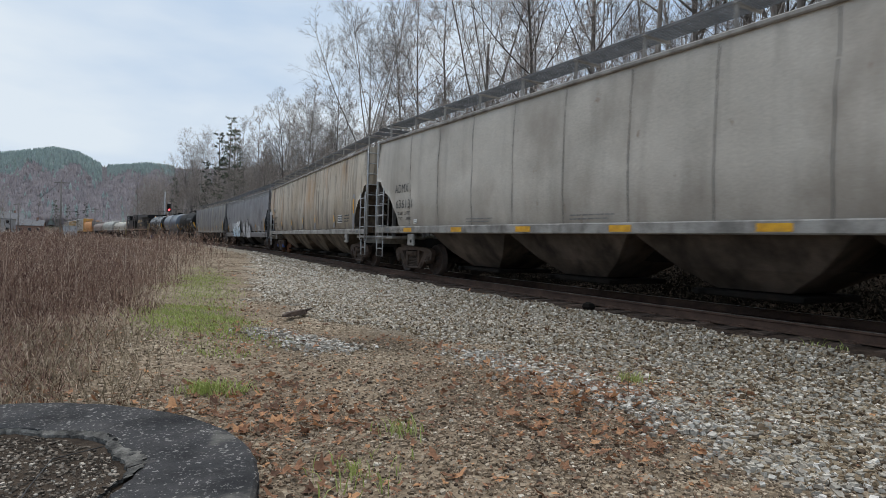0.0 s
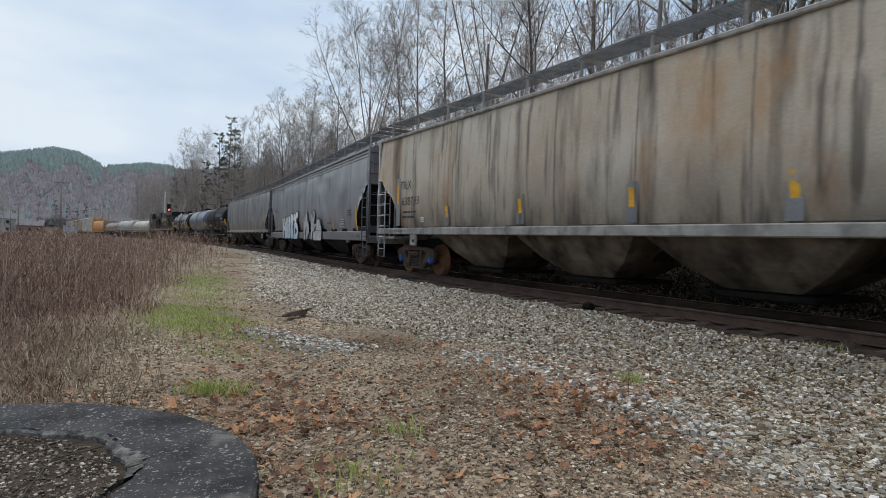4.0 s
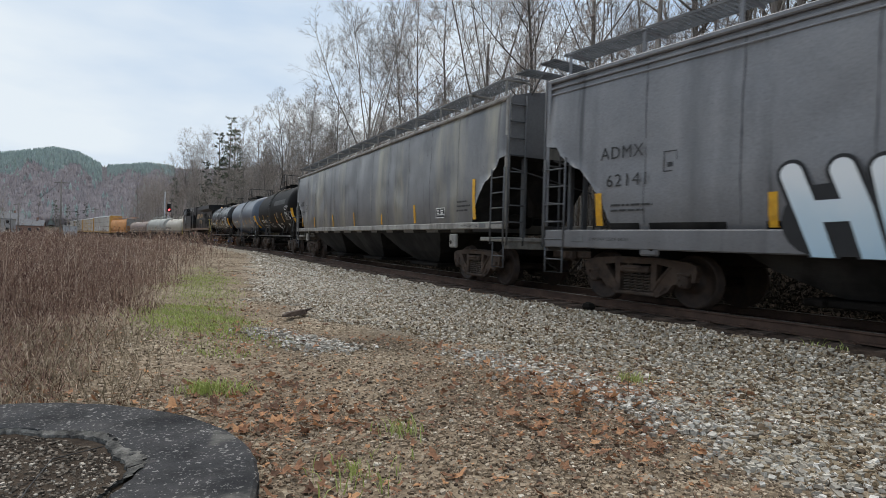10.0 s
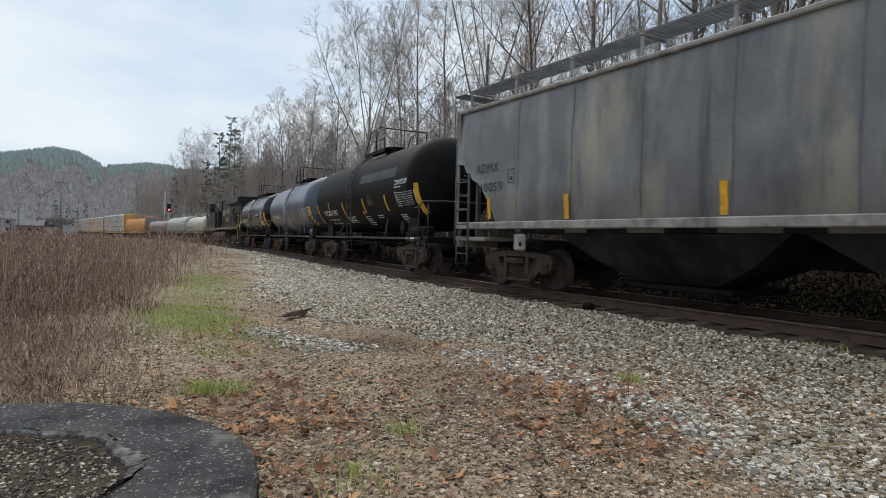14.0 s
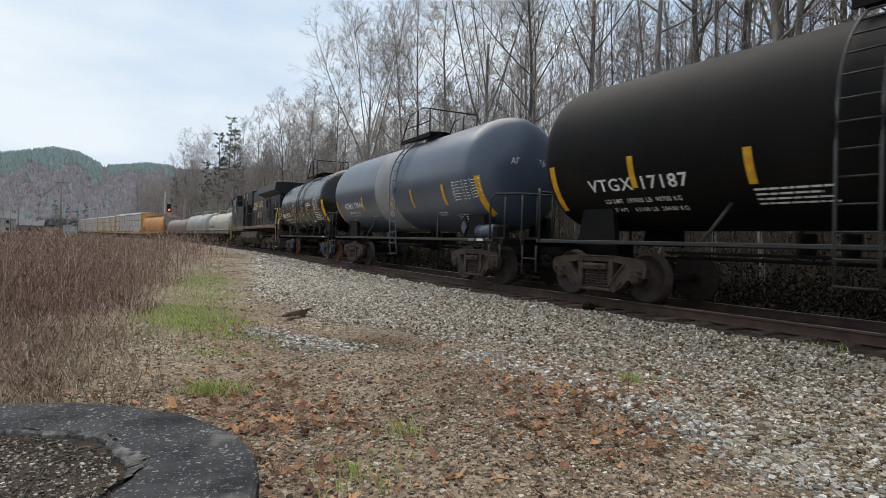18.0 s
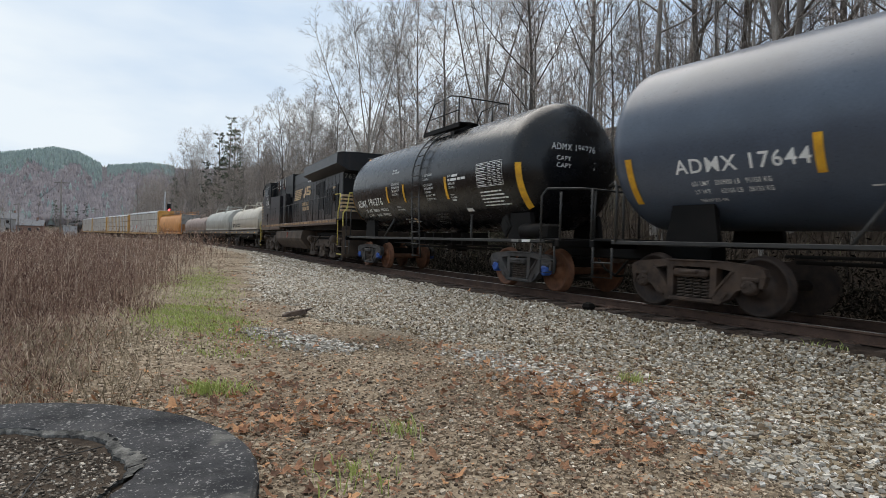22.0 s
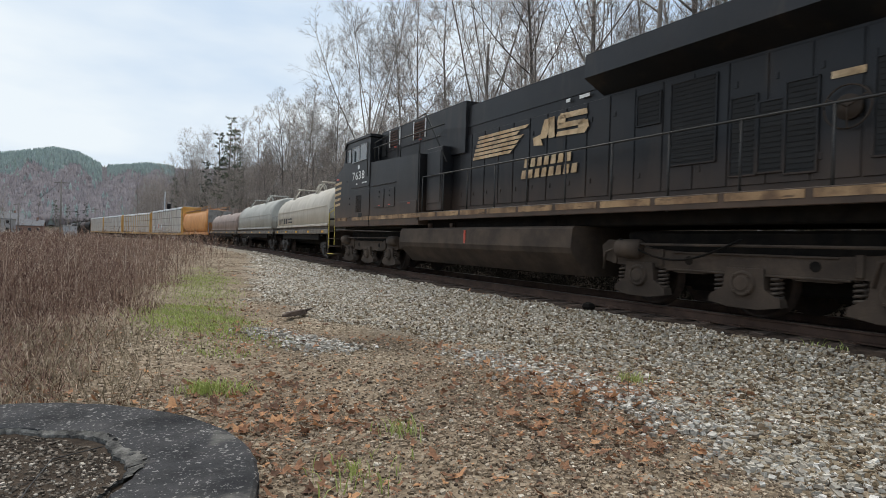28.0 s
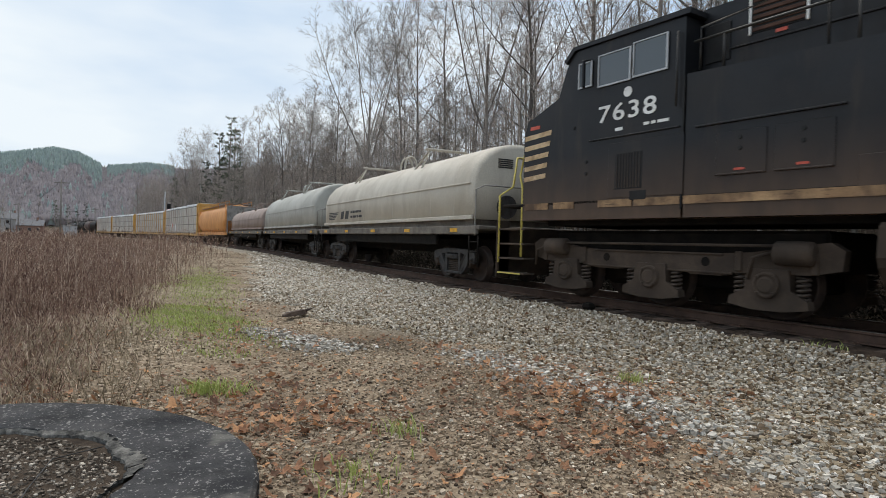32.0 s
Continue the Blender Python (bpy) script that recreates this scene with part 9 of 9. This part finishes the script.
def greenery():
    rs = np.random.RandomState(33)
    x, y, r = fan(rs, 190000, 7, 30, 2, 22)
    k = rs.rand(len(x)) < 0.36 * patch_green(x, y) ** 1.6 * (0.35 + 0.65 * np.sin(3.1 * x + 1.7 * y) ** 2)
    x, y = x[k], y[k]
    tall = rs.uniform(0.02, 0.075, len(x))
    blades("green_grass", "short bright green grass in a thin patch", x, y, ground_z(x, y), tall, GRASS, 1, 0.007, 0.6)
    tx, ty = [], []
    for cx, cy, r, m in ((1.12, 5.70, 0.09, 300), (1.30, 5.55, 0.10, 130), (4.9, 3.95, 0.08, 70), (8.1, 3.5, 0.12, 30), (2.06, 3.65, 0.10, 50), (1.45, 3.1, 0.14, 70)):
        tx.append(cx + rs.normal(0, r, m)), ty.append(cy + rs.normal(0, r, m))
    x, y = np.concatenate(tx), np.concatenate(ty)
    u, s = lateral(x, y)
    z = np.where(u > -4.2, np.maximum(ground_z(x, y), shoulder_z(u)), ground_z(x, y))
    blades("grass_tufts", "small dark green grass tufts among the gravel", x, y, z, rs.uniform(0.05, 0.17, len(x)), GRASS, 2, 0.005, 0.7)
    n = 9000
    y = 1.2 + 15 * rs.rand(n) ** 1.2
    x = rs.uniform(-1.5, 4.6, n) + 0.08 * y
    k = (np.hypot(x - RING[0], y - RING[1]) > RING[2] + 0.01) & (rs.rand(n) < 0.35 + 0.5 * np.sin(1.1 * x + 0.8 * y) ** 2)
    x, y = x[k], y[k]
    blades("dry_straw", "thin dry straw and grass lying on the earth", x, y, ground_z(x, y) + 0.008, rs.uniform(0.03, 0.10, len(x)), STRAW, 3, 0.0035, 1.9)
    n = 2600
    x, y = rs.uniform(-2.2, 1.6, n), rs.uniform(4.9, 9.5, n)
    k = (np.hypot(x - RING[0], y - RING[1]) > RING[2] + 0.03) & (x < 0.6 + 0.1 * (y - 5) + rs.normal(0, 0.3, n))
    x, y = x[k], y[k]
    blades("dry_grass_clumps", "pale bent dry grass at the foot of the weeds", x, y, ground_z(x, y), rs.uniform(0.10, 0.38, len(x)), STRAW, 4, 0.004, 1.1)


greenery()


def thicket(name, label, category, x, y, z, h, w, arms, mat, seed, lean=0.16, head_size=1.0):
    """Many dead stalks, each with side arms that end in a small seed head."""
    rs = np.random.RandomState(seed)
    n = len(x)
    a, ln, b = rs.uniform(0, 6.283, n), np.abs(rs.normal(0, lean, n)) * h, rs.uniform(0, 6.283, n)
    base, tip = np.stack([x, y, z], 1), np.stack([x + ln * np.cos(a), y + ln * np.sin(a), z + h], 1)
    mid = base * 0.45 + tip * 0.55 - np.stack([ln * np.cos(a), ln * np.sin(a), 0 * h], 1) * 0.25
    side = np.stack([np.cos(b), np.sin(b), 0 * b], 1) * w[:, None]
    quads = np.stack([base - side, base + side, mid + side * 0.7, mid - side * 0.7, mid - side * 0.7, mid + side * 0.7, tip + side * 0.3, tip - side * 0.3], 1).reshape(-1, 3)
    k = np.repeat(np.arange(n), arms)
    t = rs.uniform(0.25, 1.0, len(k))
    root = np.where(t[:, None] < 0.55, base[k] + (mid - base)[k] * (t / 0.55)[:, None], mid[k] + (tip - mid)[k] * ((t - 0.55) / 0.45)[:, None])
    c, al = rs.uniform(0, 6.283, len(k)), h[k] * rs.uniform(0.08, 0.38, len(k)) * (1.3 - 0.75 * t)
    end = root + np.stack([al * 0.7 * np.cos(c), al * 0.7 * np.sin(c), al * rs.uniform(0.2, 1.0, len(k))], 1)
    q = np.stack([-np.sin(c), np.cos(c), 0 * c], 1) * (w[k] * 0.5 * min(1.0, head_size))[:, None]
    arm = np.stack([root - q, root + q, end + q * 0.6, end - q * 0.6], 1).reshape(-1, 3)
    e = (w[k] * head_size * rs.uniform(0.8, 2.2, len(k)))[:, None]
    j = rs.normal(0, 1, (3, len(k), 3)) * e
    head = np.stack([end + j[0], end + j[1], end + j[2] + np.array((0, 0, 1.5)) * e], 1).reshape(-1, 3)
    f4 = np.arange(len(quads) + len(arm)).reshape(-1, 4).tolist()
    f3 = (len(quads) + len(arm) + np.arange(len(head))).reshape(-1, 3).tolist()
    return tagged(new(name, numpy_mesh(name, np.concatenate([quads, arm, head]).tolist(), f4 + f3, mat)), label, category, kind="stuff")


def weeds():
    rs = np.random.RandomState(5)
    xs, ys, hs, ws = [], [], [], []
    for r0, r1, n, h0, h1, w in ((6.3, 13, 5200, 0.2, 0.95, 0.0036), (11, 26, 8500, 0.25, 1.35, 0.0058), (24, 60, 6000, 0.35, 1.45, 0.012), (58, 150, 5000, 0.5, 1.5, 0.028)):
        m = n // 14
        az, r = np.radians(rs.uniform(-11, 24, m)), r0 * (r1 / r0) ** rs.rand(m)
        tall = rs.uniform(0.1, 1.0, m) ** 1.3
        i = rs.randint(0, m, n)
        x = r[i] * np.sin(az[i]) + rs.normal(0, 0.030, n) * r[i]
        y = r[i] * np.cos(az[i]) + rs.normal(0, 0.030, n) * r[i]
        u, s = lateral(x, y)
        k = (rs.rand(n) < in_weeds(x, y) ** 2) & (u < -4.5)
        hh = (h0 + (h1 - h0) * tall[i] * rs.uniform(0.35, 1.1, n)) * (0.3 + 0.7 * in_weeds(x + 0.05 * r[i], y) ** 2) * np.interp(y, [6, 9, 13], [0.6, 0.8, 1.0])
        xs.append(x[k]), ys.append(y[k]), hs.append(hh[k]), ws.append(w * rs.uniform(0.6, 1.4, k.sum()))
    # thin stalks outside the edge of the field
    m = 900
    y = 12 + 48 * rs.rand(m) ** 1.5
    x = np.interp(y, [12, 18, 26, 32, 60], [0.7, 1.9, 3.3, 4.3, 7.8]) + rs.normal(0, 0.04, m) * y
    xs.append(x), ys.append(y), hs.append(rs.uniform(0.4, 1.0, m) * np.interp(y, [12, 30, 60], [1.15, 1.75, 2.0])), ws.append(0.0045 * np.maximum(1, y / 16))
    x, y = rs.uniform(-5, 2, 700), rs.uniform(9, 26, 700)
    k = in_weeds(x, y) > 0.7
    xs.append(x[k]), ys.append(y[k]), hs.append(rs.uniform(0.9, 1.6, k.sum())), ws.append(np.full(k.sum(), 0.005))
    for px, py, h in ((1.05, 6.3, 0.75), (1.45, 7.6, 0.6), (0.6, 5.9, 0.5), (3.0, 5.0, 0.35), (4.2, 3.4, 0.25)):
        xs.append([px]), ys.append([py]), hs.append([h]), ws.append([0.004])
    x, y, h, w = (np.concatenate(q) for q in (xs, ys, hs, ws))
    thicket("dead_weeds", "dense tall reddish-brown dead weeds in the field", "weeds", x, y, ground_z(x, y) - 0.03, h, w * 0.85, 11, WEED, 6, 0.34)
    # low tangle at the foot of the weeds
    x, y, r = fan(rs, 30000, 5.4, 34, -11, 18)
    k = (rs.rand(len(x)) < 0.25 + in_weeds(x, y + 0.8)) & (in_weeds(x, y + 1.4) > 0.1) & (np.hypot(x - RING[0], y - RING[1]) > RING[2] + 0.03)
    x, y, r = x[k], y[k], r[k]
    blades("weed_tangle", "low tangle of bent dead grass under the weeds", x, y, ground_z(x, y) - 0.01, rs.uniform(0.08, 0.36, len(x)), WEED, 7, 0.0034 * np.maximum(1, r / 8), 1.4, "weeds")
    n = 24000
    s, u = -26 + 150 * rs.rand(n) ** 1.5, 4.0 + 17 * rs.rand(n)
    p = np.array([tuple(beside(a, b)) for a, b in zip(s, u)])
    z, h, w = ground_z(p[:, 0], p[:, 1]) - 0.05, 0.4 + 4.2 * rs.rand(n) ** 1.8, rs.uniform(0.006, 0.014, n)
    for nm, label, k, mat in (("bank_brush", "tangled brush at the foot of the bank, painted dark with shade", u < 7.5, BRUSH_SHADED), ("dry_brush", "tangled dry brown brush up the bank", u >= 7.5, BRUSH_DRY)):
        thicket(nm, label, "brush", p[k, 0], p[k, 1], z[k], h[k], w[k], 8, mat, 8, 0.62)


weeds()


def leafy(name, label, x, y, z, wide, tall, each, leaf, mat, seed):
    """Low evergreen growth: lumps of small tilted leaves with gaps."""
    rs = np.random.RandomState(seed)
    i = np.repeat(np.arange(len(x)), each)
    n = len(i)
    d = rs.normal(0, 1, (n, 3))
    d /= np.linalg.norm(d, axis=1)[:, None]
    d *= (rs.rand(n) ** 0.4 * rs.uniform(0.6, 1.25, n))[:, None]
    c = np.stack([x[i] + d[:, 0] * wide[i], y[i] + d[:, 1] * wide[i], z[i] + np.abs(d[:, 2]) * tall[i]], 1)
    a, b = rs.normal(0, 1, (n, 3)), rs.normal(0, 1, (n, 3))
    a, b = a / np.linalg.norm(a, axis=1)[:, None] * leaf, b / np.linalg.norm(b, axis=1)[:, None] * leaf * 0.45
    v = np.stack([c - a, c + b, c + a, c - b], 1).reshape(-1, 3)
    return tagged(new(name, numpy_mesh(name, v.tolist(), np.arange(4 * n).reshape(-1, 4).tolist(), mat)), label, "undergrowth", kind="stuff")


def undergrowth():
    rs = np.random.RandomState(61)
    for name, label, n, s0, s1, u0, u1, w, h, each, leaf, mat in (
            ("bank_vines", "tangled vines and leaves at the foot of the bank, painted dark with shade", 900, -14, 70, 3.4, 6.4, 0.75, 1.3, 90, 0.06, VINE_SHADED),
            ("evergreen_shrubs", "dull green evergreen shrubs on the wooded bank", 380, 24, 135, 6.6, 10.5, 1.1, 2.7, 170, 0.09, EVERGREEN)):
        s, u = s0 + (s1 - s0) * rs.rand(n) ** 1.3, rs.uniform(u0, u1, n)
        p = np.array([tuple(beside(a, b)) for a, b in zip(s, u)])
        leafy(name, label, p[:, 0], p[:, 1], ground_z(p[:, 0], p[:, 1]) - 0.1, w * rs.uniform(0.6, 1.5, n), h * rs.uniform(0.5, 1.35, n), each, leaf, mat, 62)


undergrowth()


def back_woods():
    """The trees further up the bank, too many to count."""
    rs = np.random.RandomState(17)
    n = 950
    s, u = -30 + 250 * rs.rand(n) ** 1.2, 15 + 17 * rs.rand(n)
    p = np.array([tuple(beside(a, b)) for a, b in zip(s, u)])
    h = rs.uniform(6, 12.5, n) * np.where(s < 16, 1.15, 1.0)
    thicket("back_woods", "bare grey-brown woods further up the bank", "woods", p[:, 0], p[:, 1], ground_z(p[:, 0], p[:, 1]) - 0.4, h, rs.uniform(0.04, 0.10, n), 60, BACK_WOOD, 18, 0.06, 0.3)


back_woods()


def motions():
    steps = [0.5 * k for k in range(65)]
    for ob, q, half in MOVERS:
        walk(ob, [(t, car_pose(q, half, t)) for t in steps])
    spin = [k / 15.0 for k in range(481)]
    run = [spline(t) for t in spin]
    near = {id(o) for o, q, h in MOVERS if q < 170}
    for w, x, r in WHEELS:
        if id(w.parent) in near:
            walk(w, [(t, Matrix.Translation((x, 0, r)) @ Matrix.Rotation(-s / r, 4, "Y")) for t, s in zip(spin, run)])


motions()
